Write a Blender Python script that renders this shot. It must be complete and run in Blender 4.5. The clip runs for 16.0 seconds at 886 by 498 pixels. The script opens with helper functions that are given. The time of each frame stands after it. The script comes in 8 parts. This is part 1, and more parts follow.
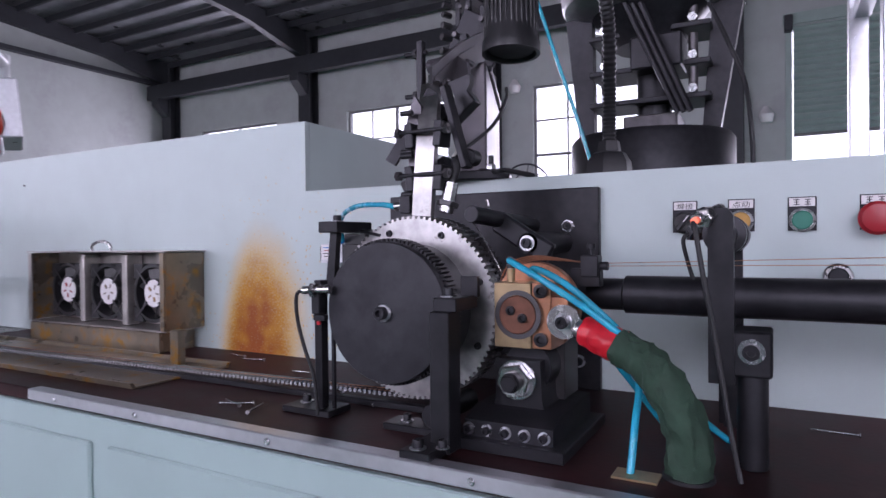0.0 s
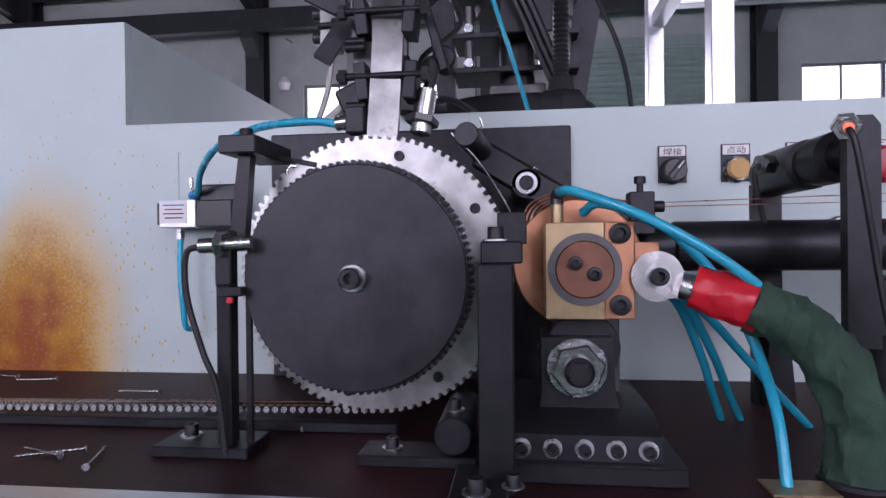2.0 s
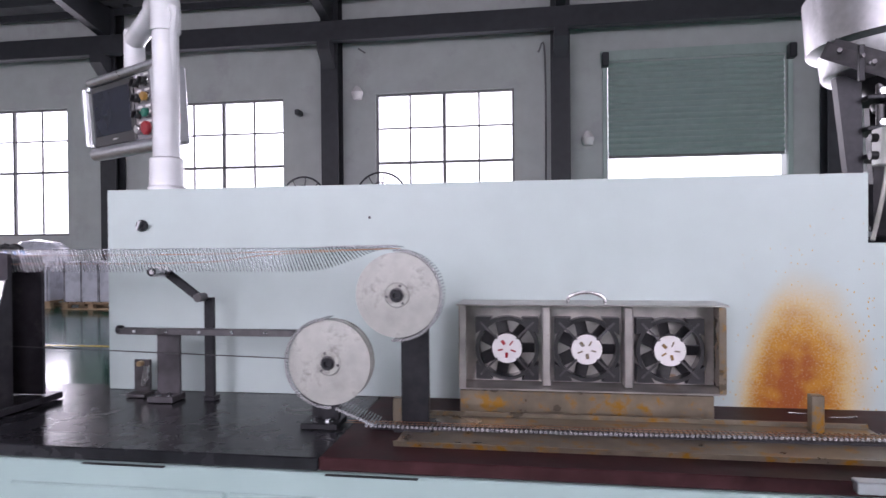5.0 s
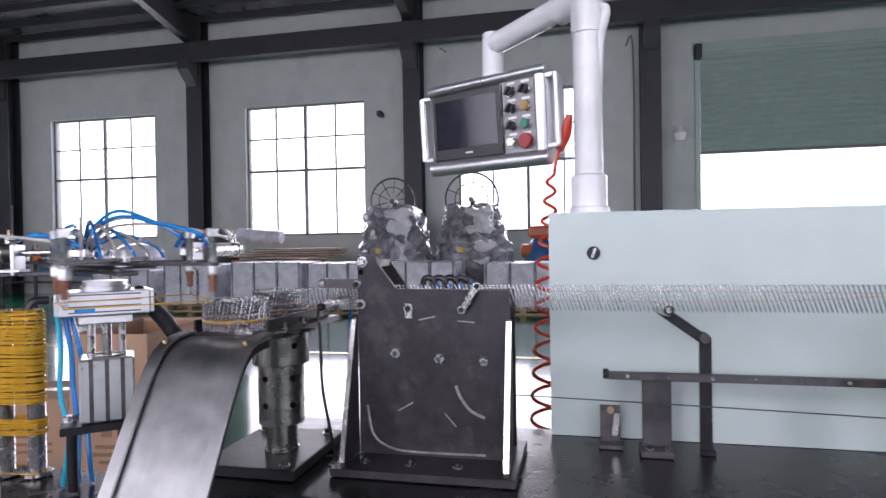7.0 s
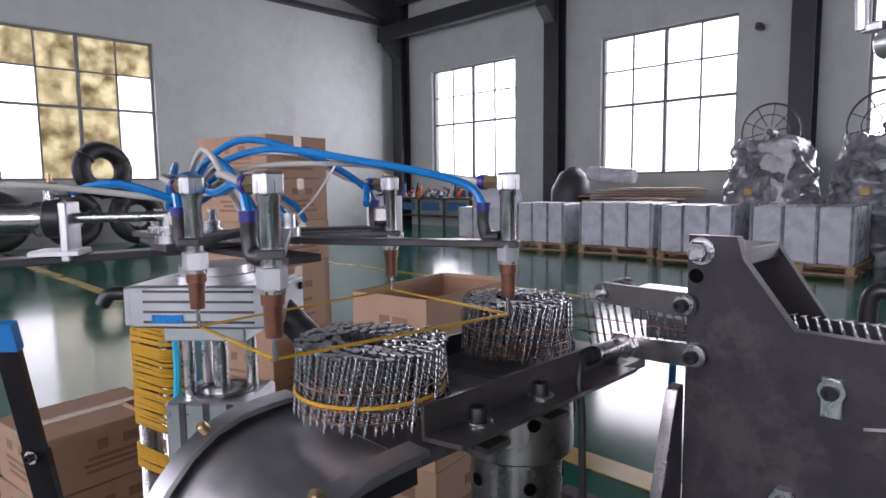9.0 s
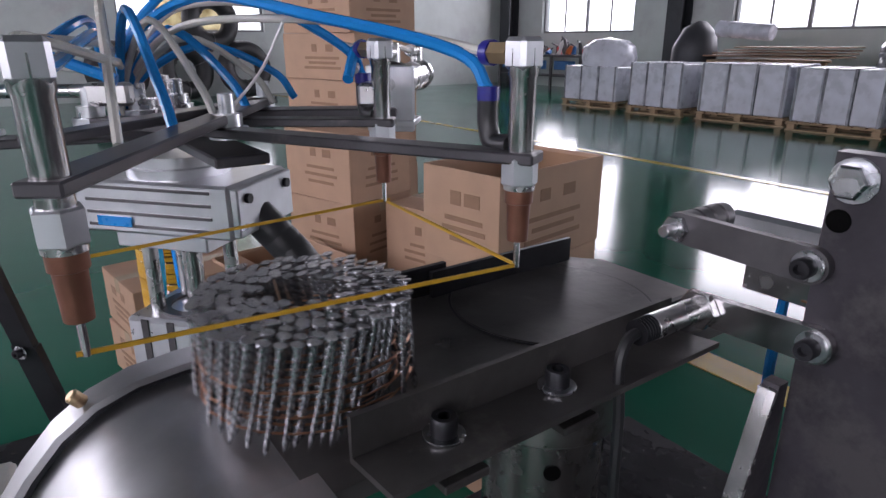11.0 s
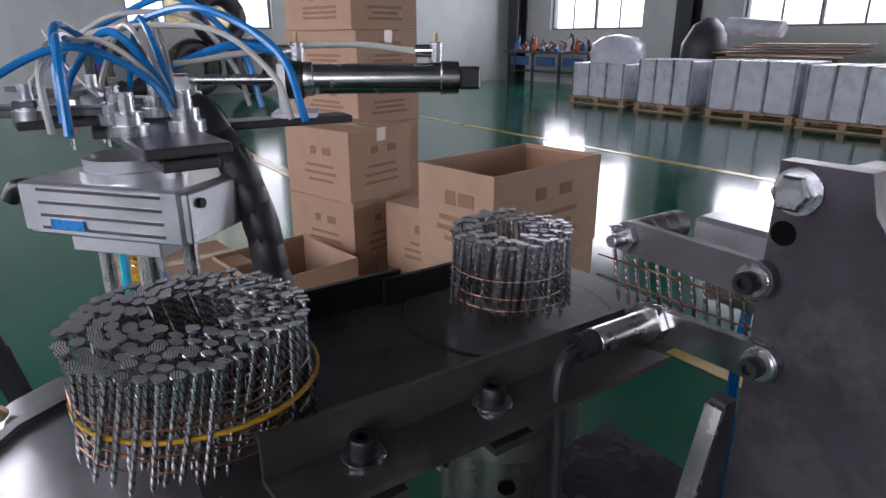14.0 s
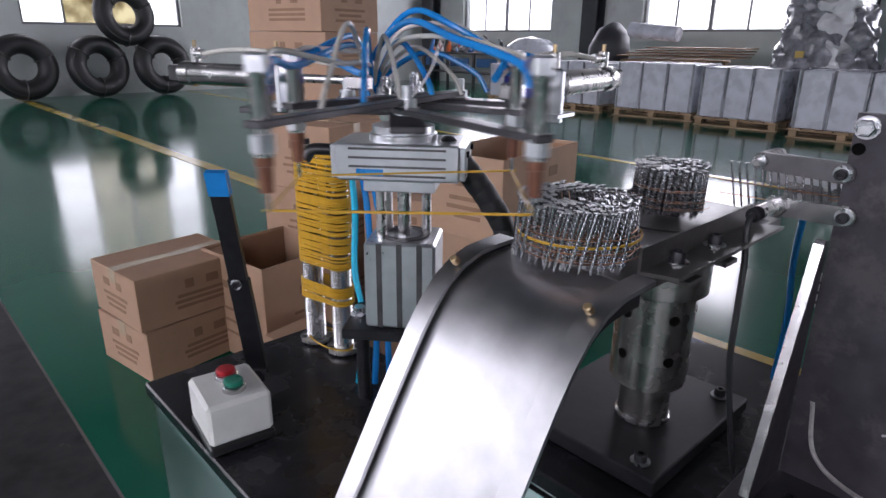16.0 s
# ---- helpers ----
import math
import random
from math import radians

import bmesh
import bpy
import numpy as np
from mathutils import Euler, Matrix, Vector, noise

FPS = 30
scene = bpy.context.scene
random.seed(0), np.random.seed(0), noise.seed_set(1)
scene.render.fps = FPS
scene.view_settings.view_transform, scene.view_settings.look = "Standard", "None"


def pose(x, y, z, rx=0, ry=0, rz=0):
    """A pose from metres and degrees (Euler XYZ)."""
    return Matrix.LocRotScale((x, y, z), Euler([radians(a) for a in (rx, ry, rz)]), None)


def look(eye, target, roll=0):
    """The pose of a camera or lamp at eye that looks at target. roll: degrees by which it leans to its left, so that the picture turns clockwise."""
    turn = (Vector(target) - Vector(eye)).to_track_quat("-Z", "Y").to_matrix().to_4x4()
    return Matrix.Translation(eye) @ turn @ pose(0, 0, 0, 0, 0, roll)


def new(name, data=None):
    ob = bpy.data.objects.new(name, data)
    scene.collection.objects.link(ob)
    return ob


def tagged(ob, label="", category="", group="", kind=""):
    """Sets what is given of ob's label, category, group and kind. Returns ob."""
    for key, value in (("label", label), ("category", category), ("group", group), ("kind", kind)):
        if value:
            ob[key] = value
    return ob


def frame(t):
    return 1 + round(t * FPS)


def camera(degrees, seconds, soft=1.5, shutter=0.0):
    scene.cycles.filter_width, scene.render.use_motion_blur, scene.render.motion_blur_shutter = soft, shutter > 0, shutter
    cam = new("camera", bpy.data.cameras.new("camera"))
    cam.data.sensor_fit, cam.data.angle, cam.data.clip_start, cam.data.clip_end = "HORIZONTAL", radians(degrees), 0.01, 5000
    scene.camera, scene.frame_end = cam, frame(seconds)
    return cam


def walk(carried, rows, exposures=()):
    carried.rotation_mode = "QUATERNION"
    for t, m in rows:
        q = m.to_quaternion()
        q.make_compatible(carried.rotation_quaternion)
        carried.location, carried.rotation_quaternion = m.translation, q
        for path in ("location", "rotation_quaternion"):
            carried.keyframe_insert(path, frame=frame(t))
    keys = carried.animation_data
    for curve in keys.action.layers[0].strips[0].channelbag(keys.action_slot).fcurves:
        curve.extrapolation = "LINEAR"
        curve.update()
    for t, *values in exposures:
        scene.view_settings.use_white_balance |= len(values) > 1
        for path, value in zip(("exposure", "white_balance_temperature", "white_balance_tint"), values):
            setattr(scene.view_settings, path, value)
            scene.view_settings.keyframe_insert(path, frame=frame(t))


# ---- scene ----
cam = camera(71.2, 16.0, shutter=0.15)
PATH = [
    (0, (2.329, -0.887, 1.013), (1.364, 0.865, 0.992), -0.6),
    (0.5, (2.187, -0.794, 0.985), (1.56, 1.106, 0.968), -0.4),
    (1, (2.111, -0.754, 0.961), (1.735, 1.211, 0.943), -0.6),
    (1.5, (2.059, -0.734, 0.955), (1.793, 1.248, 0.939), -0.6),
    (2, (2.041, -0.726, 0.954), (1.796, 1.259, 0.946), -0.6),
    (2.5, (2.003, -0.739, 0.973), (1.798, 1.251, 0.962), -0.6),
    (3, (1.833, -0.792, 1.062), (1.654, 1.2, 1.042), -0.3),
    (3.5, (1.595, -0.83, 1.104), (1.418, 1.163, 1.085), -0.2),
    (3.7, (1.493, -0.856, 1.11), (1.304, 1.135, 1.09), -0.3),
    (5.8, (0.613, -1.394, 1.12), (0.274, 0.577, 1.107), -0.7),
    (6, (0.52, -1.388, 1.129), (0.18, 0.583, 1.107), -0.9),
    (6.5, (0.273, -1.35, 1.163), (-0.067, 0.621, 1.142), -0.9),
    (7, (0.066, -1.246, 1.186), (-0.375, 0.704, 1.165), -0.9),
    (7.5, (-0.011, -1.059, 1.187), (-0.691, 0.822, 1.167), -1.0),
    (8, (-0.054, -0.895, 1.173), (-1.042, 0.844, 1.159), -1.2),
    (8.5, (-0.102, -0.754, 1.196), (-1.368, 0.794, 1.183), -0.6),
    (9, (-0.139, -0.643, 1.202), (-1.544, 0.766, 0.998), -0.7),
    (9.5, (-0.177, -0.563, 1.216), (-1.647, 0.717, 0.768), 0.1),
    (11.8, (-0.212, -0.489, 1.206), (-1.77, 0.586, 0.559), 0.0),
    (12, (-0.21, -0.492, 1.208), (-1.768, 0.581, 0.559), 0.3),
    (12.5, (-0.196, -0.494, 1.217), (-1.755, 0.577, 0.567), 0.2),
    (13, (-0.189, -0.485, 1.22), (-1.748, 0.588, 0.571), 0.1),
    (13.5, (-0.197, -0.467, 1.215), (-1.753, 0.609, 0.567), 0.0),
    (14, (-0.201, -0.457, 1.211), (-1.758, 0.62, 0.565), -0.1),
    (14.5, (-0.195, -0.47, 1.218), (-1.744, 0.616, 0.57), 0.2),
    (15, (-0.189, -0.551, 1.23), (-1.71, 0.575, 0.582), 0.5),
    (15.5, (-0.186, -0.675, 1.221), (-1.651, 0.523, 0.573), 0.6),
    (16, (-0.18, -0.807, 1.219), (-1.562, 0.488, 0.575), 0.6),
]
walk(cam, [(t, look(eye, target, roll)) for t, eye, target, roll in PATH],
     [(0, -0.46, 6060, 37), (2.5, -0.5, 6060, 37), (3.0, -0.46, 6250, 36), (3.7, -0.38, 6400, 34), (5.8, -0.15, 6350, 31), (7.5, -0.18, 6350, 27), (9.5, -0.27, 6450, 28), (12, -0.34, 6300, 25), (16, -0.30, 6300, 24)])

# ---- world, sun and window light ----
world = bpy.data.worlds.new("world")
scene.world = world
world.use_nodes = True
_nt = world.node_tree
_sky = _nt.nodes.new("ShaderNodeTexSky")
_sky.sky_type = 'NISHITA'
_sky.sun_disc = False
_sky.sun_elevation, _sky.sun_rotation = radians(50), radians(160)
_nt.nodes["Background"].inputs[1].default_value = 0.1
_nt.links.new(_sky.outputs[0], _nt.nodes["Background"].inputs[0])
sun_data = bpy.data.lights.new("sun", 'SUN')
sun_data.energy, sun_data.angle, sun_data.color = 0.8, radians(20), (1.0, 0.97, 0.93)
sun = new("sun", sun_data)
sun.matrix_world = look((-6, -30, 40), (0, 0, 0))


def window_lamp(x, y, z, w, h, target, power):
    d = bpy.data.lights.new("window_light", 'AREA')
    d.shape, d.size, d.size_y, d.energy, d.color = 'RECTANGLE', w, h, power, (0.95, 0.98, 1.0)
    o = new("window_light", d)
    o.matrix_world = look((x, y, z), target)
    return o


LUX = 23.0   # watts for each square metre of window
for cx in (-12.07, -6.42, -1.10):
    window_lamp(cx, 12.42, 2.98, 3.0, 3.0, (cx, 0, 2.98), LUX * 9)
window_lamp(4.28, 12.42, 1.5, 3.5, 2.9, (4.28, 0, 1.5), LUX * 10)
window_lamp(9.3, 12.42, 2.98, 3.0, 3.0, (9.3, 0, 2.98), LUX * 9)
window_lamp(-15.2, 3.55, 2.98, 3.0, 3.0, (0, 3.55, 2.98), LUX * 1.2)
for cx in (-12.07, -6.42, -1.10, 4.28, 9.3):
    window_lamp(cx, -6.42, 2.98, 3.0, 3.0, (cx, 9, 2.98), LUX * 9)

# ---- materials ----


def mat(name, color, rough=0.5, metal=0.0, var=0.12, scale=30.0, bump=0.0, spread=0.08, wear_sheen=None, wear_sheen_at=0.62, wear_sheen_scale=4.0, coat=0.0, bump_scale=None):
    """Two scales of variation in colour and roughness, a fine relief, and worn, stained or painted-sheen patches."""
    m = bpy.data.materials.new(name)
    m.use_nodes = True
    t = m.node_tree
    b = t.nodes["Principled BSDF"]
    b.inputs["Metallic"].default_value = metal
    b.inputs["Coat Weight"].default_value = coat
    co = t.nodes.new("ShaderNodeTexCoord")
    n1, n2 = t.nodes.new("ShaderNodeTexNoise"), t.nodes.new("ShaderNodeTexNoise")
    n1.inputs["Scale"].default_value, n1.inputs["Detail"].default_value = scale, 6
    n2.inputs["Scale"].default_value, n2.inputs["Detail"].default_value = scale / 9, 4
    for n in (n1, n2):
        t.links.new(co.outputs["Object"], n.inputs["Vector"])
    mixf = t.nodes.new("ShaderNodeMath")
    mixf.operation = 'MULTIPLY_ADD'
    t.links.new(n1.outputs[0], mixf.inputs[0])
    mixf.inputs[1].default_value = 0.5
    half = t.nodes.new("ShaderNodeMath")
    half.operation = 'MULTIPLY'
    half.inputs[1].default_value = 0.5
    t.links.new(n2.outputs[0], half.inputs[0])
    t.links.new(half.outputs[0], mixf.inputs[2])
    ramp = t.nodes.new("ShaderNodeValToRGB")
    lo = [max(0.0, c * (1 - 1.6 * var)) for c in color]
    hi = [min(1.0, c * (1 + 1.6 * var)) for c in color]
    ramp.color_ramp.elements[0].position, ramp.color_ramp.elements[1].position = 0.32, 0.68
    ramp.color_ramp.elements[0].color, ramp.color_ramp.elements[1].color = (*lo, 1), (*hi, 1)
    t.links.new(mixf.outputs[0], ramp.inputs[0])
    out = ramp.outputs[0]
    if wear_sheen:
        n3 = t.nodes.new("ShaderNodeTexNoise")
        n3.inputs["Scale"].default_value, n3.inputs["Detail"].default_value = wear_sheen_scale, 9
        n3.inputs["Roughness"].default_value = 0.68
        t.links.new(co.outputs["Object"], n3.inputs["Vector"])
        r3 = t.nodes.new("ShaderNodeValToRGB")
        r3.color_ramp.elements[0].position, r3.color_ramp.elements[1].position = wear_sheen_at, min(1.0, wear_sheen_at + 0.1)
        t.links.new(n3.outputs[0], r3.inputs[0])
        mx = t.nodes.new("ShaderNodeMix")
        mx.data_type = 'RGBA'
        t.links.new(r3.outputs[0], mx.inputs[0])
        t.links.new(out, mx.inputs[6])
        mx.inputs[7].default_value = (*wear_sheen, 1)
        out = mx.outputs[2]
    t.links.new(out, b.inputs["Base Color"])
    rr = t.nodes.new("ShaderNodeMapRange")
    rr.inputs[1].default_value, rr.inputs[2].default_value = 0.3, 0.7
    rr.inputs[3].default_value, rr.inputs[4].default_value = max(0.02, rough - spread), min(1.0, rough + spread)
    t.links.new(mixf.outputs[0], rr.inputs[0])
    t.links.new(rr.outputs[0], b.inputs["Roughness"])
    if bump:
        bp = t.nodes.new("ShaderNodeBump")
        bp.inputs["Strength"].default_value, bp.inputs["Distance"].default_value = bump, 0.002
        src = n1
        if bump_scale:
            src = t.nodes.new("ShaderNodeTexNoise")
            src.inputs["Scale"].default_value, src.inputs["Detail"].default_value = bump_scale, 5
            t.links.new(co.outputs["Object"], src.inputs["Vector"])
        t.links.new(src.outputs[0], bp.inputs["Height"])
        t.links.new(bp.outputs[0], b.inputs["Normal"])
    return m


def glow(name, color, strength):
    m = bpy.data.materials.new(name)
    m.use_nodes = True
    b = m.node_tree.nodes["Principled BSDF"]
    b.inputs["Base Color"].default_value = (*color, 1)
    b.inputs["Emission Color"].default_value = (*color, 1)
    b.inputs["Emission Strength"].default_value = strength
    return m


def clear(name, color=(1, 1, 1), rough=0.02, ior=1.45):
    m = bpy.data.materials.new(name)
    m.use_nodes = True
    b = m.node_tree.nodes["Principled BSDF"]
    b.inputs["Base Color"].default_value = (*color, 1)
    b.inputs["Transmission Weight"].default_value = 1.0
    b.inputs["Roughness"].default_value, b.inputs["IOR"].default_value = rough, ior
    return m


MINT = mat("mint_paint", (0.47, 0.555, 0.545), 0.42, var=0.035, scale=14, bump=0.05, bump_scale=260, spread=0.05)
MINT_DARK = mat("mint_paint_base", (0.37, 0.49, 0.475), 0.4, var=0.05, scale=9, bump=0.05, bump_scale=240)
TABLE = mat("bench_top_paint", (0.040, 0.0155, 0.017), 0.48, var=0.5, scale=22, bump=0.10, bump_scale=140, wear_sheen=(0.060, 0.032, 0.029), wear_sheen_at=0.60, wear_sheen_scale=9)
TABLE_BLACK = mat("bench_top_black", (0.016, 0.016, 0.019), 0.25, var=0.4, scale=26, bump=0.1, bump_scale=160, wear_sheen=(0.07, 0.066, 0.064), wear_sheen_at=0.66, wear_sheen_scale=12)
BLACK = mat("black_oxide_steel", (0.022, 0.022, 0.026), 0.42, 0.55, var=0.3, scale=60, bump=0.06, wear_sheen=(0.10, 0.10, 0.105), wear_sheen_at=0.70, wear_sheen_scale=24)
# the disc's paler patches are its sheen painted into the colour
DISC = mat("black_disc", (0.026, 0.026, 0.031), 0.40, 0.45, var=0.22, scale=60, bump=0.05, spread=0.12, wear_sheen=(0.040, 0.040, 0.046), wear_sheen_at=0.52, wear_sheen_scale=7)
GREY = mat("grey_steel", (0.10, 0.095, 0.10), 0.42, 0.75, var=0.3, scale=40, bump=0.06, wear_sheen=(0.32, 0.31, 0.31), wear_sheen_at=0.63, wear_sheen_scale=14)
GUIDE = mat("dark_mill_scale", (0.044, 0.040, 0.047), 0.42, 0.35, var=0.3, scale=34, bump=0.12, bump_scale=190, spread=0.16, wear_sheen=(0.072, 0.066, 0.070), wear_sheen_at=0.54, wear_sheen_scale=14)
GUIDE.node_tree.nodes["Principled BSDF"].inputs["Specular IOR Level"].default_value = 0.25
OIL_TABLE = mat("oily_table_steel", (0.088, 0.083, 0.081), 0.36, 0.5, var=0.5, scale=24, bump=0.10, bump_scale=120, spread=0.15, wear_sheen=(0.16, 0.150, 0.142), wear_sheen_at=0.55, wear_sheen_scale=16)
TURNED = mat("turned_oily_steel", (0.27, 0.26, 0.25), 0.27, 0.9, var=0.3, scale=30, bump=0.05, bump_scale=200, spread=0.10, wear_sheen=(0.14, 0.125, 0.11), wear_sheen_at=0.57, wear_sheen_scale=14)
PLATE = mat("rolled_plate_steel", (0.088, 0.082, 0.090), 0.40, 0.6, var=0.28, scale=26, bump=0.08, wear_sheen=(0.19, 0.17, 0.17), wear_sheen_at=0.60, wear_sheen_scale=9)
SHEET = mat("dull_sheet_steel", (0.26, 0.25, 0.27), 0.42, 0.45, var=0.16, scale=12, bump=0.05, wear_sheen=(0.36, 0.35, 0.36), wear_sheen_at=0.58, wear_sheen_scale=6)
STEEL = mat("bright_steel", (0.52, 0.51, 0.51), 0.26, 1.0, var=0.18, scale=70, bump=0.03)
STAINLESS = mat("brushed_stainless", (0.47, 0.47, 0.48), 0.36, 1.0, var=0.14, scale=36, bump=0.04, wear_sheen=(0.70, 0.70, 0.71), wear_sheen_at=0.58, wear_sheen_scale=7)
ALU = mat("aluminium", (0.62, 0.63, 0.66), 0.34, 0.9, var=0.08, scale=60, bump=0.03)
ZINC = mat("zinc_bolt", (0.55, 0.56, 0.58), 0.28, 1.0, var=0.2, scale=120)
NAIL = mat("nail_steel", (0.44, 0.44, 0.46), 0.24, 1.0, var=0.35, scale=160, bump=0.05)


def waffle_steel():
    """Nail heads pressed with a fine diamond grid: bright lands, grooves with their shade painted dark."""
    m = bpy.data.materials.new("waffled_nail_head")
    m.use_nodes = True
    t = m.node_tree
    b = t.nodes["Principled BSDF"]
    co, sep = t.nodes.new("ShaderNodeTexCoord"), t.nodes.new("ShaderNodeSeparateXYZ")
    t.links.new(co.outputs["Object"], sep.inputs[0])
    waves = []
    for i in (0, 1):
        k, w = t.nodes.new("ShaderNodeMath"), t.nodes.new("ShaderNodeMath")
        k.operation, w.operation = 'MULTIPLY', 'SINE'
        k.inputs[1].default_value = 6600.0
        t.links.new(sep.outputs[i], k.inputs[0])
        t.links.new(k.outputs[0], w.inputs[0])
        waves.append(w.outputs[0])
    low = t.nodes.new("ShaderNodeMath")
    low.operation = 'MINIMUM'
    t.links.new(waves[0], low.inputs[0])
    t.links.new(waves[1], low.inputs[1])
    land = t.nodes.new("ShaderNodeMapRange")
    land.inputs[1].default_value, land.inputs[2].default_value = -0.75, 0.05
    t.links.new(low.outputs[0], land.inputs[0])
    ramp = t.nodes.new("ShaderNodeValToRGB")
    ramp.color_ramp.elements[0].color, ramp.color_ramp.elements[1].color = (0.035, 0.035, 0.037, 1), (0.78, 0.78, 0.80, 1)
    t.links.new(land.outputs[0], ramp.inputs[0])
    t.links.new(ramp.outputs[0], b.inputs["Base Color"])
    bp = t.nodes.new("ShaderNodeBump")
    bp.inputs["Strength"].default_value, bp.inputs["Distance"].default_value = 0.6, 0.0003
    t.links.new(land.outputs[0], bp.inputs["Height"])
    t.links.new(bp.outputs[0], b.inputs["Normal"])
    b.inputs["Metallic"].default_value, b.inputs["Roughness"].default_value = 0.35, 0.34
    return m


def twisted_steel():
    """Drawn steel with two fine helical grooves round the shank."""
    m = bpy.data.materials.new("twisted_nail_steel")
    m.use_nodes = True
    t = m.node_tree
    b = t.nodes["Principled BSDF"]

    def calc(op, a, c):
        n = t.nodes.new("ShaderNodeMath")
        n.operation = op
        for i, v in enumerate((a, c)):
            if isinstance(v, (int, float)):
                n.inputs[i].default_value = v
            elif v is not None:
                t.links.new(v, n.inputs[i])
        return n.outputs[0]
    co, sep = t.nodes.new("ShaderNodeTexCoord"), t.nodes.new("ShaderNodeSeparateXYZ")
    t.links.new(co.outputs["Object"], sep.inputs[0])
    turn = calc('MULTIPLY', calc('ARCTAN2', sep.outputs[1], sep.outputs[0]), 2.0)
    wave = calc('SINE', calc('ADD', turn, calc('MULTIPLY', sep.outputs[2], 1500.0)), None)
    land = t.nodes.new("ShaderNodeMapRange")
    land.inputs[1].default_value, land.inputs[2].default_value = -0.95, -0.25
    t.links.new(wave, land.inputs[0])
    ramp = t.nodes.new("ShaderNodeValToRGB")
    # groove shade is put into the base colour, on top of the bump
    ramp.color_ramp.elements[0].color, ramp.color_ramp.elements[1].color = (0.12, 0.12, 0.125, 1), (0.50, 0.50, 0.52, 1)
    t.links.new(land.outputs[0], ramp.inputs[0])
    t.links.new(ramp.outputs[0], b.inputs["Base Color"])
    bp = t.nodes.new("ShaderNodeBump")
    bp.inputs["Strength"].default_value, bp.inputs["Distance"].default_value = 0.5, 0.0004
    t.links.new(land.outputs[0], bp.inputs["Height"])
    t.links.new(bp.outputs[0], b.inputs["Normal"])
    b.inputs["Metallic"].default_value, b.inputs["Roughness"].default_value = 0.95, 0.27
    return m


SHANK = twisted_steel()
HEAD = waffle_steel()
BRASS = mat("tarnished_brass", (0.45, 0.33, 0.19), 0.34, 0.8, var=0.16, scale=50, bump=0.04, wear_sheen=(0.30, 0.20, 0.12), wear_sheen_at=0.6, wear_sheen_scale=30)
COPPER = mat("copper", (0.46, 0.22, 0.13), 0.34, 0.9, var=0.2, scale=50, wear_sheen=(0.22, 0.10, 0.07), wear_sheen_at=0.62, wear_sheen_scale=26)
TIP = mat("copper_tip", (0.20, 0.085, 0.055), 0.42, 0.6, var=0.25, scale=70, bump=0.05)
RUBBER = mat("black_rubber", (0.014, 0.014, 0.016), 0.5, var=0.25, scale=50, bump=0.08)
PLASTIC = mat("black_plastic", (0.018, 0.018, 0.02), 0.36, var=0.2, scale=80, bump=0.03)
TUBE = mat("blue_air_tube", (0.004, 0.20, 0.55), 0.24, var=0.1, scale=30)
CYAN = mat("cyan_air_tube", (0.008, 0.36, 0.52), 0.24, var=0.1, scale=30)
CLEAR_TUBE = mat("clear_air_tube", (0.50, 0.49, 0.45), 0.25, var=0.1, scale=30)
YELLOW = mat("yellow_rubber", (0.52, 0.29, 0.018), 0.45, var=0.15, scale=60)
WHITE = mat("white_plastic", (0.62, 0.62, 0.60), 0.45, var=0.06, scale=40, wear_sheen=(0.42, 0.41, 0.39), wear_sheen_at=0.66, wear_sheen_scale=30)
LABEL = mat("paper_label", (0.72, 0.70, 0.70), 0.5, var=0.05, scale=60)
# near-black colour for the shade inside holes that are not cut
BORE_SHADE = mat("bore_shade", (0.003, 0.003, 0.003), 0.95, var=0.1)
BORE_SHADE.node_tree.nodes["Principled BSDF"].inputs["Specular IOR Level"].default_value = 0.05
INK = mat("print_ink", (0.03, 0.03, 0.035), 0.6, var=0.1)
BOX_INK = mat("carton_print", (0.235, 0.135, 0.082), 0.8, var=0.1)
RED = mat("red_tape", (0.55, 0.015, 0.025), 0.38, var=0.15, scale=60, bump=0.1)
RED_BTN = mat("red_button", (0.32, 0.012, 0.02), 0.3, var=0.1)
GREEN_BTN = mat("green_button", (0.01, 0.16, 0.11), 0.3, var=0.1)
AMBER_BTN = mat("amber_button", (0.42, 0.23, 0.05), 0.35, var=0.15)
CANVAS = mat("green_canvas", (0.022, 0.055, 0.034), 0.8, var=0.28, scale=70, bump=0.35, bump_scale=700)
NYLON = mat("worn_nylon", (0.40, 0.40, 0.375), 0.42, var=0.16, scale=34, bump=0.08, wear_sheen=(0.24, 0.235, 0.215), wear_sheen_at=0.53, wear_sheen_scale=16)
RUSTY = mat("stained_sheet_steel", (0.44, 0.42, 0.40), 0.36, 0.75, var=0.25, scale=24, bump=0.05, wear_sheen=(0.25, 0.11, 0.02), wear_sheen_at=0.62, wear_sheen_scale=11)
RIM = mat("notched_rim_steel", (0.40, 0.395, 0.39), 0.34, 1.0, var=0.3, scale=60, bump=0.06, wear_sheen=(0.16, 0.15, 0.14), wear_sheen_at=0.58, wear_sheen_scale=30)
OILY = mat("oil_stained_steel", (0.21, 0.175, 0.13), 0.30, 0.5, var=0.3, scale=24, bump=0.05, wear_sheen=(0.34, 0.165, 0.015), wear_sheen_at=0.53, wear_sheen_scale=26)
CARTON = mat("cardboard", (0.38, 0.235, 0.155), 0.75, var=0.07, scale=14, bump=0.08, bump_scale=180)
CARTON_IN = mat("cardboard_inside", (0.30, 0.17, 0.10), 0.8, var=0.08, scale=14)
TAPE = mat("packing_tape", (0.44, 0.34, 0.24), 0.2, var=0.08, scale=20)
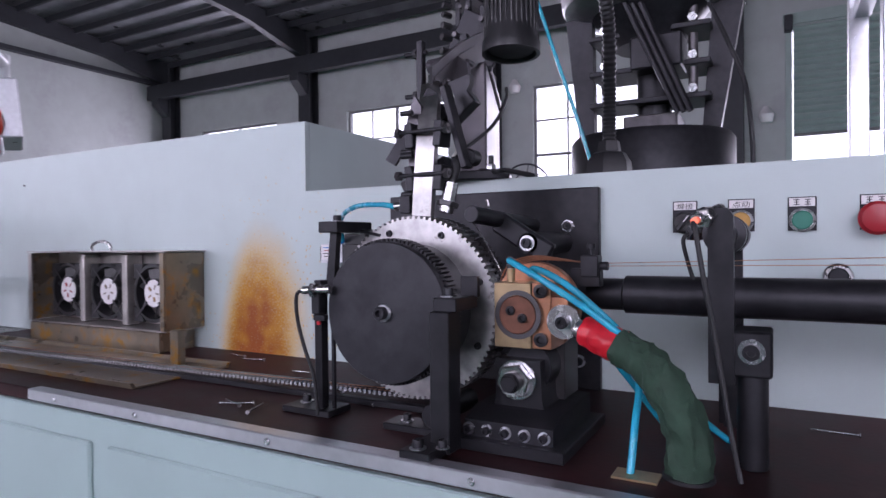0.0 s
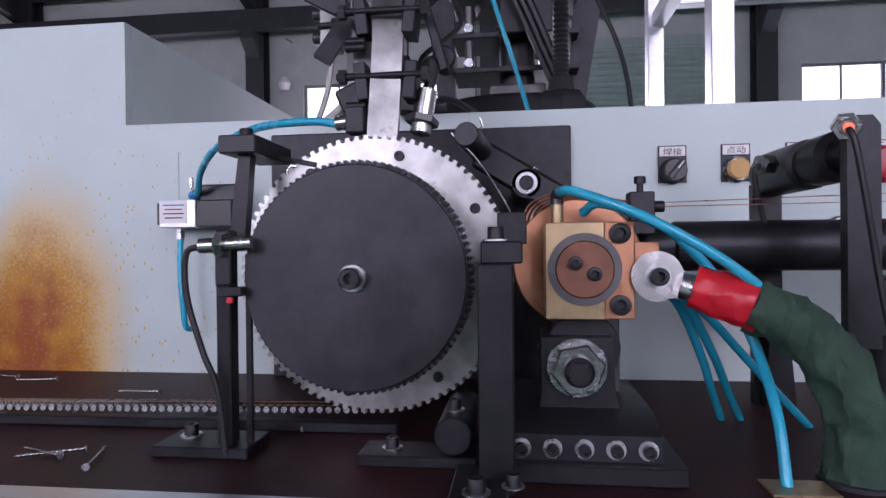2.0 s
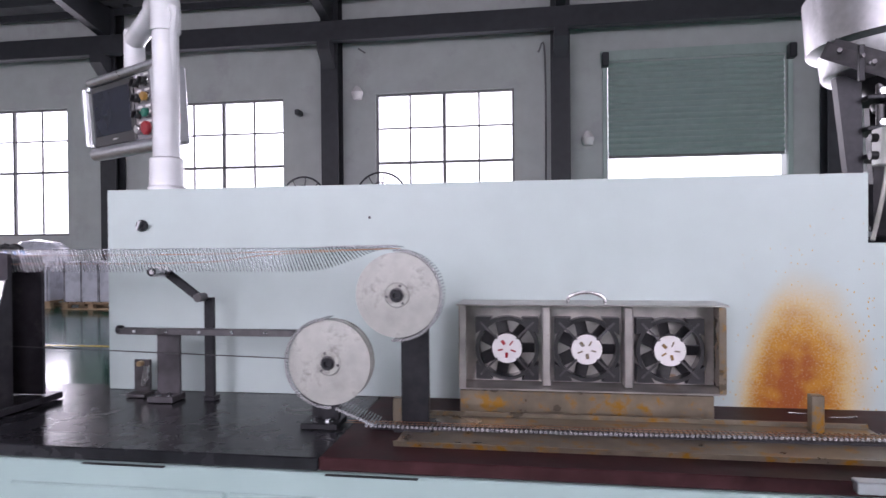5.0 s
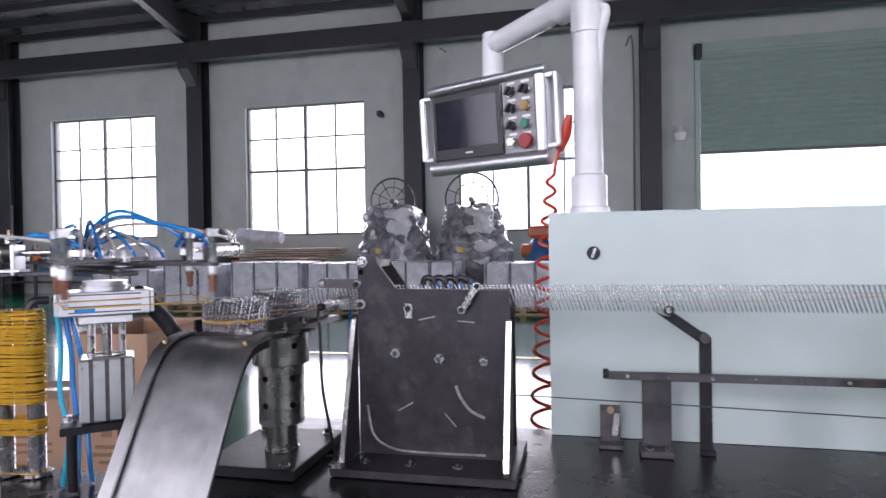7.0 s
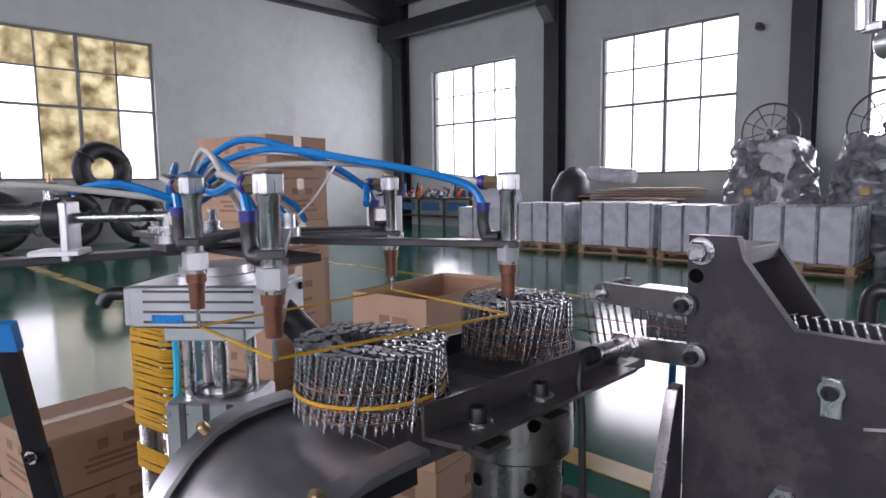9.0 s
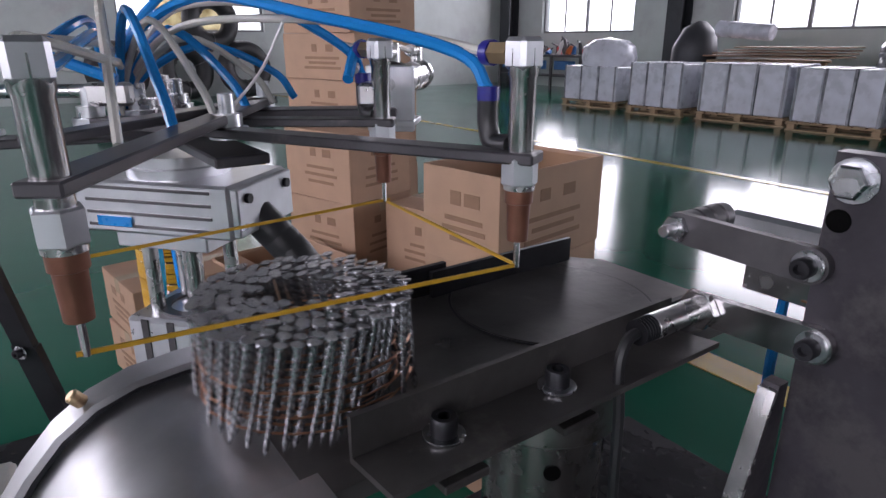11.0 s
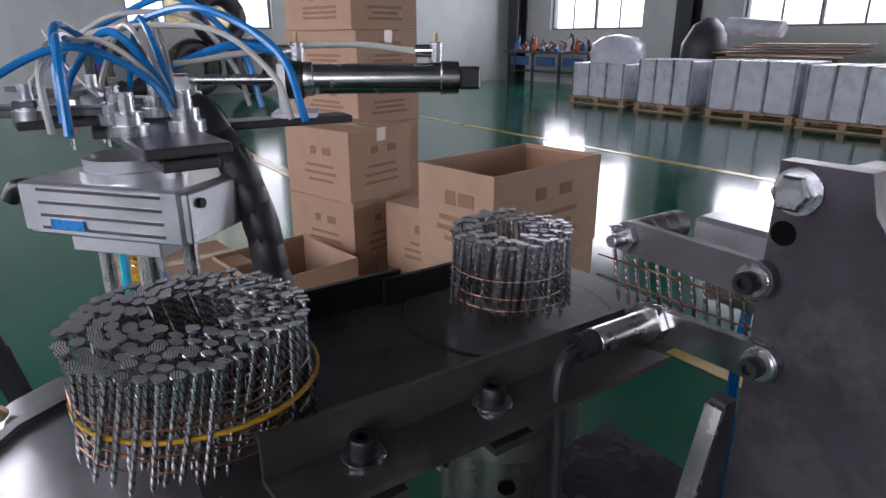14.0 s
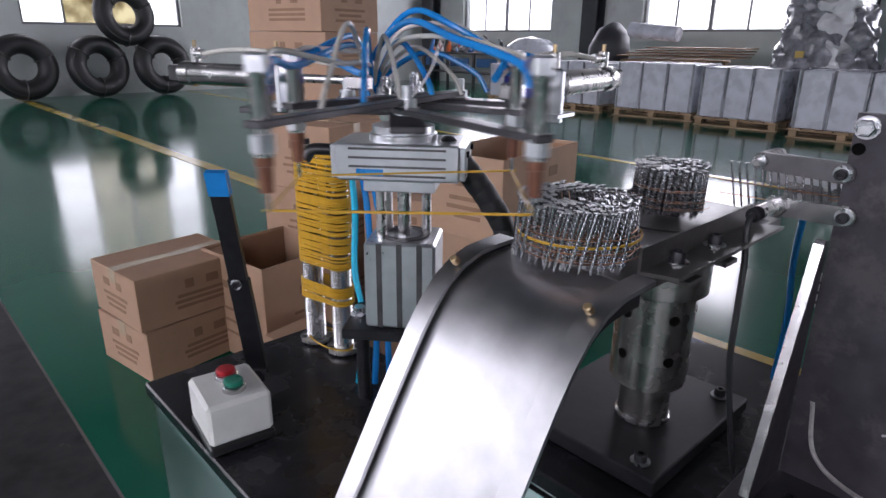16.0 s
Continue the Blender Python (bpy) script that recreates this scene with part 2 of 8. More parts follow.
WOOD = mat("pallet_wood", (0.36, 0.245, 0.15), 0.7, var=0.25, scale=9, bump=0.15)
BROWN_WOOD = mat("plywood", (0.22, 0.13, 0.075), 0.65, var=0.25, scale=8, bump=0.12)
WRAP = mat("white_wrapped_goods", (0.50, 0.52, 0.58), 0.28, var=0.12, scale=7, bump=0.5, bump_scale=26)
FILM = mat("stretch_film_grey", (0.22, 0.225, 0.25), 0.18, var=0.45, scale=9, bump=0.9, bump_scale=24)
FILM_WHITE = mat("white_film", (0.70, 0.71, 0.73), 0.25, var=0.15, scale=7, bump=0.8, bump_scale=18)
PLASTER = mat("painted_plaster", (0.50, 0.53, 0.52), 0.8, var=0.06, scale=3, bump=0.08, bump_scale=60, wear_sheen=(0.45, 0.46, 0.47), wear_sheen_at=0.56, wear_sheen_scale=0.8)
COLUMN = mat("dark_steel_paint", (0.035, 0.037, 0.043), 0.5, 0.2, var=0.15, scale=6)
ROOF = mat("roof_insulation_foil", (0.23, 0.235, 0.25), 0.3, 0.55, var=0.35, scale=2.2, bump=0.8, bump_scale=5)
FRAME = mat("window_frame_paint", (0.20, 0.20, 0.205), 0.5, var=0.1, scale=20)
SHUTTER = mat("shutter_green", (0.36, 0.45, 0.42), 0.45, 0.1, var=0.06, scale=6)
SIGN_YELLOW = mat("yellow_line_paint", (0.42, 0.29, 0.05), 0.22, var=0.12, scale=5)
ORANGE_HOSE = mat("orange_coil_hose", (0.60, 0.045, 0.015), 0.3, var=0.15, scale=40)
SCREEN = mat("dark_screen", (0.02, 0.023, 0.035), 0.08, var=0.1)
SKYLIGHT = glow("overcast_backdrop", (0.95, 0.98, 1.0), 2.2)
LED = glow("red_signal_light", (1.0, 0.20, 0.10), 1.1)
BLUE = mat("machine_blue", (0.02, 0.10, 0.26), 0.4, var=0.15, scale=8)
MOSS = mat("machine_green", (0.06, 0.14, 0.10), 0.45, var=0.15, scale=8)
OLIVE = mat("olive_plastic", (0.16, 0.20, 0.05), 0.45, var=0.15, scale=8)
ORANGE = mat("machine_orange", (0.45, 0.10, 0.02), 0.4, var=0.15, scale=8)

# floor: green epoxy, glossy, slightly wavy
FLOOR = mat("green_epoxy", (0.010, 0.110, 0.070), 0.12, var=0.10, scale=1.5, bump=0.05, bump_scale=3.0, spread=0.05, wear_sheen=(0.018, 0.10, 0.07), wear_sheen_at=0.58, wear_sheen_scale=1.2)
FLOOR.node_tree.nodes["Principled BSDF"].inputs["Specular IOR Level"].default_value = 0.27
TABLE.node_tree.nodes["Principled BSDF"].inputs["Specular IOR Level"].default_value = 0.12
TABLE_BLACK.node_tree.nodes["Principled BSDF"].inputs["Specular IOR Level"].default_value = 0.32
SCREEN.node_tree.nodes["Principled BSDF"].inputs["Specular IOR Level"].default_value = 0.2


def stained_panel():
    """Mint paint with a fan-shaped rust stain, dense at the foot and breaking into drops."""
    m = MINT.copy()
    m.name = "mint_paint_rust_stained"
    t = m.node_tree
    b = t.nodes["Principled BSDF"]
    base = b.inputs["Base Color"].links[0].from_socket
    co = t.nodes.new("ShaderNodeTexCoord")

    def math_node(op, a, c=None, d=None):
        n = t.nodes.new("ShaderNodeMath")
        n.operation = op
        for i, v in enumerate((a, c, d)):
            if v is None:
                continue
            if isinstance(v, (int, float)):
                n.inputs[i].default_value = v
            else:
                t.links.new(v, n.inputs[i])
        return n.outputs[0]

    sep = t.nodes.new("ShaderNodeSeparateXYZ")
    t.links.new(co.outputs["Object"], sep.inputs[0])
    x, z = sep.outputs[0], sep.outputs[2]
    nz = t.nodes.new("ShaderNodeTexNoise")
    nz.inputs["Scale"].default_value, nz.inputs["Detail"].default_value = 16, 7
    t.links.new(co.outputs["Object"], nz.inputs["Vector"])
    up = math_node('SUBTRACT', z, 0.80)
    centre = math_node('MULTIPLY_ADD', up, 0.10, 1.402)
    side = math_node('SUBTRACT', x, centre)
    right = math_node('GREATER_THAN', side, 0.0)
    width = math_node('MULTIPLY_ADD', right, 0.040, 0.058)
    a = math_node('DIVIDE', side, width)
    a2 = math_node('MULTIPLY', a, a)
    h = math_node('DIVIDE', up, 0.165)
    h2 = math_node('MULTIPLY', h, h)
    d = math_node('ADD', a2, h2)
    d = math_node('MULTIPLY_ADD', nz.outputs[0], 0.75, d)
    dens = t.nodes.new("ShaderNodeMapRange")
    dens.interpolation_type = 'SMOOTHSTEP'
    dens.inputs[1].default_value, dens.inputs[2].default_value = 3.3, 0.6
    t.links.new(d, dens.inputs[0])
    drops = t.nodes.new("ShaderNodeTexVoronoi")
    drops.inputs["Scale"].default_value = 150
    stretch = t.nodes.new("ShaderNodeMapping")
    stretch.inputs["Scale"].default_value, stretch.inputs["Rotation"].default_value = (1.0, 1.0, 0.55), (0, radians(14), 0)
    t.links.new(co.outputs["Object"], stretch.inputs["Vector"])
    t.links.new(stretch.outputs[0], drops.inputs["Vector"])
    far = t.nodes.new("ShaderNodeMapRange")
    far.inputs[1].default_value, far.inputs[2].default_value = 9.0, 1.0
    a3 = math_node('MULTIPLY', math_node('SUBTRACT', a, 0.6), math_node('SUBTRACT', a, 0.6))
    t.links.new(math_node('MULTIPLY_ADD', a3, 0.5, h2), far.inputs[0])
    size = math_node('MULTIPLY', far.outputs[0], 0.19)
    keep = math_node('GREATER_THAN', drops.outputs["Color"], 0.55)
    dots = math_node('MULTIPLY', math_node('LESS_THAN', drops.outputs["Distance"], size), keep)
    fleck = t.nodes.new("ShaderNodeTexNoise")
    fleck.inputs["Scale"].default_value, fleck.inputs["Detail"].default_value = 240, 4
    t.links.new(co.outputs["Object"], fleck.inputs["Vector"])
    grainy = t.nodes.new("ShaderNodeMapRange")
    grainy.inputs[1].default_value, grainy.inputs[2].default_value = 0.30, 0.62
    grainy.inputs[3].default_value, grainy.inputs[4].default_value = 0.82, 1.22
    grainy.clamp = True
    t.links.new(fleck.outputs[0], grainy.inputs[0])
    amount = math_node('MAXIMUM', math_node('MINIMUM', math_node('MULTIPLY', dens.outputs[0], grainy.outputs[0]), 1.0), math_node('MULTIPLY', dots, 0.88))
    ramp = t.nodes.new("ShaderNodeValToRGB")
    e = ramp.color_ramp.elements
    e[0].position, e[0].color = 0.25, (0.58, 0.31, 0.004, 1)
    e[1].position, e[1].color = 0.95, (0.27, 0.060, 0.0005, 1)
    n5 = t.nodes.new("ShaderNodeTexNoise")
    n5.inputs["Scale"].default_value, n5.inputs["Detail"].default_value = 30, 6
    t.links.new(co.outputs["Object"], n5.inputs["Vector"])
    core = t.nodes.new("ShaderNodeMapRange")
    core.inputs[1].default_value, core.inputs[2].default_value = 2.5, 0.35
    t.links.new(d, core.inputs[0])
    t.links.new(math_node('MULTIPLY', core.outputs[0], math_node('MULTIPLY_ADD', n5.outputs[0], 1.1, 0.42)), ramp.inputs[0])
    mx = t.nodes.new("ShaderNodeMix")
    mx.data_type = 'RGBA'
    t.links.new(amount, mx.inputs[0])
    t.links.new(base, mx.inputs[6])
    t.links.new(ramp.outputs[0], mx.inputs[7])
    t.links.new(mx.outputs[2], b.inputs["Base Color"])
    return m


MINT_STAIN = stained_panel()

# ---- mesh helpers ----


class Shape:
    """Vertices and faces that grow piece by piece."""

    def __init__(self):
        self.v, self.f = [], []

    def add(self, v, f):
        n = len(self.v)
        self.v += [tuple(p) for p in v]
        self.f += [tuple(i + n for i in q) for q in f]
        return self

    def box(self, c, s, bevel=0.0, m=None):
        """A box at centre c of size s with chamfered edges, turned by m about its centre."""
        hx, hy, hz = s[0] / 2, s[1] / 2, s[2] / 2
        b = min(bevel, 0.45 * min(s))
        m = m or Matrix.Identity(3)
        c = Vector(c)
        vs, fs = [], []
        if b <= 0:
            for i in range(8):
                vs.append(c + m @ Vector((hx if i & 1 else -hx, hy if i & 2 else -hy, hz if i & 4 else -hz)))
            fs = [(0, 2, 3, 1), (4, 5, 7, 6), (0, 1, 5, 4), (2, 6, 7, 3), (0, 4, 6, 2), (1, 3, 7, 5)]
            return self.add(vs, fs)
        for i in range(8):
            sx, sy, sz = (1 if i & 1 else -1), (1 if i & 2 else -1), (1 if i & 4 else -1)
            vs.append(c + m @ Vector((sx * hx, sy * (hy - b), sz * (hz - b))))
            vs.append(c + m @ Vector((sx * (hx - b), sy * hy, sz * (hz - b))))
            vs.append(c + m @ Vector((sx * (hx - b), sy * (hy - b), sz * hz)))
        for axis, others in ((0, (1, 2)), (1, (0, 2)), (2, (0, 1))):
            for sgn in (0, 1):
                base = sgn << axis
                q = [base, base | 1 << others[0], base | 1 << others[0] | 1 << others[1], base | 1 << others[1]]
                q = [3 * i + axis for i in q]
                if (sgn == 0) ^ (axis == 1):
                    q.reverse()
                fs.append(tuple(q))
        for axis in range(3):
            o1, o2 = [k for k in range(3) if k != axis]
            for s1 in (0, 1):
                for s2 in (0, 1):
                    a = s1 << o1 | s2 << o2
                    e = a | 1 << axis
                    q = [3 * a + o1, 3 * e + o1, 3 * e + o2, 3 * a + o2]
                    if (s1 ^ s2) ^ (axis == 1):
                        q.reverse()
                    fs.append(tuple(q))
        for i in range(8):
            q = [3 * i, 3 * i + 1, 3 * i + 2]
            if bin(i).count("1") % 2 == 0:
                q.reverse()
            fs.append(tuple(q))
        return self.add(vs, fs)

    def lathe(self, a, b, profile, seg=20, turn=0.0):
        """A turned piece: the profile is (share of the way from a to b, radius)."""
        a, b = Vector(a), Vector(b)
        d = b - a
        q = d.to_track_quat('Z', 'Y').to_matrix()
        vs, fs = [], []
        for t, r in profile:
            for k in range(seg):
                w = 2 * math.pi * k / seg + turn
                vs.append(a + d * t + q @ Vector((r * math.cos(w), r * math.sin(w), 0)))
        n = len(profile)
        for i in range(n - 1):
            for k in range(seg):
                j = (k + 1) % seg
                fs.append((i * seg + k, i * seg + j, (i + 1) * seg + j, (i + 1) * seg + k))
        fs.append(tuple(range(seg - 1, -1, -1)))
        fs.append(tuple(range((n - 1) * seg, n * seg)))
        return self.add(vs, fs)

    def rod(self, a, b, r, seg=16, chamfer=0.0, turn=0.0):
        length = (Vector(b) - Vector(a)).length
        c = min(chamfer, 0.4 * r, 0.4 * length)
        if c <= 0:
            return self.lathe(a, b, [(0, r), (1, r)], seg, turn)
        return self.lathe(a, b, [(0, r - c), (c / length, r), (1 - c / length, r), (1, r - c)], seg, turn)

    def ring(self, a, b, r_out, r_in, seg=32):
        a, b = Vector(a), Vector(b)
        q = (b - a).to_track_quat('Z', 'Y').to_matrix()
        vs, fs = [], []
        for p, r in ((a, r_in), (a, r_out), (b, r_out), (b, r_in)):
            for k in range(seg):
                w = 2 * math.pi * k / seg
                vs.append(p + q @ Vector((r * math.cos(w), r * math.sin(w), 0)))
        for i in range(4):
            for k in range(seg):
                j, n = (k + 1) % seg, (i + 1) % 4
                fs.append((i * seg + k, i * seg + j, n * seg + j, n * seg + k))
        return self.add(vs, fs)

    def torus(self, c, axis, r, tube, seg=32, sides=10):
        q = Vector(axis).to_track_quat('Z', 'Y').to_matrix()
        c = Vector(c)
        vs, fs = [], []
        for i in range(seg):
            w = 2 * math.pi * i / seg
            for k in range(sides):
                u = 2 * math.pi * k / sides
                rr = r + tube * math.cos(u)
                vs.append(c + q @ Vector((rr * math.cos(w), rr * math.sin(w), tube * math.sin(u))))
        for i in range(seg):
            for k in range(sides):
                j, n = (i + 1) % seg, (k + 1) % sides
                fs.append((i * sides + k, j * sides + k, j * sides + n, i * sides + n))
        return self.add(vs, fs)

    def tube(self, pts, r, seg=8, smooth=6, taper=None):
        """A hose through the points, rounded by a Catmull-Rom curve."""
        pts = [Vector(p) for p in pts]
        path = []
        if smooth and len(pts) > 2:
            ext = [2 * pts[0] - pts[1]] + pts + [2 * pts[-1] - pts[-2]]
            for i in range(1, len(ext) - 2):
                p0, p1, p2, p3 = ext[i - 1:i + 3]
                for s in range(smooth):
                    t = s / smooth
                    path.append(0.5 * (2 * p1 + (p2 - p0) * t + (2 * p0 - 5 * p1 + 4 * p2 - p3) * t * t + (3 * p1 - p0 - 3 * p2 + p3) * t ** 3))
            path.append(pts[-1])
        else:
            path = pts
        vs, fs = [], []
        side = None
        for i, p in enumerate(path):
            d = (path[min(i + 1, len(path) - 1)] - path[max(i - 1, 0)]).normalized()
            if side is None:
                side = d.orthogonal().normalized()
            side = (side - d * side.dot(d)).normalized()
            up = d.cross(side)
            rr = r if taper is None else taper(i / (len(path) - 1))
            for k in range(seg):
                w = 2 * math.pi * k / seg
                vs.append(p + side * (rr * math.cos(w)) + up * (rr * math.sin(w)))
        n = len(path)
        for i in range(n - 1):
            for k in range(seg):
                j = (k + 1) % seg
                fs.append((i * seg + k, i * seg + j, (i + 1) * seg + j, (i + 1) * seg + k))
        fs.append(tuple(range(seg - 1, -1, -1)))
        fs.append(tuple(range((n - 1) * seg, n * seg)))
        return self.add(vs, fs)

    def prism(self, poly, a, b, axis="y"):
        """A flat outline drawn out from a to b along an axis: (x, z) for y, (y, z) for x, (x, y) for z."""
        def place(p, w):
            return {"y": (p[0], w, p[1]), "x": (w, p[0], p[1]), "z": (p[0], p[1], w)}[axis]
        n = len(poly)
        vs = [place(p, a) for p in poly] + [place(p, b) for p in poly]
        area = sum(poly[i][0] * poly[(i + 1) % n][1] - poly[(i + 1) % n][0] * poly[i][1] for i in range(n))
        flip = (area > 0) ^ (axis == "y") ^ (b < a)
        fs = [tuple(range(n - 1, -1, -1)), tuple(range(n, 2 * n))]
        fs += [(i, (i + 1) % n, n + (i + 1) % n, n + i) for i in range(n)]
        if not flip:
            fs = [tuple(reversed(q)) for q in fs]
        return self.add(vs, fs)

    def moved(self, m):
        self.v = [tuple(m @ Vector(p)) for p in self.v]
        return self


ORIGIN = {}


def mesh_of(name, shape, material, origin=Vector((0, 0, 0)), smooth=True):
    me = bpy.data.meshes.new(name)
    me.from_pydata([tuple(Vector(p) - origin) for p in shape.v], [], shape.f)
    me.materials.append(material)
    if smooth:
        me.shade_smooth()
        me.set_sharp_from_angle(angle=radians(38))
    me.update()
    return me


def thing(name, at, label, category, group="", kind=""):
    """An Empty at the thing's base; its parts are given in world metres."""
    ob = new(name)
    ob.empty_display_size = 0.02
    ob.location = at
    ORIGIN[ob] = Vector(at)
    return tagged(ob, label, category, group, kind)


def part(name, shape, material, parent, label=""):
    o = ORIGIN[parent]
    ob = new(name, mesh_of(name, shape, material, o))
    ob.parent = parent
    ORIGIN[ob] = o
    return tagged(ob, label)


def solid(name, shape, material, label="", category="", group="", kind=""):
    """A thing or piece of the setting that is one mesh, with its origin at the middle of its base."""
    a = np.array(shape.v)
    o = Vector(((a[:, 0].min() + a[:, 0].max()) / 2, (a[:, 1].min() + a[:, 1].max()) / 2, a[:, 2].min()))
    if material is MINT_STAIN:
        o = Vector((0, 0, 0))
    ob = new(name, mesh_of(name, shape, material, o))
    ob.location = o
    ORIGIN[ob] = o
    return tagged(ob, label, category, group, kind)


def S():
    return Shape()


def rot_z(deg):
    return Matrix.Rotation(radians(deg), 3, 'Z')


def socket_screw(p, d, r, h, parent, washer=True):
    """A cap screw with a hex socket at p, standing out along d, with a washer."""
    p, d = Vector(p), Vector(d).normalized()
    s = S()
    if washer:
        s.rod(p, p + d * (0.25 * r), 1.55 * r, 18, 0.0002)
    part("washer", s, ZINC, parent) if washer else None
    b = p + d * (0.25 * r if washer else 0)
    s = S()
    s.lathe(b, b + d * h, [(0, r), (0.88, r), (1, 0.9 * r), (1, 0.5 * r), (0.55, 0.48 * r)], 14)
    return part("cap_screw", s, BLACK, parent)


def hex_bolt(p, d, r, h, parent, material=None):
    p, d = Vector(p), Vector(d).normalized()
    s = S().rod(p, p + d * (0.2 * h), 1.25 * r, 18, 0.0002)
    s.lathe(p + d * (0.2 * h), p + d * h, [(0, r), (0.85, r), (1, 0.85 * r)], 6)
    return part("hex_bolt", s, material or ZINC, parent)

# ---- hall ----
XW, XE, YS, YN, EAVE = -15.3, 13.0, -6.5, 12.5, 6.75
WIN_Z0, WIN_Z1 = 1.41, 4.56
NORTH = [("window", -13.64, -10.5), ("window", -7.96, -4.88), ("window", -2.67, 0.475), ("door", 2.48, 6.08), ("window", 7.7, 10.85)]

solid("floor", S().box(((XW + XE) / 2, (YS + YN) / 2, -0.1), (XE - XW + 1, YN - YS + 1, 0.2)), FLOOR, "glossy green epoxy hall floor", "floor", kind="structure")
for y0, y1, x0, x1 in ((1.56, 1.70, XW, 0.5), (5.0, 5.1, XW, 5.0)):
    solid("floor_line", S().box(((x0 + x1) / 2, (y0 + y1) / 2, 0.002), (x1 - x0, y1 - y0, 0.004)), SIGN_YELLOW, "yellow painted line on the green floor", "floor line", "floor lines", "structure")


def wall_with_openings(name, a0, a1, level, out, openings, axis, top):
    """A wall 0.3 m thick with openings (start, end, bottom, top) through it."""
    s = S()
    cuts = sorted(openings)
    at = a0
    mid, th = level + out * 0.15, 0.3

    def slab(u0, u1, z0, z1):
        if u1 - u0 > 1e-3 and z1 - z0 > 1e-3:
            c, d = (u0 + u1) / 2, u1 - u0
            if axis == "x":
                s.box((c, mid, (z0 + z1) / 2), (d, th, z1 - z0))
            else:
                s.box((mid, c, (z0 + z1) / 2), (th, d, z1 - z0))
    for u0, u1, z0, z1 in cuts:
        slab(at, u0, 0, top)
        slab(u0, u1, 0, z0)
        slab(u0, u1, z1, top)
        at = u1
    slab(at, a1, 0, top)
    return solid(name, s, PLASTER, "white-grey plastered hall wall", "wall", kind="structure")


wall_with_openings("wall_north", XW - 0.3, XE + 0.3, YN, 1, [(a, b, WIN_Z0 if k == "window" else 0.0, WIN_Z1 if k == "window" else 5.0) for k, a, b in NORTH], "x", EAVE)
wall_with_openings("wall_south", XW - 0.3, XE + 0.3, YS, -1, [(a, b, WIN_Z0, WIN_Z1) for a, b in ((-13.6, -10.5), (-7.96, -4.88), (-2.67, 0.475), (2.7, 5.85), (7.7, 10.85))], "x", EAVE)
wall_with_openings("wall_west", YS, YN, XW, -1, [(1.95, 5.1, WIN_Z0, WIN_Z1)], "y", EAVE)
wall_with_openings("wall_east", YS, YN, XE, 1, [], "y", EAVE)
YM = (YS + YN) / 2
RIDGE = EAVE + (YM - YS) * 0.085
for name, x in (("gable_west", XW), ("gable_east", XE + 0.3)):
    solid(name, S().prism([(YS, EAVE), (YN, EAVE), (YM, RIDGE)], x - 0.3, x, "x"), PLASTER, "plastered gable above the wall", "wall", kind="structure")
s = S()
s.prism([(YS - 0.4, EAVE - 0.02), (YM, RIDGE), (YN + 0.4, EAVE - 0.02), (YN + 0.4, EAVE + 0.12), (YM, RIDGE + 0.15), (YS - 0.4, EAVE + 0.12)], XW - 0.4, XE + 0.4, "x")
solid("ceiling", s, ROOF, "foil-lined hall roof seen from below", "ceiling", kind="structure")

slope = math.atan2(RIDGE - EAVE, YM - YS)
for k in range(13):
    for side in (1, -1):
        u = (k + 0.5) / 13
        y = YN + (YM - YN) * u if side > 0 else YS + (YM - YS) * u
        z = EAVE + (RIDGE - EAVE) * u - 0.10
        solid("purlin", S().box(((XW + XE) / 2, y, z), (XE - XW, 0.06, 0.16)), COLUMN, "dark steel roof purlin", "purlin", "roof purlins", "structure")
COLS = (-14.78, -9.1, -3.62, 1.47, 6.9, 12.2)
for x in COLS:
    t = thing("steel_column", (x, YN - 0.22, 0), "dark painted steel column against the hall wall", "column", "hall columns", "structure")
    for dy, n in ((-0.17, "flange"), (0.17, "flange")):
        part(n, S().box((x, YN - 0.22 + dy, EAVE / 2), (0.40, 0.03, EAVE), 0.004), COLUMN, t)
    part("web", S().box((x, YN - 0.22, EAVE / 2), (0.03, 0.31, EAVE)), COLUMN, t)
    part("corbel", S().prism([(YN - 0.42, 5.58), (YN - 0.42, 5.05), (YN - 0.80, 5.38), (YN - 0.80, 5.58)], x - 0.14, x + 0.14, "x"), COLUMN, t)
    for side in (1, -1):
        y0 = YN - 0.2 if side > 0 else YS + 0.2
        part("rafter", S().prism([(y0, EAVE - 0.75), (y0, EAVE), (YM, RIDGE - 0.16), (YM, RIDGE - 0.55), (y0 - side * 2.2, EAVE - 0.28)], x - 0.10, x + 0.10, "x"), COLUMN, t)
for z, h, y, d in ((5.80, 0.44, YN - 0.62, 0.22), (6.22, 0.05, YN - 0.05, 0.10)):
    solid("crane_beam", S().box(((XW + XE) / 2, y, z), (XE - XW - 0.1, d, h), 0.01), COLUMN, "dark horizontal steel beam along the wall", "beam", "wall beams", "structure")
solid("crane_beam", S().box((XW + 0.30, (YS + YN) / 2, 6.1), (0.2, YN - YS - 1.2, 0.12)), COLUMN, "dark horizontal steel beam along the wall", "beam", "wall beams", "structure")


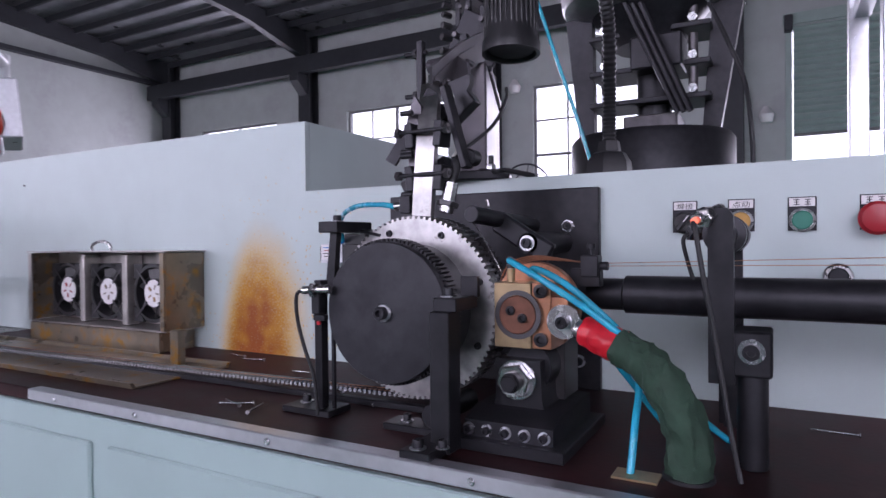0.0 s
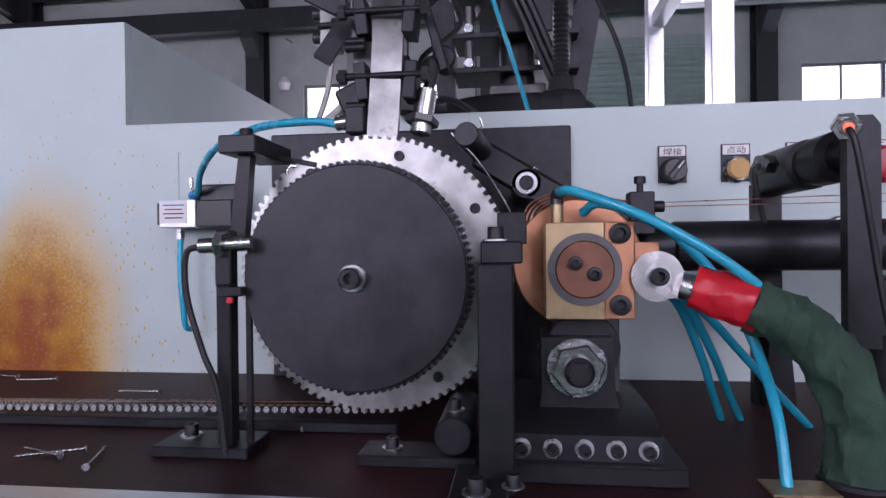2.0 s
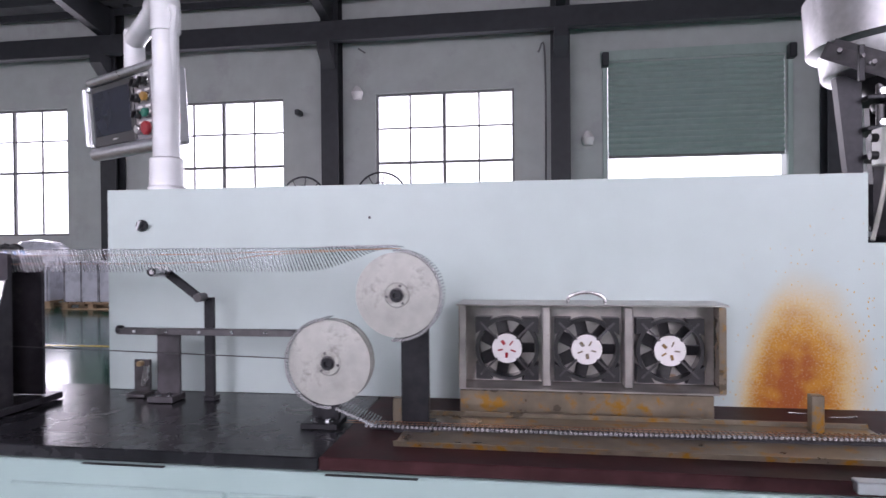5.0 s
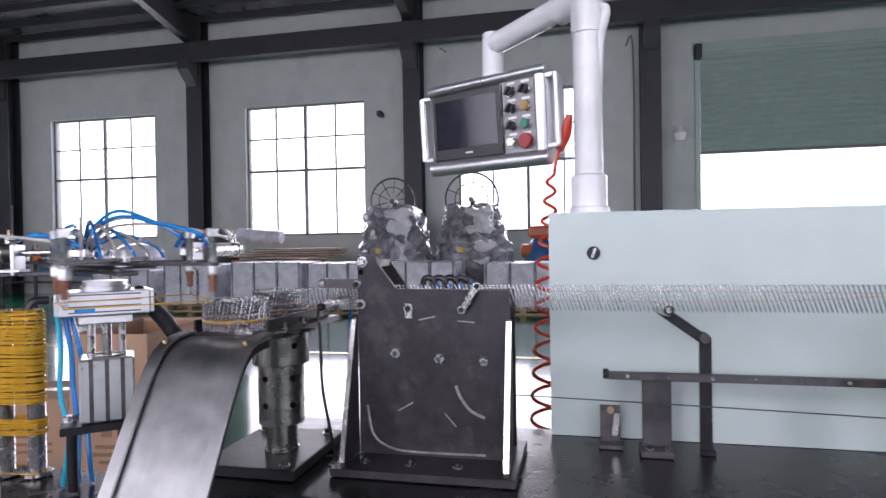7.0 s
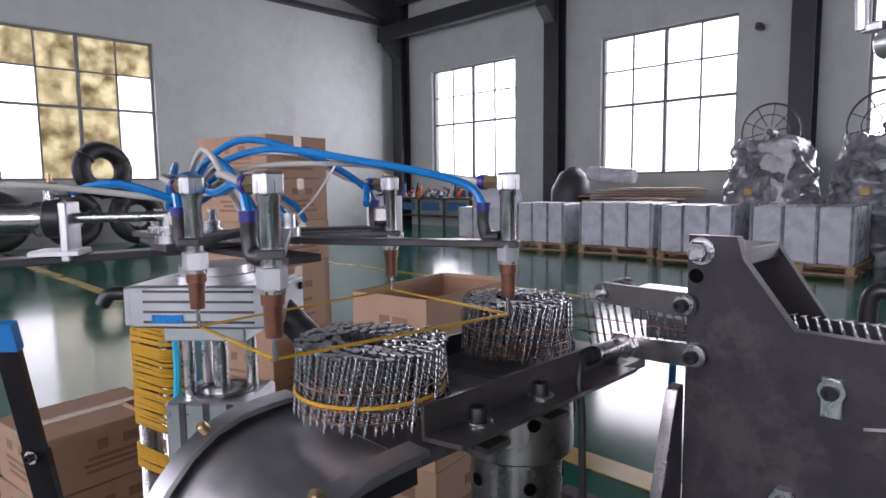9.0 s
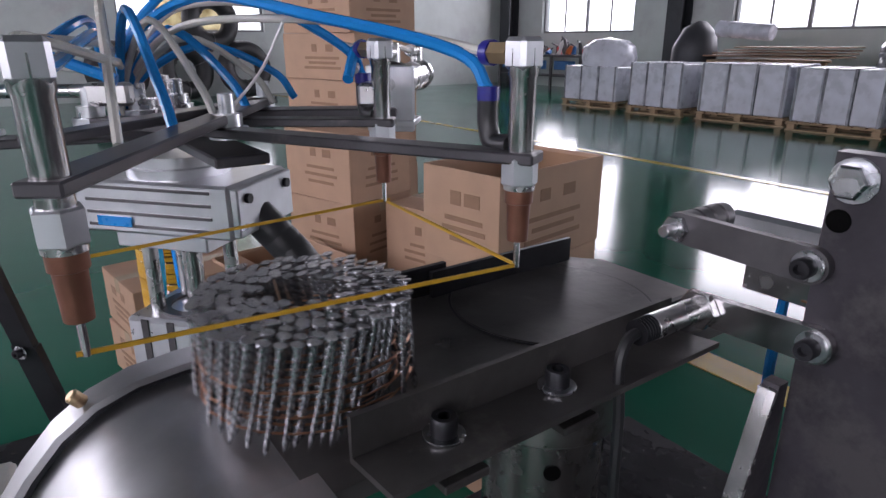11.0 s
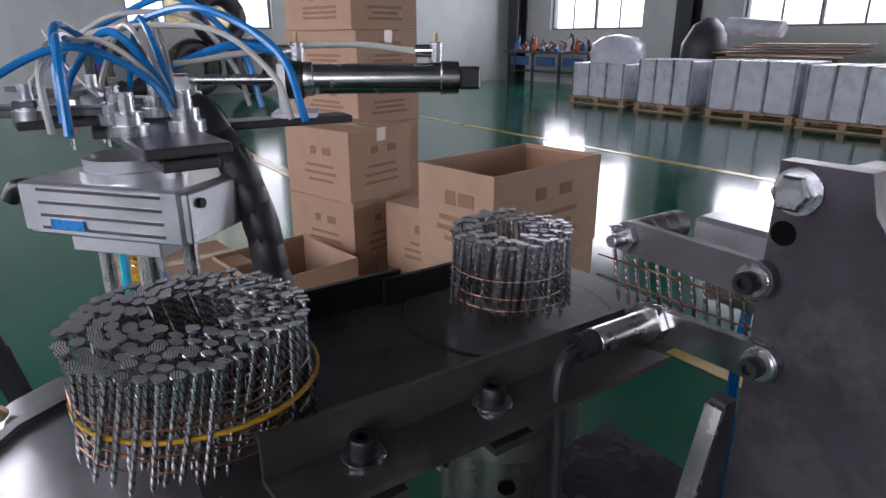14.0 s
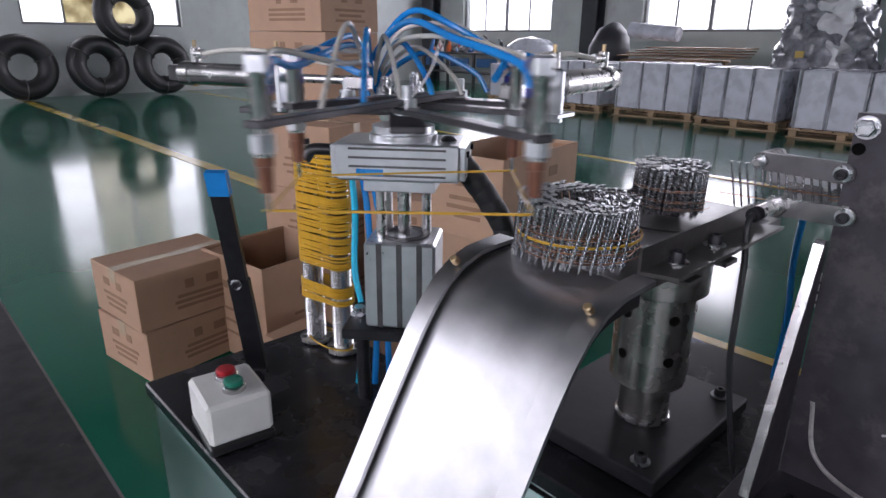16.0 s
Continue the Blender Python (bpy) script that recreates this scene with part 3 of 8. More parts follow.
def steel_window(n, a, b, level, axis, dirty=()):
    """A steel window: outer frame, a heavy cross, thin bars and glass panes."""
    z0, z1 = WIN_Z0, WIN_Z1
    mid = ((a + b) / 2, level, z0) if axis == "x" else (level, (a + b) / 2, z0)
    t = thing("window_%d" % n, mid, "steel-framed hall window with small panes and bright sky behind", "window", "hall windows", "structure")

    def bar(u, w, za, zb, name, depth=0.06):
        c, size = ((u, level, (za + zb) / 2), (w, depth, zb - za)) if axis == "x" else ((level, u, (za + zb) / 2), (depth, w, zb - za))
        part(name, S().box(c, size, 0.004), FRAME, t)
    bar((a + b) / 2, b - a, z0, z0 + 0.05, "window_frame")
    bar((a + b) / 2, b - a, z1 - 0.05, z1, "window_frame")
    bar(a + 0.025, 0.05, z0 + 0.05, z1 - 0.05, "window_frame")
    bar(b - 0.025, 0.05, z0 + 0.05, z1 - 0.05, "window_frame")
    zt = z0 + 0.5 * (z1 - z0)
    bar((a + b) / 2, b - a - 0.1, zt - 0.03, zt + 0.03, "transom")
    bar((a + b) / 2, 0.07, z0 + 0.05, z1 - 0.05, "mullion", 0.07)
    for q in (0.25, 0.75):
        bar(a + q * (b - a), 0.038, z0 + 0.05, z1 - 0.05, "glazing_bar", 0.04)
    bar((a + b) / 2, b - a - 0.1, z0 + 0.75 * (z1 - z0) - 0.018, z0 + 0.75 * (z1 - z0) + 0.018, "glazing_bar", 0.04)
    w = (b - a) / 4
    for i in range(4):
        for j, (za, zb) in enumerate(((z0, zt), (zt, z0 + 0.75 * (z1 - z0)), (z0 + 0.75 * (z1 - z0), z1))):
            if (i, j) in dirty:
                u = a + (i + 0.5) * w
                c, size = ((u, level + 0.01, (za + zb) / 2), (w, 0.006, zb - za)) if axis == "x" else ((level - 0.01, u, (za + zb) / 2), (0.006, w, zb - za))
                pane = part("pane", S().box(c, size), STAINED_PANE, t, "yellowed dirty window pane")
    c, size = (((a + b) / 2, level + (0.15 if level > 0 else -0.15), z0 - 0.02), (b - a + 0.1, 0.36, 0.04)) if axis == "x" else ((level - 0.15, (a + b) / 2, z0 - 0.02), (0.36, b - a + 0.1, 0.04))
    part("window_sill", S().box(c, size, 0.006), PLASTER, t)


def stained_pane():
    """Old glass filmed over in yellow, through which the sky glows."""
    m = bpy.data.materials.new("yellowed_pane")
    m.use_nodes = True
    t = m.node_tree
    b = t.nodes["Principled BSDF"]
    co, n, r = t.nodes.new("ShaderNodeTexCoord"), t.nodes.new("ShaderNodeTexNoise"), t.nodes.new("ShaderNodeValToRGB")
    n.inputs["Scale"].default_value, n.inputs["Detail"].default_value = 2.6, 7
    r.color_ramp.elements[0].position, r.color_ramp.elements[0].color = 0.35, (0.30, 0.25, 0.15, 1)
    r.color_ramp.elements[1].position, r.color_ramp.elements[1].color = 0.62, (0.75, 0.70, 0.52, 1)
    t.links.new(co.outputs["Object"], n.inputs["Vector"])
    t.links.new(n.outputs[0], r.inputs[0])
    tr = t.nodes.new("ShaderNodeBsdfTransparent")
    t.links.new(r.outputs[0], tr.inputs[0])
    mx = t.nodes.new("ShaderNodeMixShader")
    mx.inputs[0].default_value = 0.75
    t.links.new(b.outputs[0], mx.inputs[1])
    t.links.new(tr.outputs[0], mx.inputs[2])
    t.links.new(mx.outputs[0], t.nodes["Material Output"].inputs[0])
    t.links.new(r.outputs[0], b.inputs["Base Color"])
    return m


STAINED_PANE = stained_pane()
nw = 0
for k, a, b in NORTH:
    if k == "window":
        nw += 1
        steel_window(nw, a, b, YN + 0.12, "x", {1: (), 2: (), 3: (), 4: ()}[nw])
steel_window(5, 1.95, 5.1, XW - 0.12, "y", ((2, 2), (1, 2), (0, 2), (2, 1), (1, 1), (3, 2), (2, 0), (1, 0)))
for i, (a, b) in enumerate(((-13.6, -10.5), (-7.96, -4.88), (-2.67, 0.475), (2.7, 5.85), (7.7, 10.85))):
    steel_window(6 + i, a, b, YS - 0.12, "x")

# bright overcast distance outside the openings
for name, c, size in (("backdrop_north", ((XW + XE) / 2, YN + 4.0, 4), (60, 0.1, 16)), ("backdrop_south", ((XW + XE) / 2, YS - 4.0, 4), (60, 0.1, 16)), ("backdrop_west", (XW - 4.0, 3, 4), (0.1, 40, 16))):
    solid(name, S().box(c, size), SKYLIGHT, "white overcast sky outside the hall", "sky", kind="structure")

# roller shutter, half raised
t = thing("roller_shutter", (4.28, YN + 0.1, 3.0), "pale green slatted roller shutter, half raised", "roller shutter", kind="structure")
for k in range(16):
    z = 3.0 + k * 0.127
    part("slat", S().prism([(YN + 0.085, z), (YN + 0.05, z + 0.022), (YN + 0.035, z + 0.06), (YN + 0.05, z + 0.098), (YN + 0.085, z + 0.115), (YN + 0.085, z + 0.127), (YN + 0.11, z + 0.127), (YN + 0.11, z)], 2.50, 6.06, "x"), SHUTTER, t)
part("bottom_rail", S().box((4.28, YN + 0.085, 2.97), (3.56, 0.06, 0.06), 0.005), FRAME, t)
for x in (2.42, 6.14):
    part("guide_rail", S().box((x, YN - 0.03, 2.55), (0.10, 0.06, 5.1), 0.005), SHUTTER, t)
    part("bearing", S().box((x, YN - 0.12, 5.02), (0.14, 0.22, 0.30), 0.02), COLUMN, t)
part("head_box", S().box((4.28, YN - 0.02, 5.13), (3.9, 0.05, 0.22), 0.01), SHUTTER, t)

# ---- machine: bench, base and cabinet ----
BT = 0.80
FRONT = -0.372
solid("bench_top", S().box(((0.62 + 4.2) / 2, (FRONT + 0.6) / 2, BT - 0.01), (4.2 - 0.62, 0.6 - FRONT, 0.02), 0.002), TABLE, "dark maroon painted steel bench top with oil marks", "bench top", kind="structure")
solid("bench_top_end", S().box(((-0.59 + 0.62) / 2, (FRONT + 0.04) / 2, BT - 0.011), (1.208, 0.04 - FRONT, 0.02), 0.002), TABLE_BLACK, "black painted steel bench top, shiny and scratched", "bench top", kind="structure")
t = thing("machine_plinth", (1.8, 0.1, 0), "mint green sheet steel machine base under the bench", "machine base")
part("front_sheet", S().box((1.805, FRONT + 0.012, (BT - 0.024) / 2), (4.78, 0.016, BT - 0.026), 0.002), MINT_DARK, t)
part("end_sheet", S().box((-0.577, -0.16, (BT - 0.024) / 2), (0.016, 0.38, BT - 0.026), 0.002), MINT_DARK, t)
part("frame_block", S().box((1.81, -0.165, 0.38), (4.74, 0.37, 0.76)), MINT_DARK, t)
for x0, x1 in ((0.10, 0.47), (0.475, 0.84), (0.95, 1.48), (1.52, 2.05), (2.3, 3.0)):
    part("door_panel", S().box(((x0 + x1) / 2, FRONT + 0.0015, 0.41), (x1 - x0, 0.008, 0.66), 0.003), MINT_DARK, t)
for x in (-0.45, -0.05, 0.3, 0.7):
    part("table_edge_seam", S().box((x, FRONT + 0.001, BT - 0.026), (0.14, 0.006, 0.0015)), BLACK, t)
t = thing("edge_trim", (2.4, FRONT, BT - 0.01), "aluminium edging strip with screws along the bench", "edge trim")
part("strip", S().box((2.85, FRONT - 0.004, BT - 0.004), (3.0, 0.020, 0.016), 0.0015), ALU, t)
for x in (1.42, 1.60, 1.83, 2.08, 2.33):
    part("screw", S().rod((x, FRONT - 0.014, BT - 0.004), (x, FRONT - 0.017, BT - 0.004), 0.004, 12, 0.001), ZINC, t)

ZL, ZH = 1.111, 1.241
BX = 1.55
cab = thing("machine_cabinet", (1.5, 0.3, BT), "pale mint green machine cabinet with a raised section", "cabinet")
ob = part("front_panel", S().prism([(0, BT), (4.2, BT), (4.2, ZL), (BX, ZL), (BX, ZH), (0, ZH)], 0.0, 0.012, "y"), MINT_STAIN, cab, "mint front sheet with an orange rust stain")
ob.data.transform(Matrix.Translation(ORIGIN[cab]))
ob.location = -ORIGIN[cab]
part("end_panel", S().box((0.006, 0.30, (BT + ZH) / 2), (0.012, 0.574, ZH - BT)), MINT, cab)
part("step_panel", S().prism([(0.013, ZL), (0.60, ZL), (0.60, ZH), (0.013, ZH)], BX - 0.012, BX, "x"), MINT, cab)
part("top_panel", S().box((BX / 2, 0.306, ZH - 0.006), (BX - 0.026, 0.586, 0.012)), MINT, cab)
part("low_top_panel", S().box(((BX + 4.2) / 2, 0.40, ZL - 0.006), (4.2 - BX, 0.77, 0.012)), MINT, cab)
part("back_panel", S().box((2.1, 0.79, 0.95), (4.2, 0.012, 0.29)), MINT, cab)
part("seam", S().box((1.62, -0.0005, 1.0), (0.0015, 0.001, 0.15)), MINT_DARK, cab)
t = thing("key_switch", (0.086, -0.002, 1.161), "black rotary lock on the mint cabinet", "lock")
part("rosette", S().rod((0.086, 0.0, 1.161), (0.086, -0.010, 1.161), 0.013, 20, 0.002), BLACK, t)
part("knob", S().box((0.086, -0.015, 1.161), (0.005, 0.012, 0.020), 0.001, Matrix.Rotation(radians(20), 3, 'Y')), ZINC, t)
t = thing("round_plug", (0.335, 0, 1.16), "small grey plug in the cabinet sheet", "plug")
part("disc", S().rod((0.60, 0.0, 1.172), (0.60, -0.002, 1.172), 0.003, 12), GREY, t)

# black mounting plate behind the toothed wheel
t = thing("mounting_plate", (1.92, -0.01, BT), "black steel mounting plate bolted to the cabinet", "plate")
part("plate", S().box((1.923, -0.007, (BT + 1.09) / 2), (0.354, 0.012, 1.09 - BT), 0.0015), BLACK, t)
for x, z in ((1.775, 1.045), (2.055, 1.035), (1.77, 0.84), (2.07, 0.84)):
    socket_screw((x, -0.013, z), (0, -1, 0), 0.006, 0.007, t)

# ---- toothed wheel ----
HX, HZ = 1.922, 0.932


def gear_shape(a, b, r, tooth, n, r_in=0.0, duty=0.5):
    """A toothed wheel between a and b along y, with square teeth."""
    s = S()
    poly = []
    for k in range(n):
        w0 = 2 * math.pi * k / n
        for q, rr in ((0, r), (duty * 0.8, r), (duty, r - tooth), (0.92, r - tooth)):
            w = w0 + q * 2 * math.pi / n
            poly.append((HX + rr * math.cos(w), HZ + rr * math.sin(w)))
    return s.prism(poly, a, b, "y")


GX = Vector((HX, -0.23, HZ))
wheel = thing("toothed_wheel", GX, "large toothed feed wheel with a black front disc", "gear wheel")
part("rim", gear_shape(-0.228, -0.205, 0.1145, 0.0035, 90), RIM, wheel, "bright steel rim with nail notches")
part("back_rim", gear_shape(-0.200, -0.180, 0.1145, 0.0035, 90), GREY, wheel, "dark steel rim behind")
part("drum", S().rod((HX, -0.262, HZ), (HX, -0.16, HZ), 0.081, 64), BLACK, wheel)
part("front_gear", gear_shape(-0.283, -0.262, 0.0865, 0.0035, 96, duty=0.5), BLACK, wheel, "black toothed disc edge")
part("front_disc", S().lathe((HX, -0.2835, HZ), (HX, -0.292, HZ), [(0, 0.0825), (0.85, 0.0825), (1, 0.0815)], 72), DISC, wheel, "smooth black front disc")
part("hub_washer", S().rod((HX, -0.292, HZ), (HX, -0.295, HZ), 0.0105, 28, 0.0008), ZINC, wheel)
part("hub_screw", S().lathe((HX, -0.295, HZ), (HX, -0.304, HZ), [(0, 0.0078), (0.9, 0.0078), (1, 0.007), (1, 0.004), (0.4, 0.0038)], 20), BLACK, wheel)
for k in range(8):
    w = 2 * math.pi * k / 8 + 0.35
    c = (HX + 0.099 * math.cos(w), HZ + 0.099 * math.sin(w))
    part("rim_screw", S().lathe((c[0], -0.228, c[1]), (c[0], -0.2305, c[1]), [(0, 0.0045), (1, 0.004), (1, 0.0022), (0.3, 0.002)], 12), BLACK, wheel)

# ---- fan box ----
fb = thing("fan_box", (1.035, -0.06, BT), "stained sheet steel box with three cooling fans on the bench", "fan box")
x0, x1, z0, z1, yf = 0.798, 1.273, 0.843, 1.000, -0.095
part("top_plate", S().box(((x0 + x1) / 2, (yf + 0) / 2 - 0.001, z1 + 0.001), (x1 - x0 + 0.012, -yf - 0.004 + 0.006, 0.003), 0.0005), RUSTY, fb)
part("bottom_plate", S().box(((x0 + x1) / 2, yf / 2, z0), (x1 - x0, -yf - 0.004, 0.003), 0.0005), RUSTY, fb)
for x in (x0, x1):
    part("side_plate", S().box((x, yf / 2, (z0 + z1) / 2), (0.003, -yf - 0.004, z1 - z0 - 0.004)), OILY, fb)
    part("side_lip", S().box((x + (0.006 if x == x0 else -0.006), yf, (z0 + z1) / 2), (0.012, 0.003, z1 - z0 - 0.004)), OILY if x == x1 else RUSTY, fb, "orange oil-stained lip")
part("fan_plate", S().box(((x0 + x1) / 2, -0.027, (z0 + z1) / 2), (x1 - x0 - 0.006, 0.003, z1 - z0 - 0.006)), RUSTY, fb)
part("base", S().box(((x0 + x1) / 2 - 0.01, yf / 2 - 0.004, (BT + z0) / 2 - 0.001), (x1 - x0 - 0.02, -yf - 0.01, z0 - BT - 0.003), 0.001), OILY, fb, "oil-stained steel plinth")
part("handle", S().tube([(1.00, -0.07, z1), (1.002, -0.07, z1 + 0.014), (1.022, -0.07, z1 + 0.022), (1.045, -0.07, z1 + 0.022), (1.065, -0.07, z1 + 0.014), (1.068, -0.07, z1)], 0.0035, 8), STEEL, fb)


def fan(cx, cz, mark):
    y = -0.0295
    body = part("fan", S().ring((cx, y, cz), (cx, y - 0.028, cz), 0.061, 0.054, 40), PLASTIC, fb, "black axial fan")
    for sx in (-1, 1):
        for sz in (-1, 1):
            s = S().prism([(cx + sx * 0.060, cz + sz * 0.060), (cx + sx * 0.060, cz + sz * 0.028), (cx + sx * 0.0505, cz + sz * 0.034), (cx + sx * 0.034, cz + sz * 0.0505), (cx + sx * 0.028, cz + sz * 0.060)], y - 0.0285, y - 0.0005, "y")
            part("fan_corner", s, PLASTIC, body)
    part("hub", S().rod((cx, y - 0.004, cz), (cx, y - 0.026, cz), 0.030, 28, 0.002), PLASTIC, body)
    part("fan_label", S().rod((cx, y - 0.026, cz), (cx, y - 0.0268, cz), 0.0285, 28), LABEL, body, "round white fan label with %s" % mark)
    for k in range(5):
        w = k * 1.2566 + cx
        part("label_stain" if mark != "red print" else "print", S().box((cx + 0.013 * math.cos(w), y - 0.0271, cz + 0.013 * math.sin(w)), (0.010, 0.0006, 0.003 + 0.003 * (k % 2)), 0, Matrix.Rotation(-w, 3, 'Y')), RED_BTN if mark == "red print" else OILY, body)
    for k in range(7):
        w = 2 * math.pi * k / 7
        m = Matrix.Rotation(w, 3, 'Y') @ Matrix.Rotation(radians(35), 3, 'X')
        c = Vector((cx, y - 0.014, cz)) + Matrix.Rotation(w, 3, 'Y') @ Vector((0.039, 0, 0))
        part("blade", S().box(c, (0.027, 0.0018, 0.026), 0.0006, m), PLASTIC, body)
    for a in (45, 135):
        m = Matrix.Rotation(radians(a), 3, 'Y')
        for sgn in (-1, 1):
            c = Vector((cx, y - 0.0285, cz)) + m @ Vector((sgn * 0.049, 0, 0))
            part("strut", S().box(c, (0.046, 0.002, 0.004), 0, m), GREY, body)


for cx, mark in ((0.885, "red print"), (1.035, "faint red print"), (1.186, "orange stains")):
    fan(cx, 0.914, mark)
for cx in (0.960, 1.110):
    part("divider", S().box((cx, -0.050, 0.921), (0.016, 0.040, 0.150), 0.002), RUSTY, fb)
part("trough", S().prism([(-0.31, 0.8005), (-0.130, 0.8005), (-0.125, 0.809), (-0.130, 0.809), (-0.135, 0.803), (-0.305, 0.803), (-0.31, 0.810), (-0.315, 0.810)], 0.72, 1.485, "x"), OILY, fb, "shallow oil tray with orange residue")
for x, y, h in ((1.393, -0.160, 0.062), (0.705, -0.20, 0.048)):
    part("tray_post", S().box((x, y, BT + h / 2 + 0.002), (0.020, 0.018, h), 0.0015), OILY, fb)

# ---- welding head beside the toothed wheel ----
t = thing("stop_post", (2.026, -0.34, BT), "black steel stop post with a clamped cap", "post")
part("bar", S().box((2.026, -0.335, 0.872), (0.022, 0.026, 0.142), 0.001), BLACK, t)
part("cap", S().box((2.030, -0.318, 0.950), (0.026, 0.05, 0.014), 0.001), BLACK, t)
part("tab", S().box((2.036, -0.296, 0.966), (0.020, 0.006, 0.022), 0.0005), BLACK, t)
part("foot", S().box((2.016, -0.352, 0.806), (0.034, 0.06, 0.011), 0.001), BLACK, t)
socket_screw((2.026, -0.326, 0.957), (0, 0, 1), 0.0055, 0.008, t)
socket_screw((2.015, -0.372, 0.812), (0, 0, 1), 0.0055, 0.008, t)
socket_screw((2.036, -0.360, 0.812), (0, 0, 1), 0.0045, 0.007, t)

wh = thing("welding_head", (2.085, -0.25, BT), "black and brass welding electrode head on a bolted base", "welding head")
part("base_plate", S().box((2.087, -0.245, 0.806), (0.118, 0.155, 0.012), 0.001), BLACK, wh)
part("base_block", S().prism([(-0.312, 0.812), (-0.312, 0.829), (-0.285, 0.838), (-0.18, 0.838), (-0.18, 0.812)], 2.036, 2.132, "x"), BLACK, wh)
for i in range(5):
    x = 2.041 + i * 0.0205
    socket_screw((x, -0.312, 0.820), (0, -1, 0), 0.0042, 0.006, wh)
part("bearing_block", S().prism([(2.054, 0.838), (2.110, 0.838), (2.108, 0.848), (2.106, 0.888), (2.056, 0.888), (2.056, 0.848)], -0.276, -0.214, "y"), BLACK, wh)
part("bearing_ring", S().rod((2.087, -0.262, 0.878), (2.087, -0.216, 0.878), 0.027, 36, 0.001), BLACK, wh)
part("upright", S().box((2.092, -0.205, 0.875), (0.052, 0.05, 0.072), 0.001), GREY, wh)
part("washer", S().rod((2.081, -0.277, 0.867), (2.081, -0.2795, 0.867), 0.0215, 36, 0.0006), ZINC, wh)
part("nut", S().rod((2.081, -0.2796, 0.867), (2.081, -0.290, 0.867), 0.0190, 6, 0.0014, 0.2), STEEL, wh)
part("stud", S().rod((2.081, -0.2797, 0.867), (2.081, -0.298, 0.867), 0.0105, 24, 0.001), BLACK, wh)
part("stud_head", S().rod((2.081, -0.298, 0.867), (2.081, -0.303, 0.867), 0.0092, 6, 0.0006), BLACK, wh)
part("electrode_wheel", S().rod((2.086, -0.222, 0.940), (2.086, -0.234, 0.940), 0.050, 56, 0.001), COPPER, wh, "round copper electrode wheel")
part("brass_block", S().box((2.0795, -0.263, 0.936), (0.041, 0.044, 0.068), 0.0006), BRASS, wh, "tarnished brass block")
part("copper_block", S().box((2.1105, -0.261, 0.936), (0.0205, 0.042, 0.068), 0.0006), COPPER, wh)
part("copper_tab", S().box((2.128, -0.268, 0.940), (0.020, 0.024, 0.032), 0.0006), COPPER, wh)
part("seal_ring", S().ring((2.086, -0.2848, 0.937), (2.086, -0.2870, 0.937), 0.0255, 0.0205, 40), GREY, wh)
part("brass_cap", S().rod((2.086, -0.2848, 0.937), (2.086, -0.2885, 0.937), 0.0202, 40, 0.0008), TIP, wh)
for x, z in ((2.0795, 0.9415), (2.0925, 0.934)):
    part("cap_screw", S().lathe((x, -0.2885, z), (x, -0.2925, z), [(0, 0.0048), (0.9, 0.0048), (1, 0.004), (1, 0.0025), (0.3, 0.002)], 14), BLACK, wh)
for z in (0.962, 0.912):
    part("cap_screw", S().lathe((2.1105, -0.282, z), (2.1105, -0.287, z), [(0, 0.0072), (0.9, 0.0072), (1, 0.006), (1, 0.0038), (0.3, 0.003)], 18), BLACK, wh)
part("fitting", S().rod((2.069, -0.262, 0.970), (2.069, -0.262, 0.984), 0.0045, 12), BRASS, wh)
part("elbow", S().tube([(2.069, -0.262, 0.984), (2.069, -0.262, 0.991), (2.071, -0.27, 0.993)], 0.0048, 10), PLASTIC, wh)
part("wire_guide", S().box((2.140, -0.20, 0.985), (0.020, 0.018, 0.024), 0.001), BLACK, wh)
part("guide_screw", S().rod((2.140, -0.20, 0.997), (2.140, -0.20, 1.004), 0.0028, 12, 0.0005), BLACK, wh)
part("guide_screw", S().rod((2.140, -0.20, 1.004), (2.140, -0.20, 1.010), 0.0048, 12, 0.0005), BLACK, wh)
part("guide_screw", S().rod((2.150, -0.20, 0.985), (2.159, -0.20, 0.985), 0.0048, 12, 0.0005), BLACK, wh)
part("guide_body", S().box((2.134, -0.198, 0.972), (0.034, 0.016, 0.020), 0.001), BLACK, wh)
for k in range(4):
    part("copper_wire", S().tube([(2.052 - 0.004 * k, -0.225, 0.965 + 0.001 * k), (2.058 - 0.002 * k, -0.222, 0.983 + 0.002 * k), (2.082, -0.215, 0.992 + 0.0015 * k), (2.125, -0.205, 0.990), (2.140, -0.2, 0.988)], 0.0009, 6), COPPER, wh)
for a, b in (((2.150, -0.2, 0.988), (3.2, -0.16, 1.015)), ((2.150, -0.2, 0.985), (3.2, -0.12, 0.995))):
    part("feed_wire", S().tube([a, b], 0.0004, 6, 0), COPPER, wh)

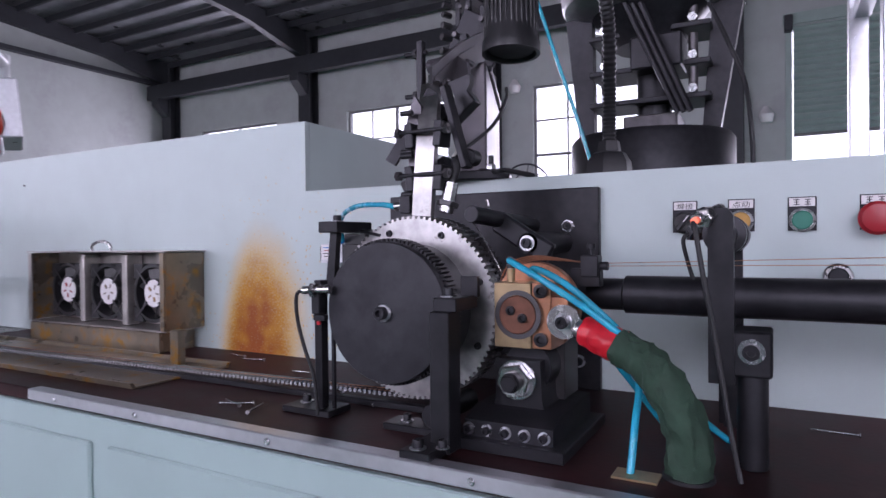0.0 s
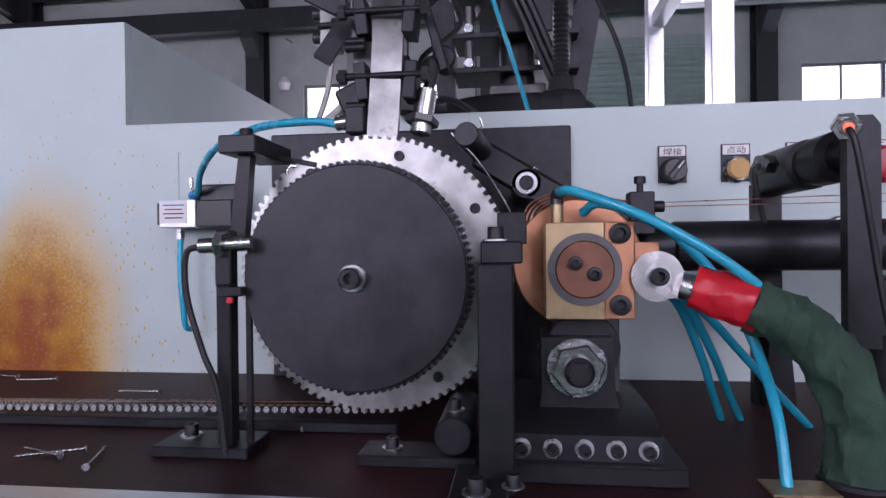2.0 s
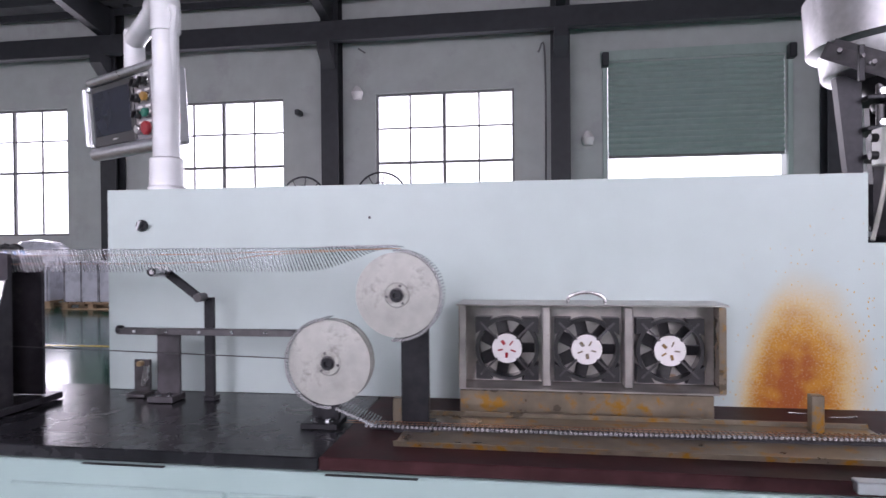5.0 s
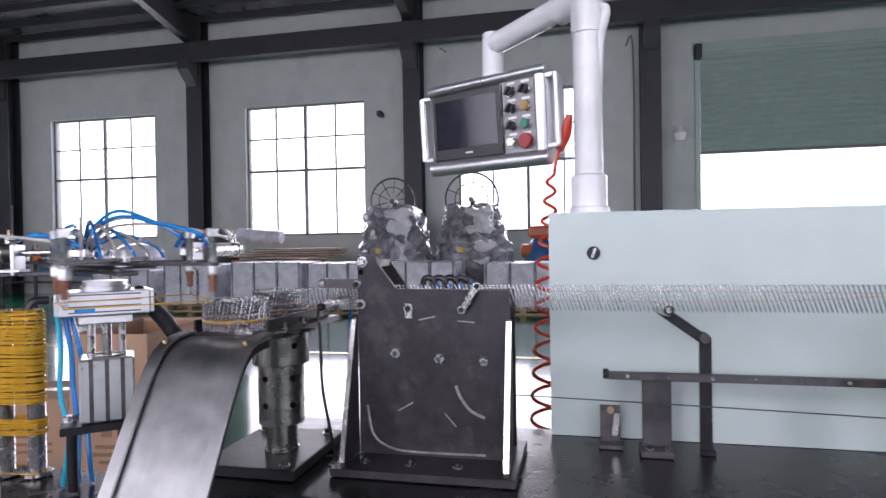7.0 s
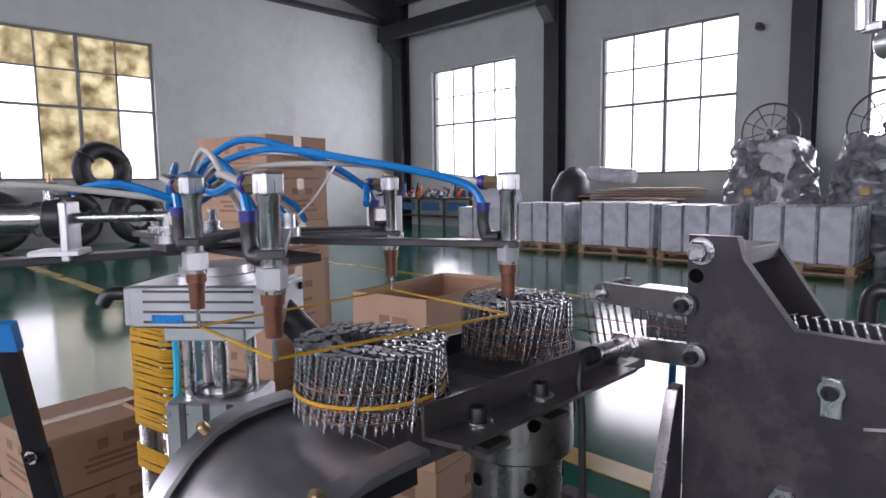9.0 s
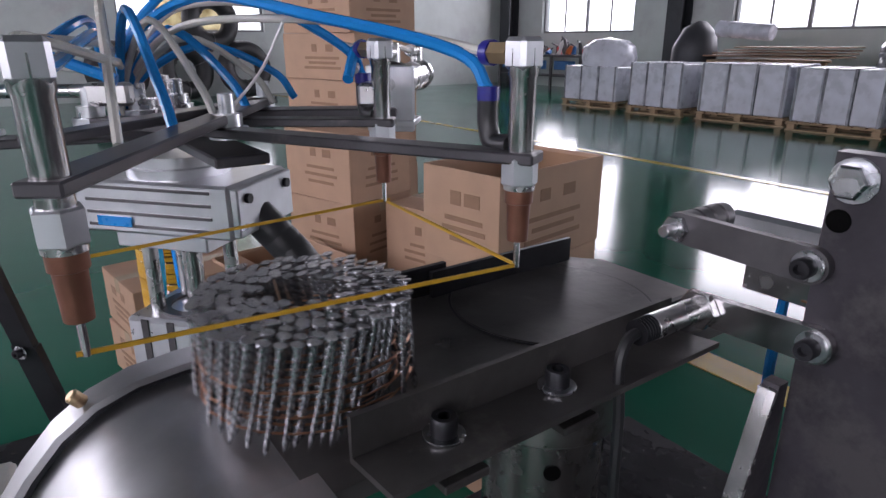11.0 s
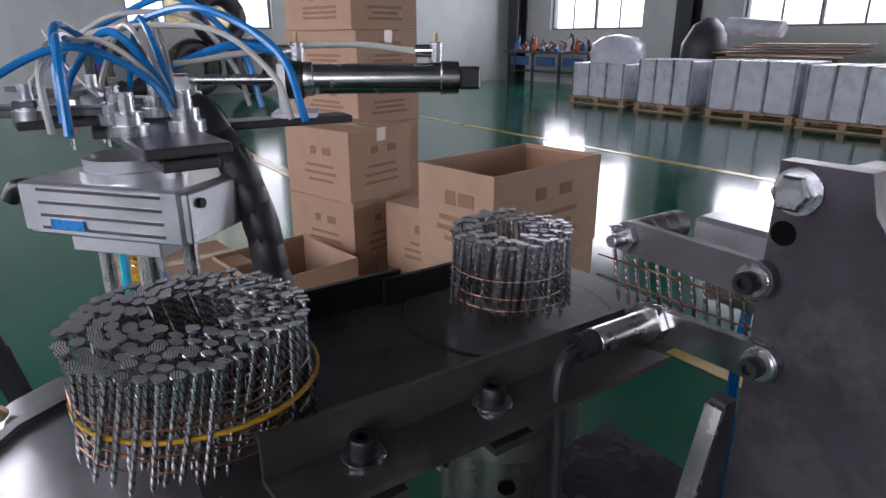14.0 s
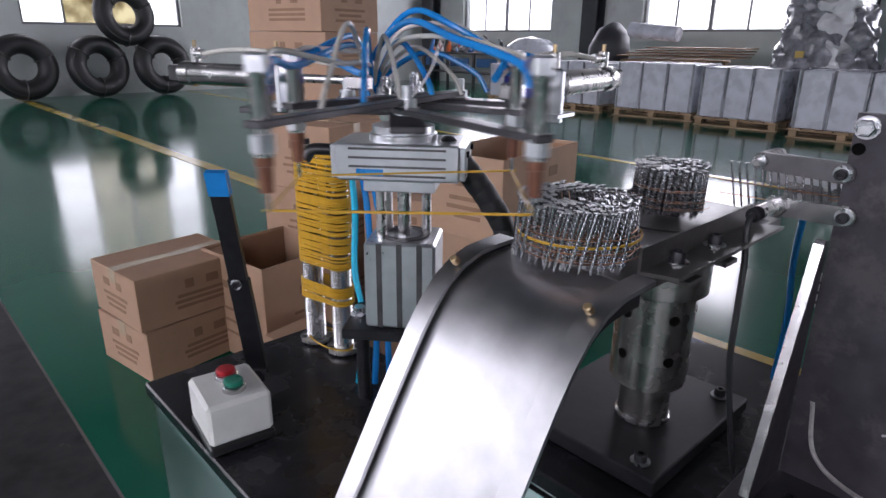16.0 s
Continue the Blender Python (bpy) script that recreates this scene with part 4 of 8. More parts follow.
t = thing("earth_cable", (2.20, -0.30, BT), "green canvas-sleeved cable with a lug and red tape", "cable")
part("lug", S().prism([(2.135 + 0.0175 * math.cos(w), 0.932 + 0.0175 * math.sin(w)) for w in [radians(a) for a in range(15, 301, 15)]] + [(2.156, 0.916), (2.160, 0.929)], -0.283, -0.2865, "y"), STEEL, t)
part("barrel", S().tube([(2.150, -0.287, 0.926), (2.168, -0.292, 0.921)], 0.0095, 14, 0), STEEL, t)
part("lug_washer", S().rod((2.135, -0.2866, 0.932), (2.135, -0.2885, 0.932), 0.0088, 24), ZINC, t)
part("lug_screw", S().lathe((2.135, -0.2886, 0.932), (2.135, -0.296, 0.932), [(0, 0.0062), (0.9, 0.0062), (1, 0.0055), (1, 0.0034), (0.3, 0.003)], 16), BLACK, t)
s = S().tube([(2.158, -0.289, 0.925), (2.176, -0.294, 0.919), (2.196, -0.299, 0.912)], 0.0155, 36, 10, lambda u: 0.0145 + 0.002 * u + 0.0005 * math.sin(19 * u))
s.v = [tuple(Vector(p) + 0.0016 * noise.noise_vector(Vector((p[0] * 70, p[1] * 160, p[2] * 160)))) for p in s.v]
part("tape", s, RED, t, "red insulating tape, wrinkled and shiny")
s = S().tube([(2.192, -0.298, 0.913), (2.210, -0.302, 0.905), (2.232, -0.305, 0.886), (2.248, -0.305, 0.858), (2.256, -0.303, 0.830), (2.254, -0.300, 0.801)], 0.02, 44, 14, lambda u: 0.0170 + 0.0030 * u + 0.0006 * math.sin(31 * u))
noise.seed_set(3)
s.v = [tuple(Vector(p) + 0.0046 * noise.noise_vector(Vector((p[0] * 95, p[1] * 95, p[2] * 30))) + 0.0022 * noise.noise_vector(Vector((p[0] * 160, p[1] * 160, p[2] * 90)))) for p in s.v]
part("sleeve", s, CANVAS, t, "wrinkled dark green canvas sleeve")

t = thing("cooling_hose", (2.2, -0.28, BT), "bright blue water hoses hanging into the bench top", "hose", "cooling hoses")
part("upper_hose", S().tube([(2.070, -0.268, 0.993), (2.080, -0.285, 0.9915), (2.12, -0.302, 0.974), (2.165, -0.307, 0.948), (2.200, -0.302, 0.922), (2.218, -0.285, 0.908), (2.226, -0.265, 0.900), (2.222, -0.245, 0.899)], 0.0035, 10), CYAN, t)
t = thing("cooling_hose", (2.2, -0.26, BT), "bright blue water hoses hanging into the bench top", "hose", "cooling hoses")
part("upper_hose", S().tube([(2.088, -0.255, 0.978), (2.10, -0.268, 0.984), (2.135, -0.280, 0.970), (2.165, -0.275, 0.945), (2.19, -0.262, 0.915), (2.205, -0.27, 0.88), (2.207, -0.30, 0.84), (2.206, -0.316, 0.80)], 0.0036, 10), CYAN, t)
for dx, x1, y1 in ((0.0, 2.215, -0.159), (0.006, 2.231, -0.158), (0.012, 2.28, -0.176)):
    t = thing("cooling_hose", (x1, y1, BT), "bright blue water hoses hanging into the bench top", "hose", "cooling hoses")
    part("lower_hose", S().tube([(2.14 + dx, -0.25, 0.918), (2.157 + dx, -0.247, 0.911), Vector((2.165 + dx, -0.245, 0.903)).lerp(Vector((x1, y1, BT)), 0.35), Vector((2.165 + dx, -0.245, 0.900)).lerp(Vector((x1, y1, BT)), 0.7), (x1, y1, BT)], 0.0034, 10), CYAN, t)
t = thing("cable_gland", (2.206, -0.316, BT), "oily brass-coloured plate round a hole in the bench", "grommet", "bench grommets")
part("plate", S().box((2.212, -0.318, BT + 0.001), (0.040, 0.026, 0.002), 0.0005), BRASS, t)
t = thing("cable_gland", (2.254, -0.300, BT), "black rubber collar round the canvas cable", "grommet", "bench grommets")
part("collar", S().ring((2.254, -0.300, BT), (2.254, -0.300, BT + 0.003), 0.0225, 0.016, 24), RUBBER, t)

# shaft and its bearing stand
t = thing("drive_shaft", (2.6, -0.17, BT), "black oiled drive shaft with a stepped end", "shaft")
part("shaft", S().lathe((2.13, -0.172, 0.952), (3.35, -0.172, 0.952), [(0, 0.0165), (0.004, 0.018), (0.033, 0.018), (0.035, 0.0215), (0.16, 0.0215), (0.30, 0.0215), (0.302, 0.024), (1, 0.024)], 28), BLACK, t)
part("stand_post", S().rod((2.303, -0.245, BT), (2.303, -0.245, 0.890), 0.0135, 24, 0.001), BLACK, t)
part("stand_head", S().box((2.303, -0.240, 0.908), (0.034, 0.046, 0.042), 0.002), BLACK, t)
socket_screw((2.303, -0.263, 0.911), (0, -1, 0), 0.0075, 0.006, t)

t = thing("wire_roller_arm", (2.30, -0.17, BT), "black arm carrying a wire roller and a sensor", "roller arm")
part("front_arm", S().prism([(2.267, 0.88), (2.289, 0.88), (2.289, 1.035), (2.284, 1.042), (2.272, 1.042), (2.267, 1.035)], -0.266, -0.256, "y"), BLACK, t)
part("rear_arm", S().prism([(2.262, BT), (2.288, BT), (2.288, 1.01), (2.262, 1.01)], -0.105, -0.095, "y"), BLACK, t)
part("roller", S().lathe((2.279, -0.255, 1.018), (2.276, -0.108, 1.018), [(0, 0.012), (0.14, 0.012), (0.15, 0.0195), (0.34, 0.0195), (0.36, 0.016), (0.44, 0.016), (0.45, 0.0205), (0.95, 0.0205), (1, 0.019)], 36), BLACK, t)
part("sensor_nut", S().rod((2.268, -0.262, 1.036), (2.263, -0.274, 1.032), 0.0095, 6, 0.0008), STEEL, t)
part("sensor", S().rod((2.276, -0.240, 1.042), (2.259, -0.284, 1.0305), 0.0058, 18, 0.0006), STEEL, t)
part("sensor_light", S().rod((2.2592, -0.2838, 1.0306), (2.2575, -0.288, 1.0295), 0.0032, 14, 0.0008), LED, t, "small glowing red sensor light")
part("sensor_cable", S().tube([(2.2575, -0.287, 1.0295), (2.260, -0.291, 1.018), (2.266, -0.292, 0.98), (2.276, -0.29, 0.92), (2.287, -0.295, 0.85), (2.296, -0.30, 0.803)], 0.0023, 8), RUBBER, t)
part("side_nut", S().rod((2.252, -0.175, 1.020), (2.240, -0.182, 1.020), 0.0085, 6, 0.0008), STEEL, t)
part("side_cable", S().tube([(2.242, -0.181, 1.020), (2.235, -0.184, 1.013), (2.239, -0.182, 0.99), (2.246, -0.180, 0.965)], 0.0022, 8), RUBBER, t)
part("rocker", S().prism([(2.268, 0.80), (2.295, 0.80), (2.288, 0.88), (2.272, 0.88)], -0.118, -0.107, "y"), BLACK, t)

# ---- push buttons on the cabinet ----


def written(words, x, y, z, size):
    """Raised letters in the built-in font, facing -y, centred on x."""
    c = bpy.data.curves.new("writing", 'FONT')
    c.body, c.size, c.align_x, c.extrude = words, size, 'CENTER', 0.0002
    o = bpy.data.objects.new("writing", c)
    me = bpy.data.meshes.new_from_object(o)
    sh = S().add([(x + v.co.x * 1.25, y - v.co.z, z + v.co.y) for v in me.vertices], [tuple(q.vertices) for q in me.polygons])
    bpy.data.objects.remove(o)
    bpy.data.curves.remove(c)
    bpy.data.meshes.remove(me)
    return sh


def control(x, z, kind):
    names = {"selector": ("selector_switch", "black rotary selector switch with a white name plate", "switch"), "amber": ("push_button", "worn amber push button with a white name plate", "button"), "green": ("push_button", "green push button with a white name plate", "button"), "red": ("emergency_button", "large red mushroom button with a name plate", "button")}[kind]
    t = thing(names[0], (x, -0.001, z), names[1], names[2], "cabinet controls")
    part("name_plate", S().box((x, -0.0012, z + 0.008), (0.031, 0.0016, 0.042), 0.0004), BLACK, t)
    part("legend", S().box((x, -0.0024, z + 0.0225), (0.028, 0.0008, 0.0105)), LABEL, t)
    words = {"selector": "焊接", "amber": "点动"}.get(kind)
    if words:
        part("writing", written(words, x, -0.0031, z + 0.0188, 0.0085), INK, t)
    for k in () if words else (-1, 1):
        for q in range(3):
            part("character_bar", S().box((x + k * 0.006, -0.0030, z + 0.0195 + 0.003 * q), (0.0065 - 0.001 * (q % 2), 0.0006, 0.0011)), INK, t)
        part("character_bar", S().box((x + k * 0.006, -0.0031, z + 0.0225), (0.0011, 0.0006, 0.0075)), INK, t)
    part("bezel", S().lathe((x, -0.002, z), (x, -0.010, z), [(0, 0.0148), (0.6, 0.0148), (1, 0.012)], 28), {"selector": PLASTIC, "red": PLASTIC}.get(kind, STEEL), t)
    if kind == "selector":
        part("knob", S().rod((x, -0.010, z), (x, -0.018, z), 0.0125, 24, 0.001), PLASTIC, t)
        part("lever", S().box((x, -0.021, z), (0.006, 0.008, 0.025), 0.001, Matrix.Rotation(radians(38), 3, 'Y')), PLASTIC, t)
        part("mark", S().box((x + 0.004, -0.0253, z + 0.005), (0.0012, 0.0006, 0.010), 0, Matrix.Rotation(radians(38), 3, 'Y')), LABEL, t)
    elif kind == "red":
        part("mushroom", S().lathe((x, -0.010, z), (x, -0.030, z), [(0, 0.010), (0.3, 0.010), (0.35, 0.0195), (0.75, 0.0195), (0.95, 0.016), (1, 0.010)], 32), RED_BTN, t)
    else:
        part("cap", S().lathe((x, -0.010, z), (x, -0.017, z), [(0, 0.0115), (0.8, 0.0115), (1, 0.010)], 28), AMBER_BTN if kind == "amber" else GREEN_BTN, t)


control(2.213, 1.036, "selector")
control(2.281, 1.036, "amber")
control(2.349, 1.036, "green")
control(2.424, 1.036, "red")
t = thing("chrome_dial", (2.386, 0, 0.967), "chrome round knob on the cabinet", "knob")
part("collar", S().rod((2.386, 0, 0.967), (2.386, -0.012, 0.967), 0.016, 24, 0.002), STEEL, t)
part("face", S().rod((2.386, -0.012, 0.967), (2.386, -0.018, 0.967), 0.011, 24, 0.002), BLACK, t)

# ---- nail track above the wheel and its feeder ----
ft = thing("nail_track", (1.925, -0.2, 1.05), "dark steel nail track curving down to the toothed wheel", "track")
CUR = [Vector(p) for p in ((1.926, -0.207, 1.047), (1.929, -0.207, 1.085), (1.931, -0.205, 1.125), (1.929, -0.195, 1.165), (1.920, -0.175, 1.200), (1.905, -0.145, 1.228), (1.905, -0.06, 1.282), (1.897, 0.08, 1.352), (1.860, 0.16, 1.405), (1.80, 0.24, 1.462), (1.715, 0.33, 1.532), (1.655, 0.40, 1.585))]


def band(points, side, wide, thick):
    """A flat bar along points, wide along side."""
    s = S()
    pts = []
    ext = [2 * points[0] - points[1]] + points + [2 * points[-1] - points[-2]]
    for i in range(1, len(ext) - 2):
        p0, p1, p2, p3 = ext[i - 1:i + 3]
        for k in range(4):
            t = k / 4
            pts.append(0.5 * (2 * p1 + (p2 - p0) * t + (2 * p0 - 5 * p1 + 4 * p2 - p3) * t * t + (3 * p1 - p0 - 3 * p2 + p3) * t ** 3))
    pts.append(points[-1])
    vs, fs = [], []
    for i, p in enumerate(pts):
        d = (pts[min(i + 1, len(pts) - 1)] - pts[max(i - 1, 0)]).normalized()
        w = (side - d * side.dot(d)).normalized()
        n = d.cross(w)
        for a, b in ((-1, -1), (1, -1), (1, 1), (-1, 1)):
            vs.append(p + w * (a * wide / 2) + n * (b * thick / 2))
    for i in range(len(pts) - 1):
        for k in range(4):
            j = (k + 1) % 4
            fs.append((4 * i + k, 4 * i + j, 4 * i + 4 + j, 4 * i + 4 + k))
    fs += [(3, 2, 1, 0), tuple(4 * (len(pts) - 1) + k for k in range(4))]
    return s.add(vs, fs)


SIDE = Vector((0.86, 0.5, 0.0))
part("track_face", band(CUR[:6], Vector((1, 0.1, 0)), 0.026, 0.012), RIM, ft, "worn bright steel face of the track")
part("track_rail", band(CUR[5:], SIDE, 0.010, 0.030), GREY, ft)
for off in (-0.010, 0.010):
    part("side_rail", band([p + Vector((off * 0.5, -off, 0.004)) for p in CUR[5:]], SIDE, 0.004, 0.042), PLATE, ft)
for z in (1.095, 1.150):
    for sx in (-1, 1):
        part("clamp", S().box((1.930 + sx * 0.021, -0.20, z), (0.011, 0.028, 0.032), 0.001, Matrix.Rotation(radians(sx * 6), 3, 'Y')), BLACK, ft)
    part("clamp_bolt", S().rod((1.888, -0.212, z + 0.004), (1.968, -0.212, z + 0.004), 0.0032, 10), BLACK, ft)
    for x in (1.893, 1.964):
        part("nut", S().rod((x - 0.003, -0.212, z + 0.004), (x + 0.003, -0.212, z + 0.004), 0.0065, 6), GREY, ft)
    for zz in (z - 0.02, z + 0.03):
        part("stub_screw", S().rod((1.895, -0.208, zz), (1.912, -0.208, zz), 0.0038, 12, 0.0004), BLACK, ft)
part("side_link", S().box((1.963, -0.185, 1.160), (0.008, 0.020, 0.11), 0.001, Matrix.Rotation(radians(-16), 3, 'Y')), BLACK, ft)
part("arm_block", S().box((1.945, -0.145, 1.190), (0.060, 0.022, 0.026), 0.002, Matrix.Rotation(radians(-38), 3, 'Y')), BLACK, ft)
part("arm_block", S().box((1.905, -0.150, 1.172), (0.070, 0.020, 0.022), 0.002, Matrix.Rotation(radians(-35), 3, 'Y')), BLACK, ft)
part("arm_block", S().box((1.915, -0.175, 1.100), (0.075, 0.020, 0.022), 0.002, Matrix.Rotation(radians(-25), 3, 'Y')), BLACK, ft)
for k, (x, y, z) in enumerate(((1.900, -0.02, 1.305), (1.880, 0.11, 1.375), (1.83, 0.20, 1.435), (1.76, 0.28, 1.495), (1.700, 0.35, 1.548))):
    part("hanger", S().box((x, y - 0.012, z + (0.02 if k % 2 else -0.015)), (0.012, 0.010, 0.085), 0.001), BLACK, ft)
    part("bolt", S().rod((x, y - 0.024, z), (x, y - 0.012, z), 0.0055, 6, 0.0005), GREY, ft)
    part("bolt", S().rod((x + 0.012, y - 0.030, z - 0.02), (x + 0.012, y - 0.012, z - 0.02), 0.0045, 12, 0.0005), GREY, ft)
part("side_plate", S().box((1.79, 0.22, 1.385), (0.11, 0.010, 0.15), 0.002, Matrix.Rotation(radians(28), 3, 'Y')), BLACK, ft)
for x, z in ((1.76, 1.425), (1.765, 1.39), (1.81, 1.40), (1.81, 1.365)):
    part("bolt", S().rod((x, 0.216, z), (x, 0.200, z), 0.0065, 6, 0.0006), GREY, ft)
part("sensor", S().rod((1.958, -0.205, 1.050), (1.964, -0.20, 1.088), 0.0090, 18, 0.0006), STEEL, ft, "steel proximity sensor")
part("sensor_nut", S().rod((1.9592, -0.204, 1.058), (1.9602, -0.203, 1.064), 0.0145, 6, 0.0006), GREY, ft)
part("sensor_boot", S().tube([(1.964, -0.20, 1.088), (1.968, -0.195, 1.103), (1.966, -0.19, 1.116), (1.958, -0.183, 1.110)], 0.005, 10), RUBBER, ft)
part("sensor_cable", S().tube([(1.958, -0.183, 1.110), (1.955, -0.16, 1.13), (1.985, -0.12, 1.17), (1.975, -0.05, 1.22), (1.955, 0.0, 1.25)], 0.0025, 8), RUBBER, ft)
part("air_fitting", S().rod((1.905, -0.21, 1.062), (1.886, -0.21, 1.060), 0.006, 12, 0.0005), STEEL, ft)
part("small_block", S().box((1.904, -0.208, 1.062), (0.016, 0.018, 0.022), 0.001), BLACK, ft)

part("strap", band([Vector((1.868, -0.192, 1.120)), Vector((1.895, -0.182, 1.166)), Vector((1.923, -0.172, 1.214))], Vector((0.86, 0.1, -0.5)), 0.016, 0.006), BLACK, ft)
part("right_bracket", S().prism([(1.938, 1.227), (1.969, 1.234), (1.969, 1.222), (1.952, 1.190)], -0.156, -0.144, "y"), BLACK, ft)
part("right_block", S().rod((1.976, -0.180, 1.122), (1.976, -0.158, 1.122), 0.011, 18, 0.002), BLACK, ft)
part("tall_hanger", S().box((1.862, -0.10, 1.242), (0.010, 0.012, 0.135), 0.001), BLACK, ft)
for z in (1.185, 1.230, 1.292):
    part("hanger_bolt", S().rod((1.835, -0.10, z), (1.872, -0.10, z), 0.0036, 10, 0.0004), BLACK, ft)
    part("nut", S().rod((1.850, -0.10, z), (1.856, -0.10, z), 0.0075, 6, 0.0005), GREY, ft)
part("cross_rod", S().rod((1.895, -0.14, 1.229), (1.965, -0.14, 1.228), 0.0042, 12, 0.0004), BLACK, ft)
for x in (1.902, 1.926):
    part("nut", S().rod((x - 0.003, -0.14, 1.229), (x + 0.003, -0.14, 1.229), 0.0085, 6, 0.0006), GREY, ft)
part("upper_bracket", S().prism([(1.896, 1.250), (1.934, 1.244), (1.930, 1.272), (1.905, 1.292), (1.896, 1.290)], -0.085, -0.077, "y"), PLATE, ft)
part("cheek_plate", S().prism([(1.900, 1.075), (1.918, 1.070), (1.918, 1.190), (1.908, 1.205), (1.896, 1.175)], -0.196, -0.190, "y"), PLATE, ft, "wide oily side cheek of the track")
part("brown_bar", S().rod((1.790, 0.05, 1.318), (1.860, 0.04, 1.318), 0.013, 18, 0.002), PLATE, ft)
part("spring", S().tube([(1.79 + 0.0028 * i, 0.048 + 0.006 * math.cos(i * 1.5), 1.292 + 0.006 * math.sin(i * 1.5)) for i in range(26)], 0.0014, 6, 2), GREY, ft)
for k in range(7):
    q = k / 6
    part("rail_bolt", S().rod((1.90 - 0.235 * q, -0.075 + 0.44 * q, 1.268 + 0.30 * q), (1.90 - 0.235 * q - 0.008, -0.095 + 0.44 * q, 1.268 + 0.30 * q), 0.006, 6, 0.0005), GREY, ft)

ra = thing("pressure_arm", (2.03, -0.1, 1.0), "black pressure arm with a round boss on the plate", "arm")
part("boss", S().rod((1.998, -0.215, 1.047), (2.020, -0.06, 1.035), 0.0105, 22, 0.001), BLACK, ra)
part("arm", S().box((2.040, -0.150, 1.018), (0.085, 0.014, 0.028), 0.003, Matrix.Rotation(radians(32), 3, 'Y')), BLACK, ra)
part("post", S().rod((2.048, -0.157, 1.011), (2.048, -0.013, 1.011), 0.014, 22, 0.001), BLACK, ra)
socket_screw((2.048, -0.158, 1.011), (0, -1, 0), 0.0065, 0.006, ra)
part("spring_hook", S().tube([(2.002, -0.19, 1.05), (2.010, -0.19, 1.057), (2.008, -0.19, 1.065)], 0.0011, 6), STEEL, ra)
part("wire", S().tube([(1.985, -0.205, 1.050), (2.008, -0.212, 1.025), (2.030, -0.214, 0.99), (2.040, -0.21, 0.965)], 0.0008, 6), STEEL, ra)

fd = thing("track_support", (1.82, 0.2, ZL), "dark steel support column for the nail track", "support")
DIR = Vector((0.35, -0.94, 0)).normalized()
ANG = math.degrees(math.atan2(DIR.y, DIR.x))
mid = Vector((1.822, 0.195, 0))
part("column", S().box((mid.x, mid.y, 1.215), (0.375, 0.045, 0.180), 0.003, rot_z(ANG)), PLATE, fd)
part("base_flange", S().box((mid.x, mid.y, ZL + 0.007), (0.46, 0.12, 0.014), 0.002, rot_z(ANG)), BLACK, fd)
part("head_plate", S().box((mid.x - 0.01, mid.y + 0.02, 1.311), (0.30, 0.06, 0.012), 0.002, rot_z(ANG)), BLACK, fd)
for u, w in ((-0.21, 0.0), (-0.10, -0.045), (0.06, -0.045), (0.20, -0.03), (0.20, 0.03)):
    p = Vector((mid.x, mid.y, ZL + 0.014)) + rot_z(ANG) @ Vector((u, w, 0))
    hex_bolt(p, (0, 0, 1), 0.008, 0.012, fd)
    part("stud", S().rod(p + Vector((0, 0, 0.012)), p + Vector((0, 0, 0.026)), 0.0045, 10, 0.0005), BLACK, fd)
part("white_box", S().box((1.728, 0.30, 1.330), (0.030, 0.045, 0.085), 0.003), WHITE, fd, "white switch box with black knobs")
part("black_box", S().box((1.768, 0.31, 1.330), (0.050, 0.05, 0.075), 0.003), PLASTIC, fd)
for z in (1.310, 1.350):
    part("knob", S().rod((1.713, 0.295, z), (1.697, 0.295, z), 0.010, 16, 0.001), PLASTIC, fd)
part("grey_cable", S().tube([(1.732, 0.29, 1.288), (1.722, 0.29, 1.22), (1.705, 0.28, 1.16), (1.69, 0.27, 1.116)], 0.0052, 8), CLEAR_TUBE, fd)
part("grey_cable", S().tube([(1.862, 0.06, 1.27), (1.865, 0.05, 1.22), (1.850, 0.04, 1.165), (1.81, 0.05, 1.13), (1.76, 0.10, 1.116)], 0.0055, 8), CLEAR_TUBE, fd)
part("black_cable", S().tube([(1.90, 0.02, 1.128), (1.94, -0.01, 1.122), (1.965, -0.03, 1.120), (1.99, 0.02, 1.115)], 0.004, 8), RUBBER, fd)

bs = thing("bowl_feeder", (2.03, 0.77, ZL), "black vibratory feeder on a round base with a bright bowl", "feeder")
BX0, BY0 = 2.03, 0.77
part("base_ring", S().lathe((BX0, BY0, 0.80), (BX0, BY0, 1.275), [(0, 0.225), (0.70, 0.225), (0.72, 0.20), (0.97, 0.20), (1, 0.19)], 48), BLACK, bs)
part("centre_block", S().box((BX0 + 0.01, BY0, 1.30), (0.13, 0.13, 0.05), 0.003), GREY, bs)
for (x0, x1, y) in ((BX0 - 0.155, BX0 - 0.175, BY0 - 0.02), (BX0 + 0.145, BX0 + 0.185, BY0), (BX0, BX0, BY0 + 0.16)):
    part("leg", S().prism([(x0 - 0.020, 1.275), (x0 + 0.020, 1.275), (x1 + 0.035, 1.60), (x1 - 0.035, 1.60)], y - 0.016, y + 0.016, "y"), BLACK, bs)
for k in range(3):
    part("strap", S().tube([(BX0 - 0.040 + 0.017 * k, BY0 - 0.13, 1.60), (BX0 + 0.085 + 0.014 * k, BY0 - 0.13, 1.31)], 0.0075, 6, 0), BLACK, bs)
part("column", S().rod((BX0 + 0.01, BY0, 1.32), (BX0 + 0.01, BY0, 1.55), 0.042, 24), BLACK, bs)
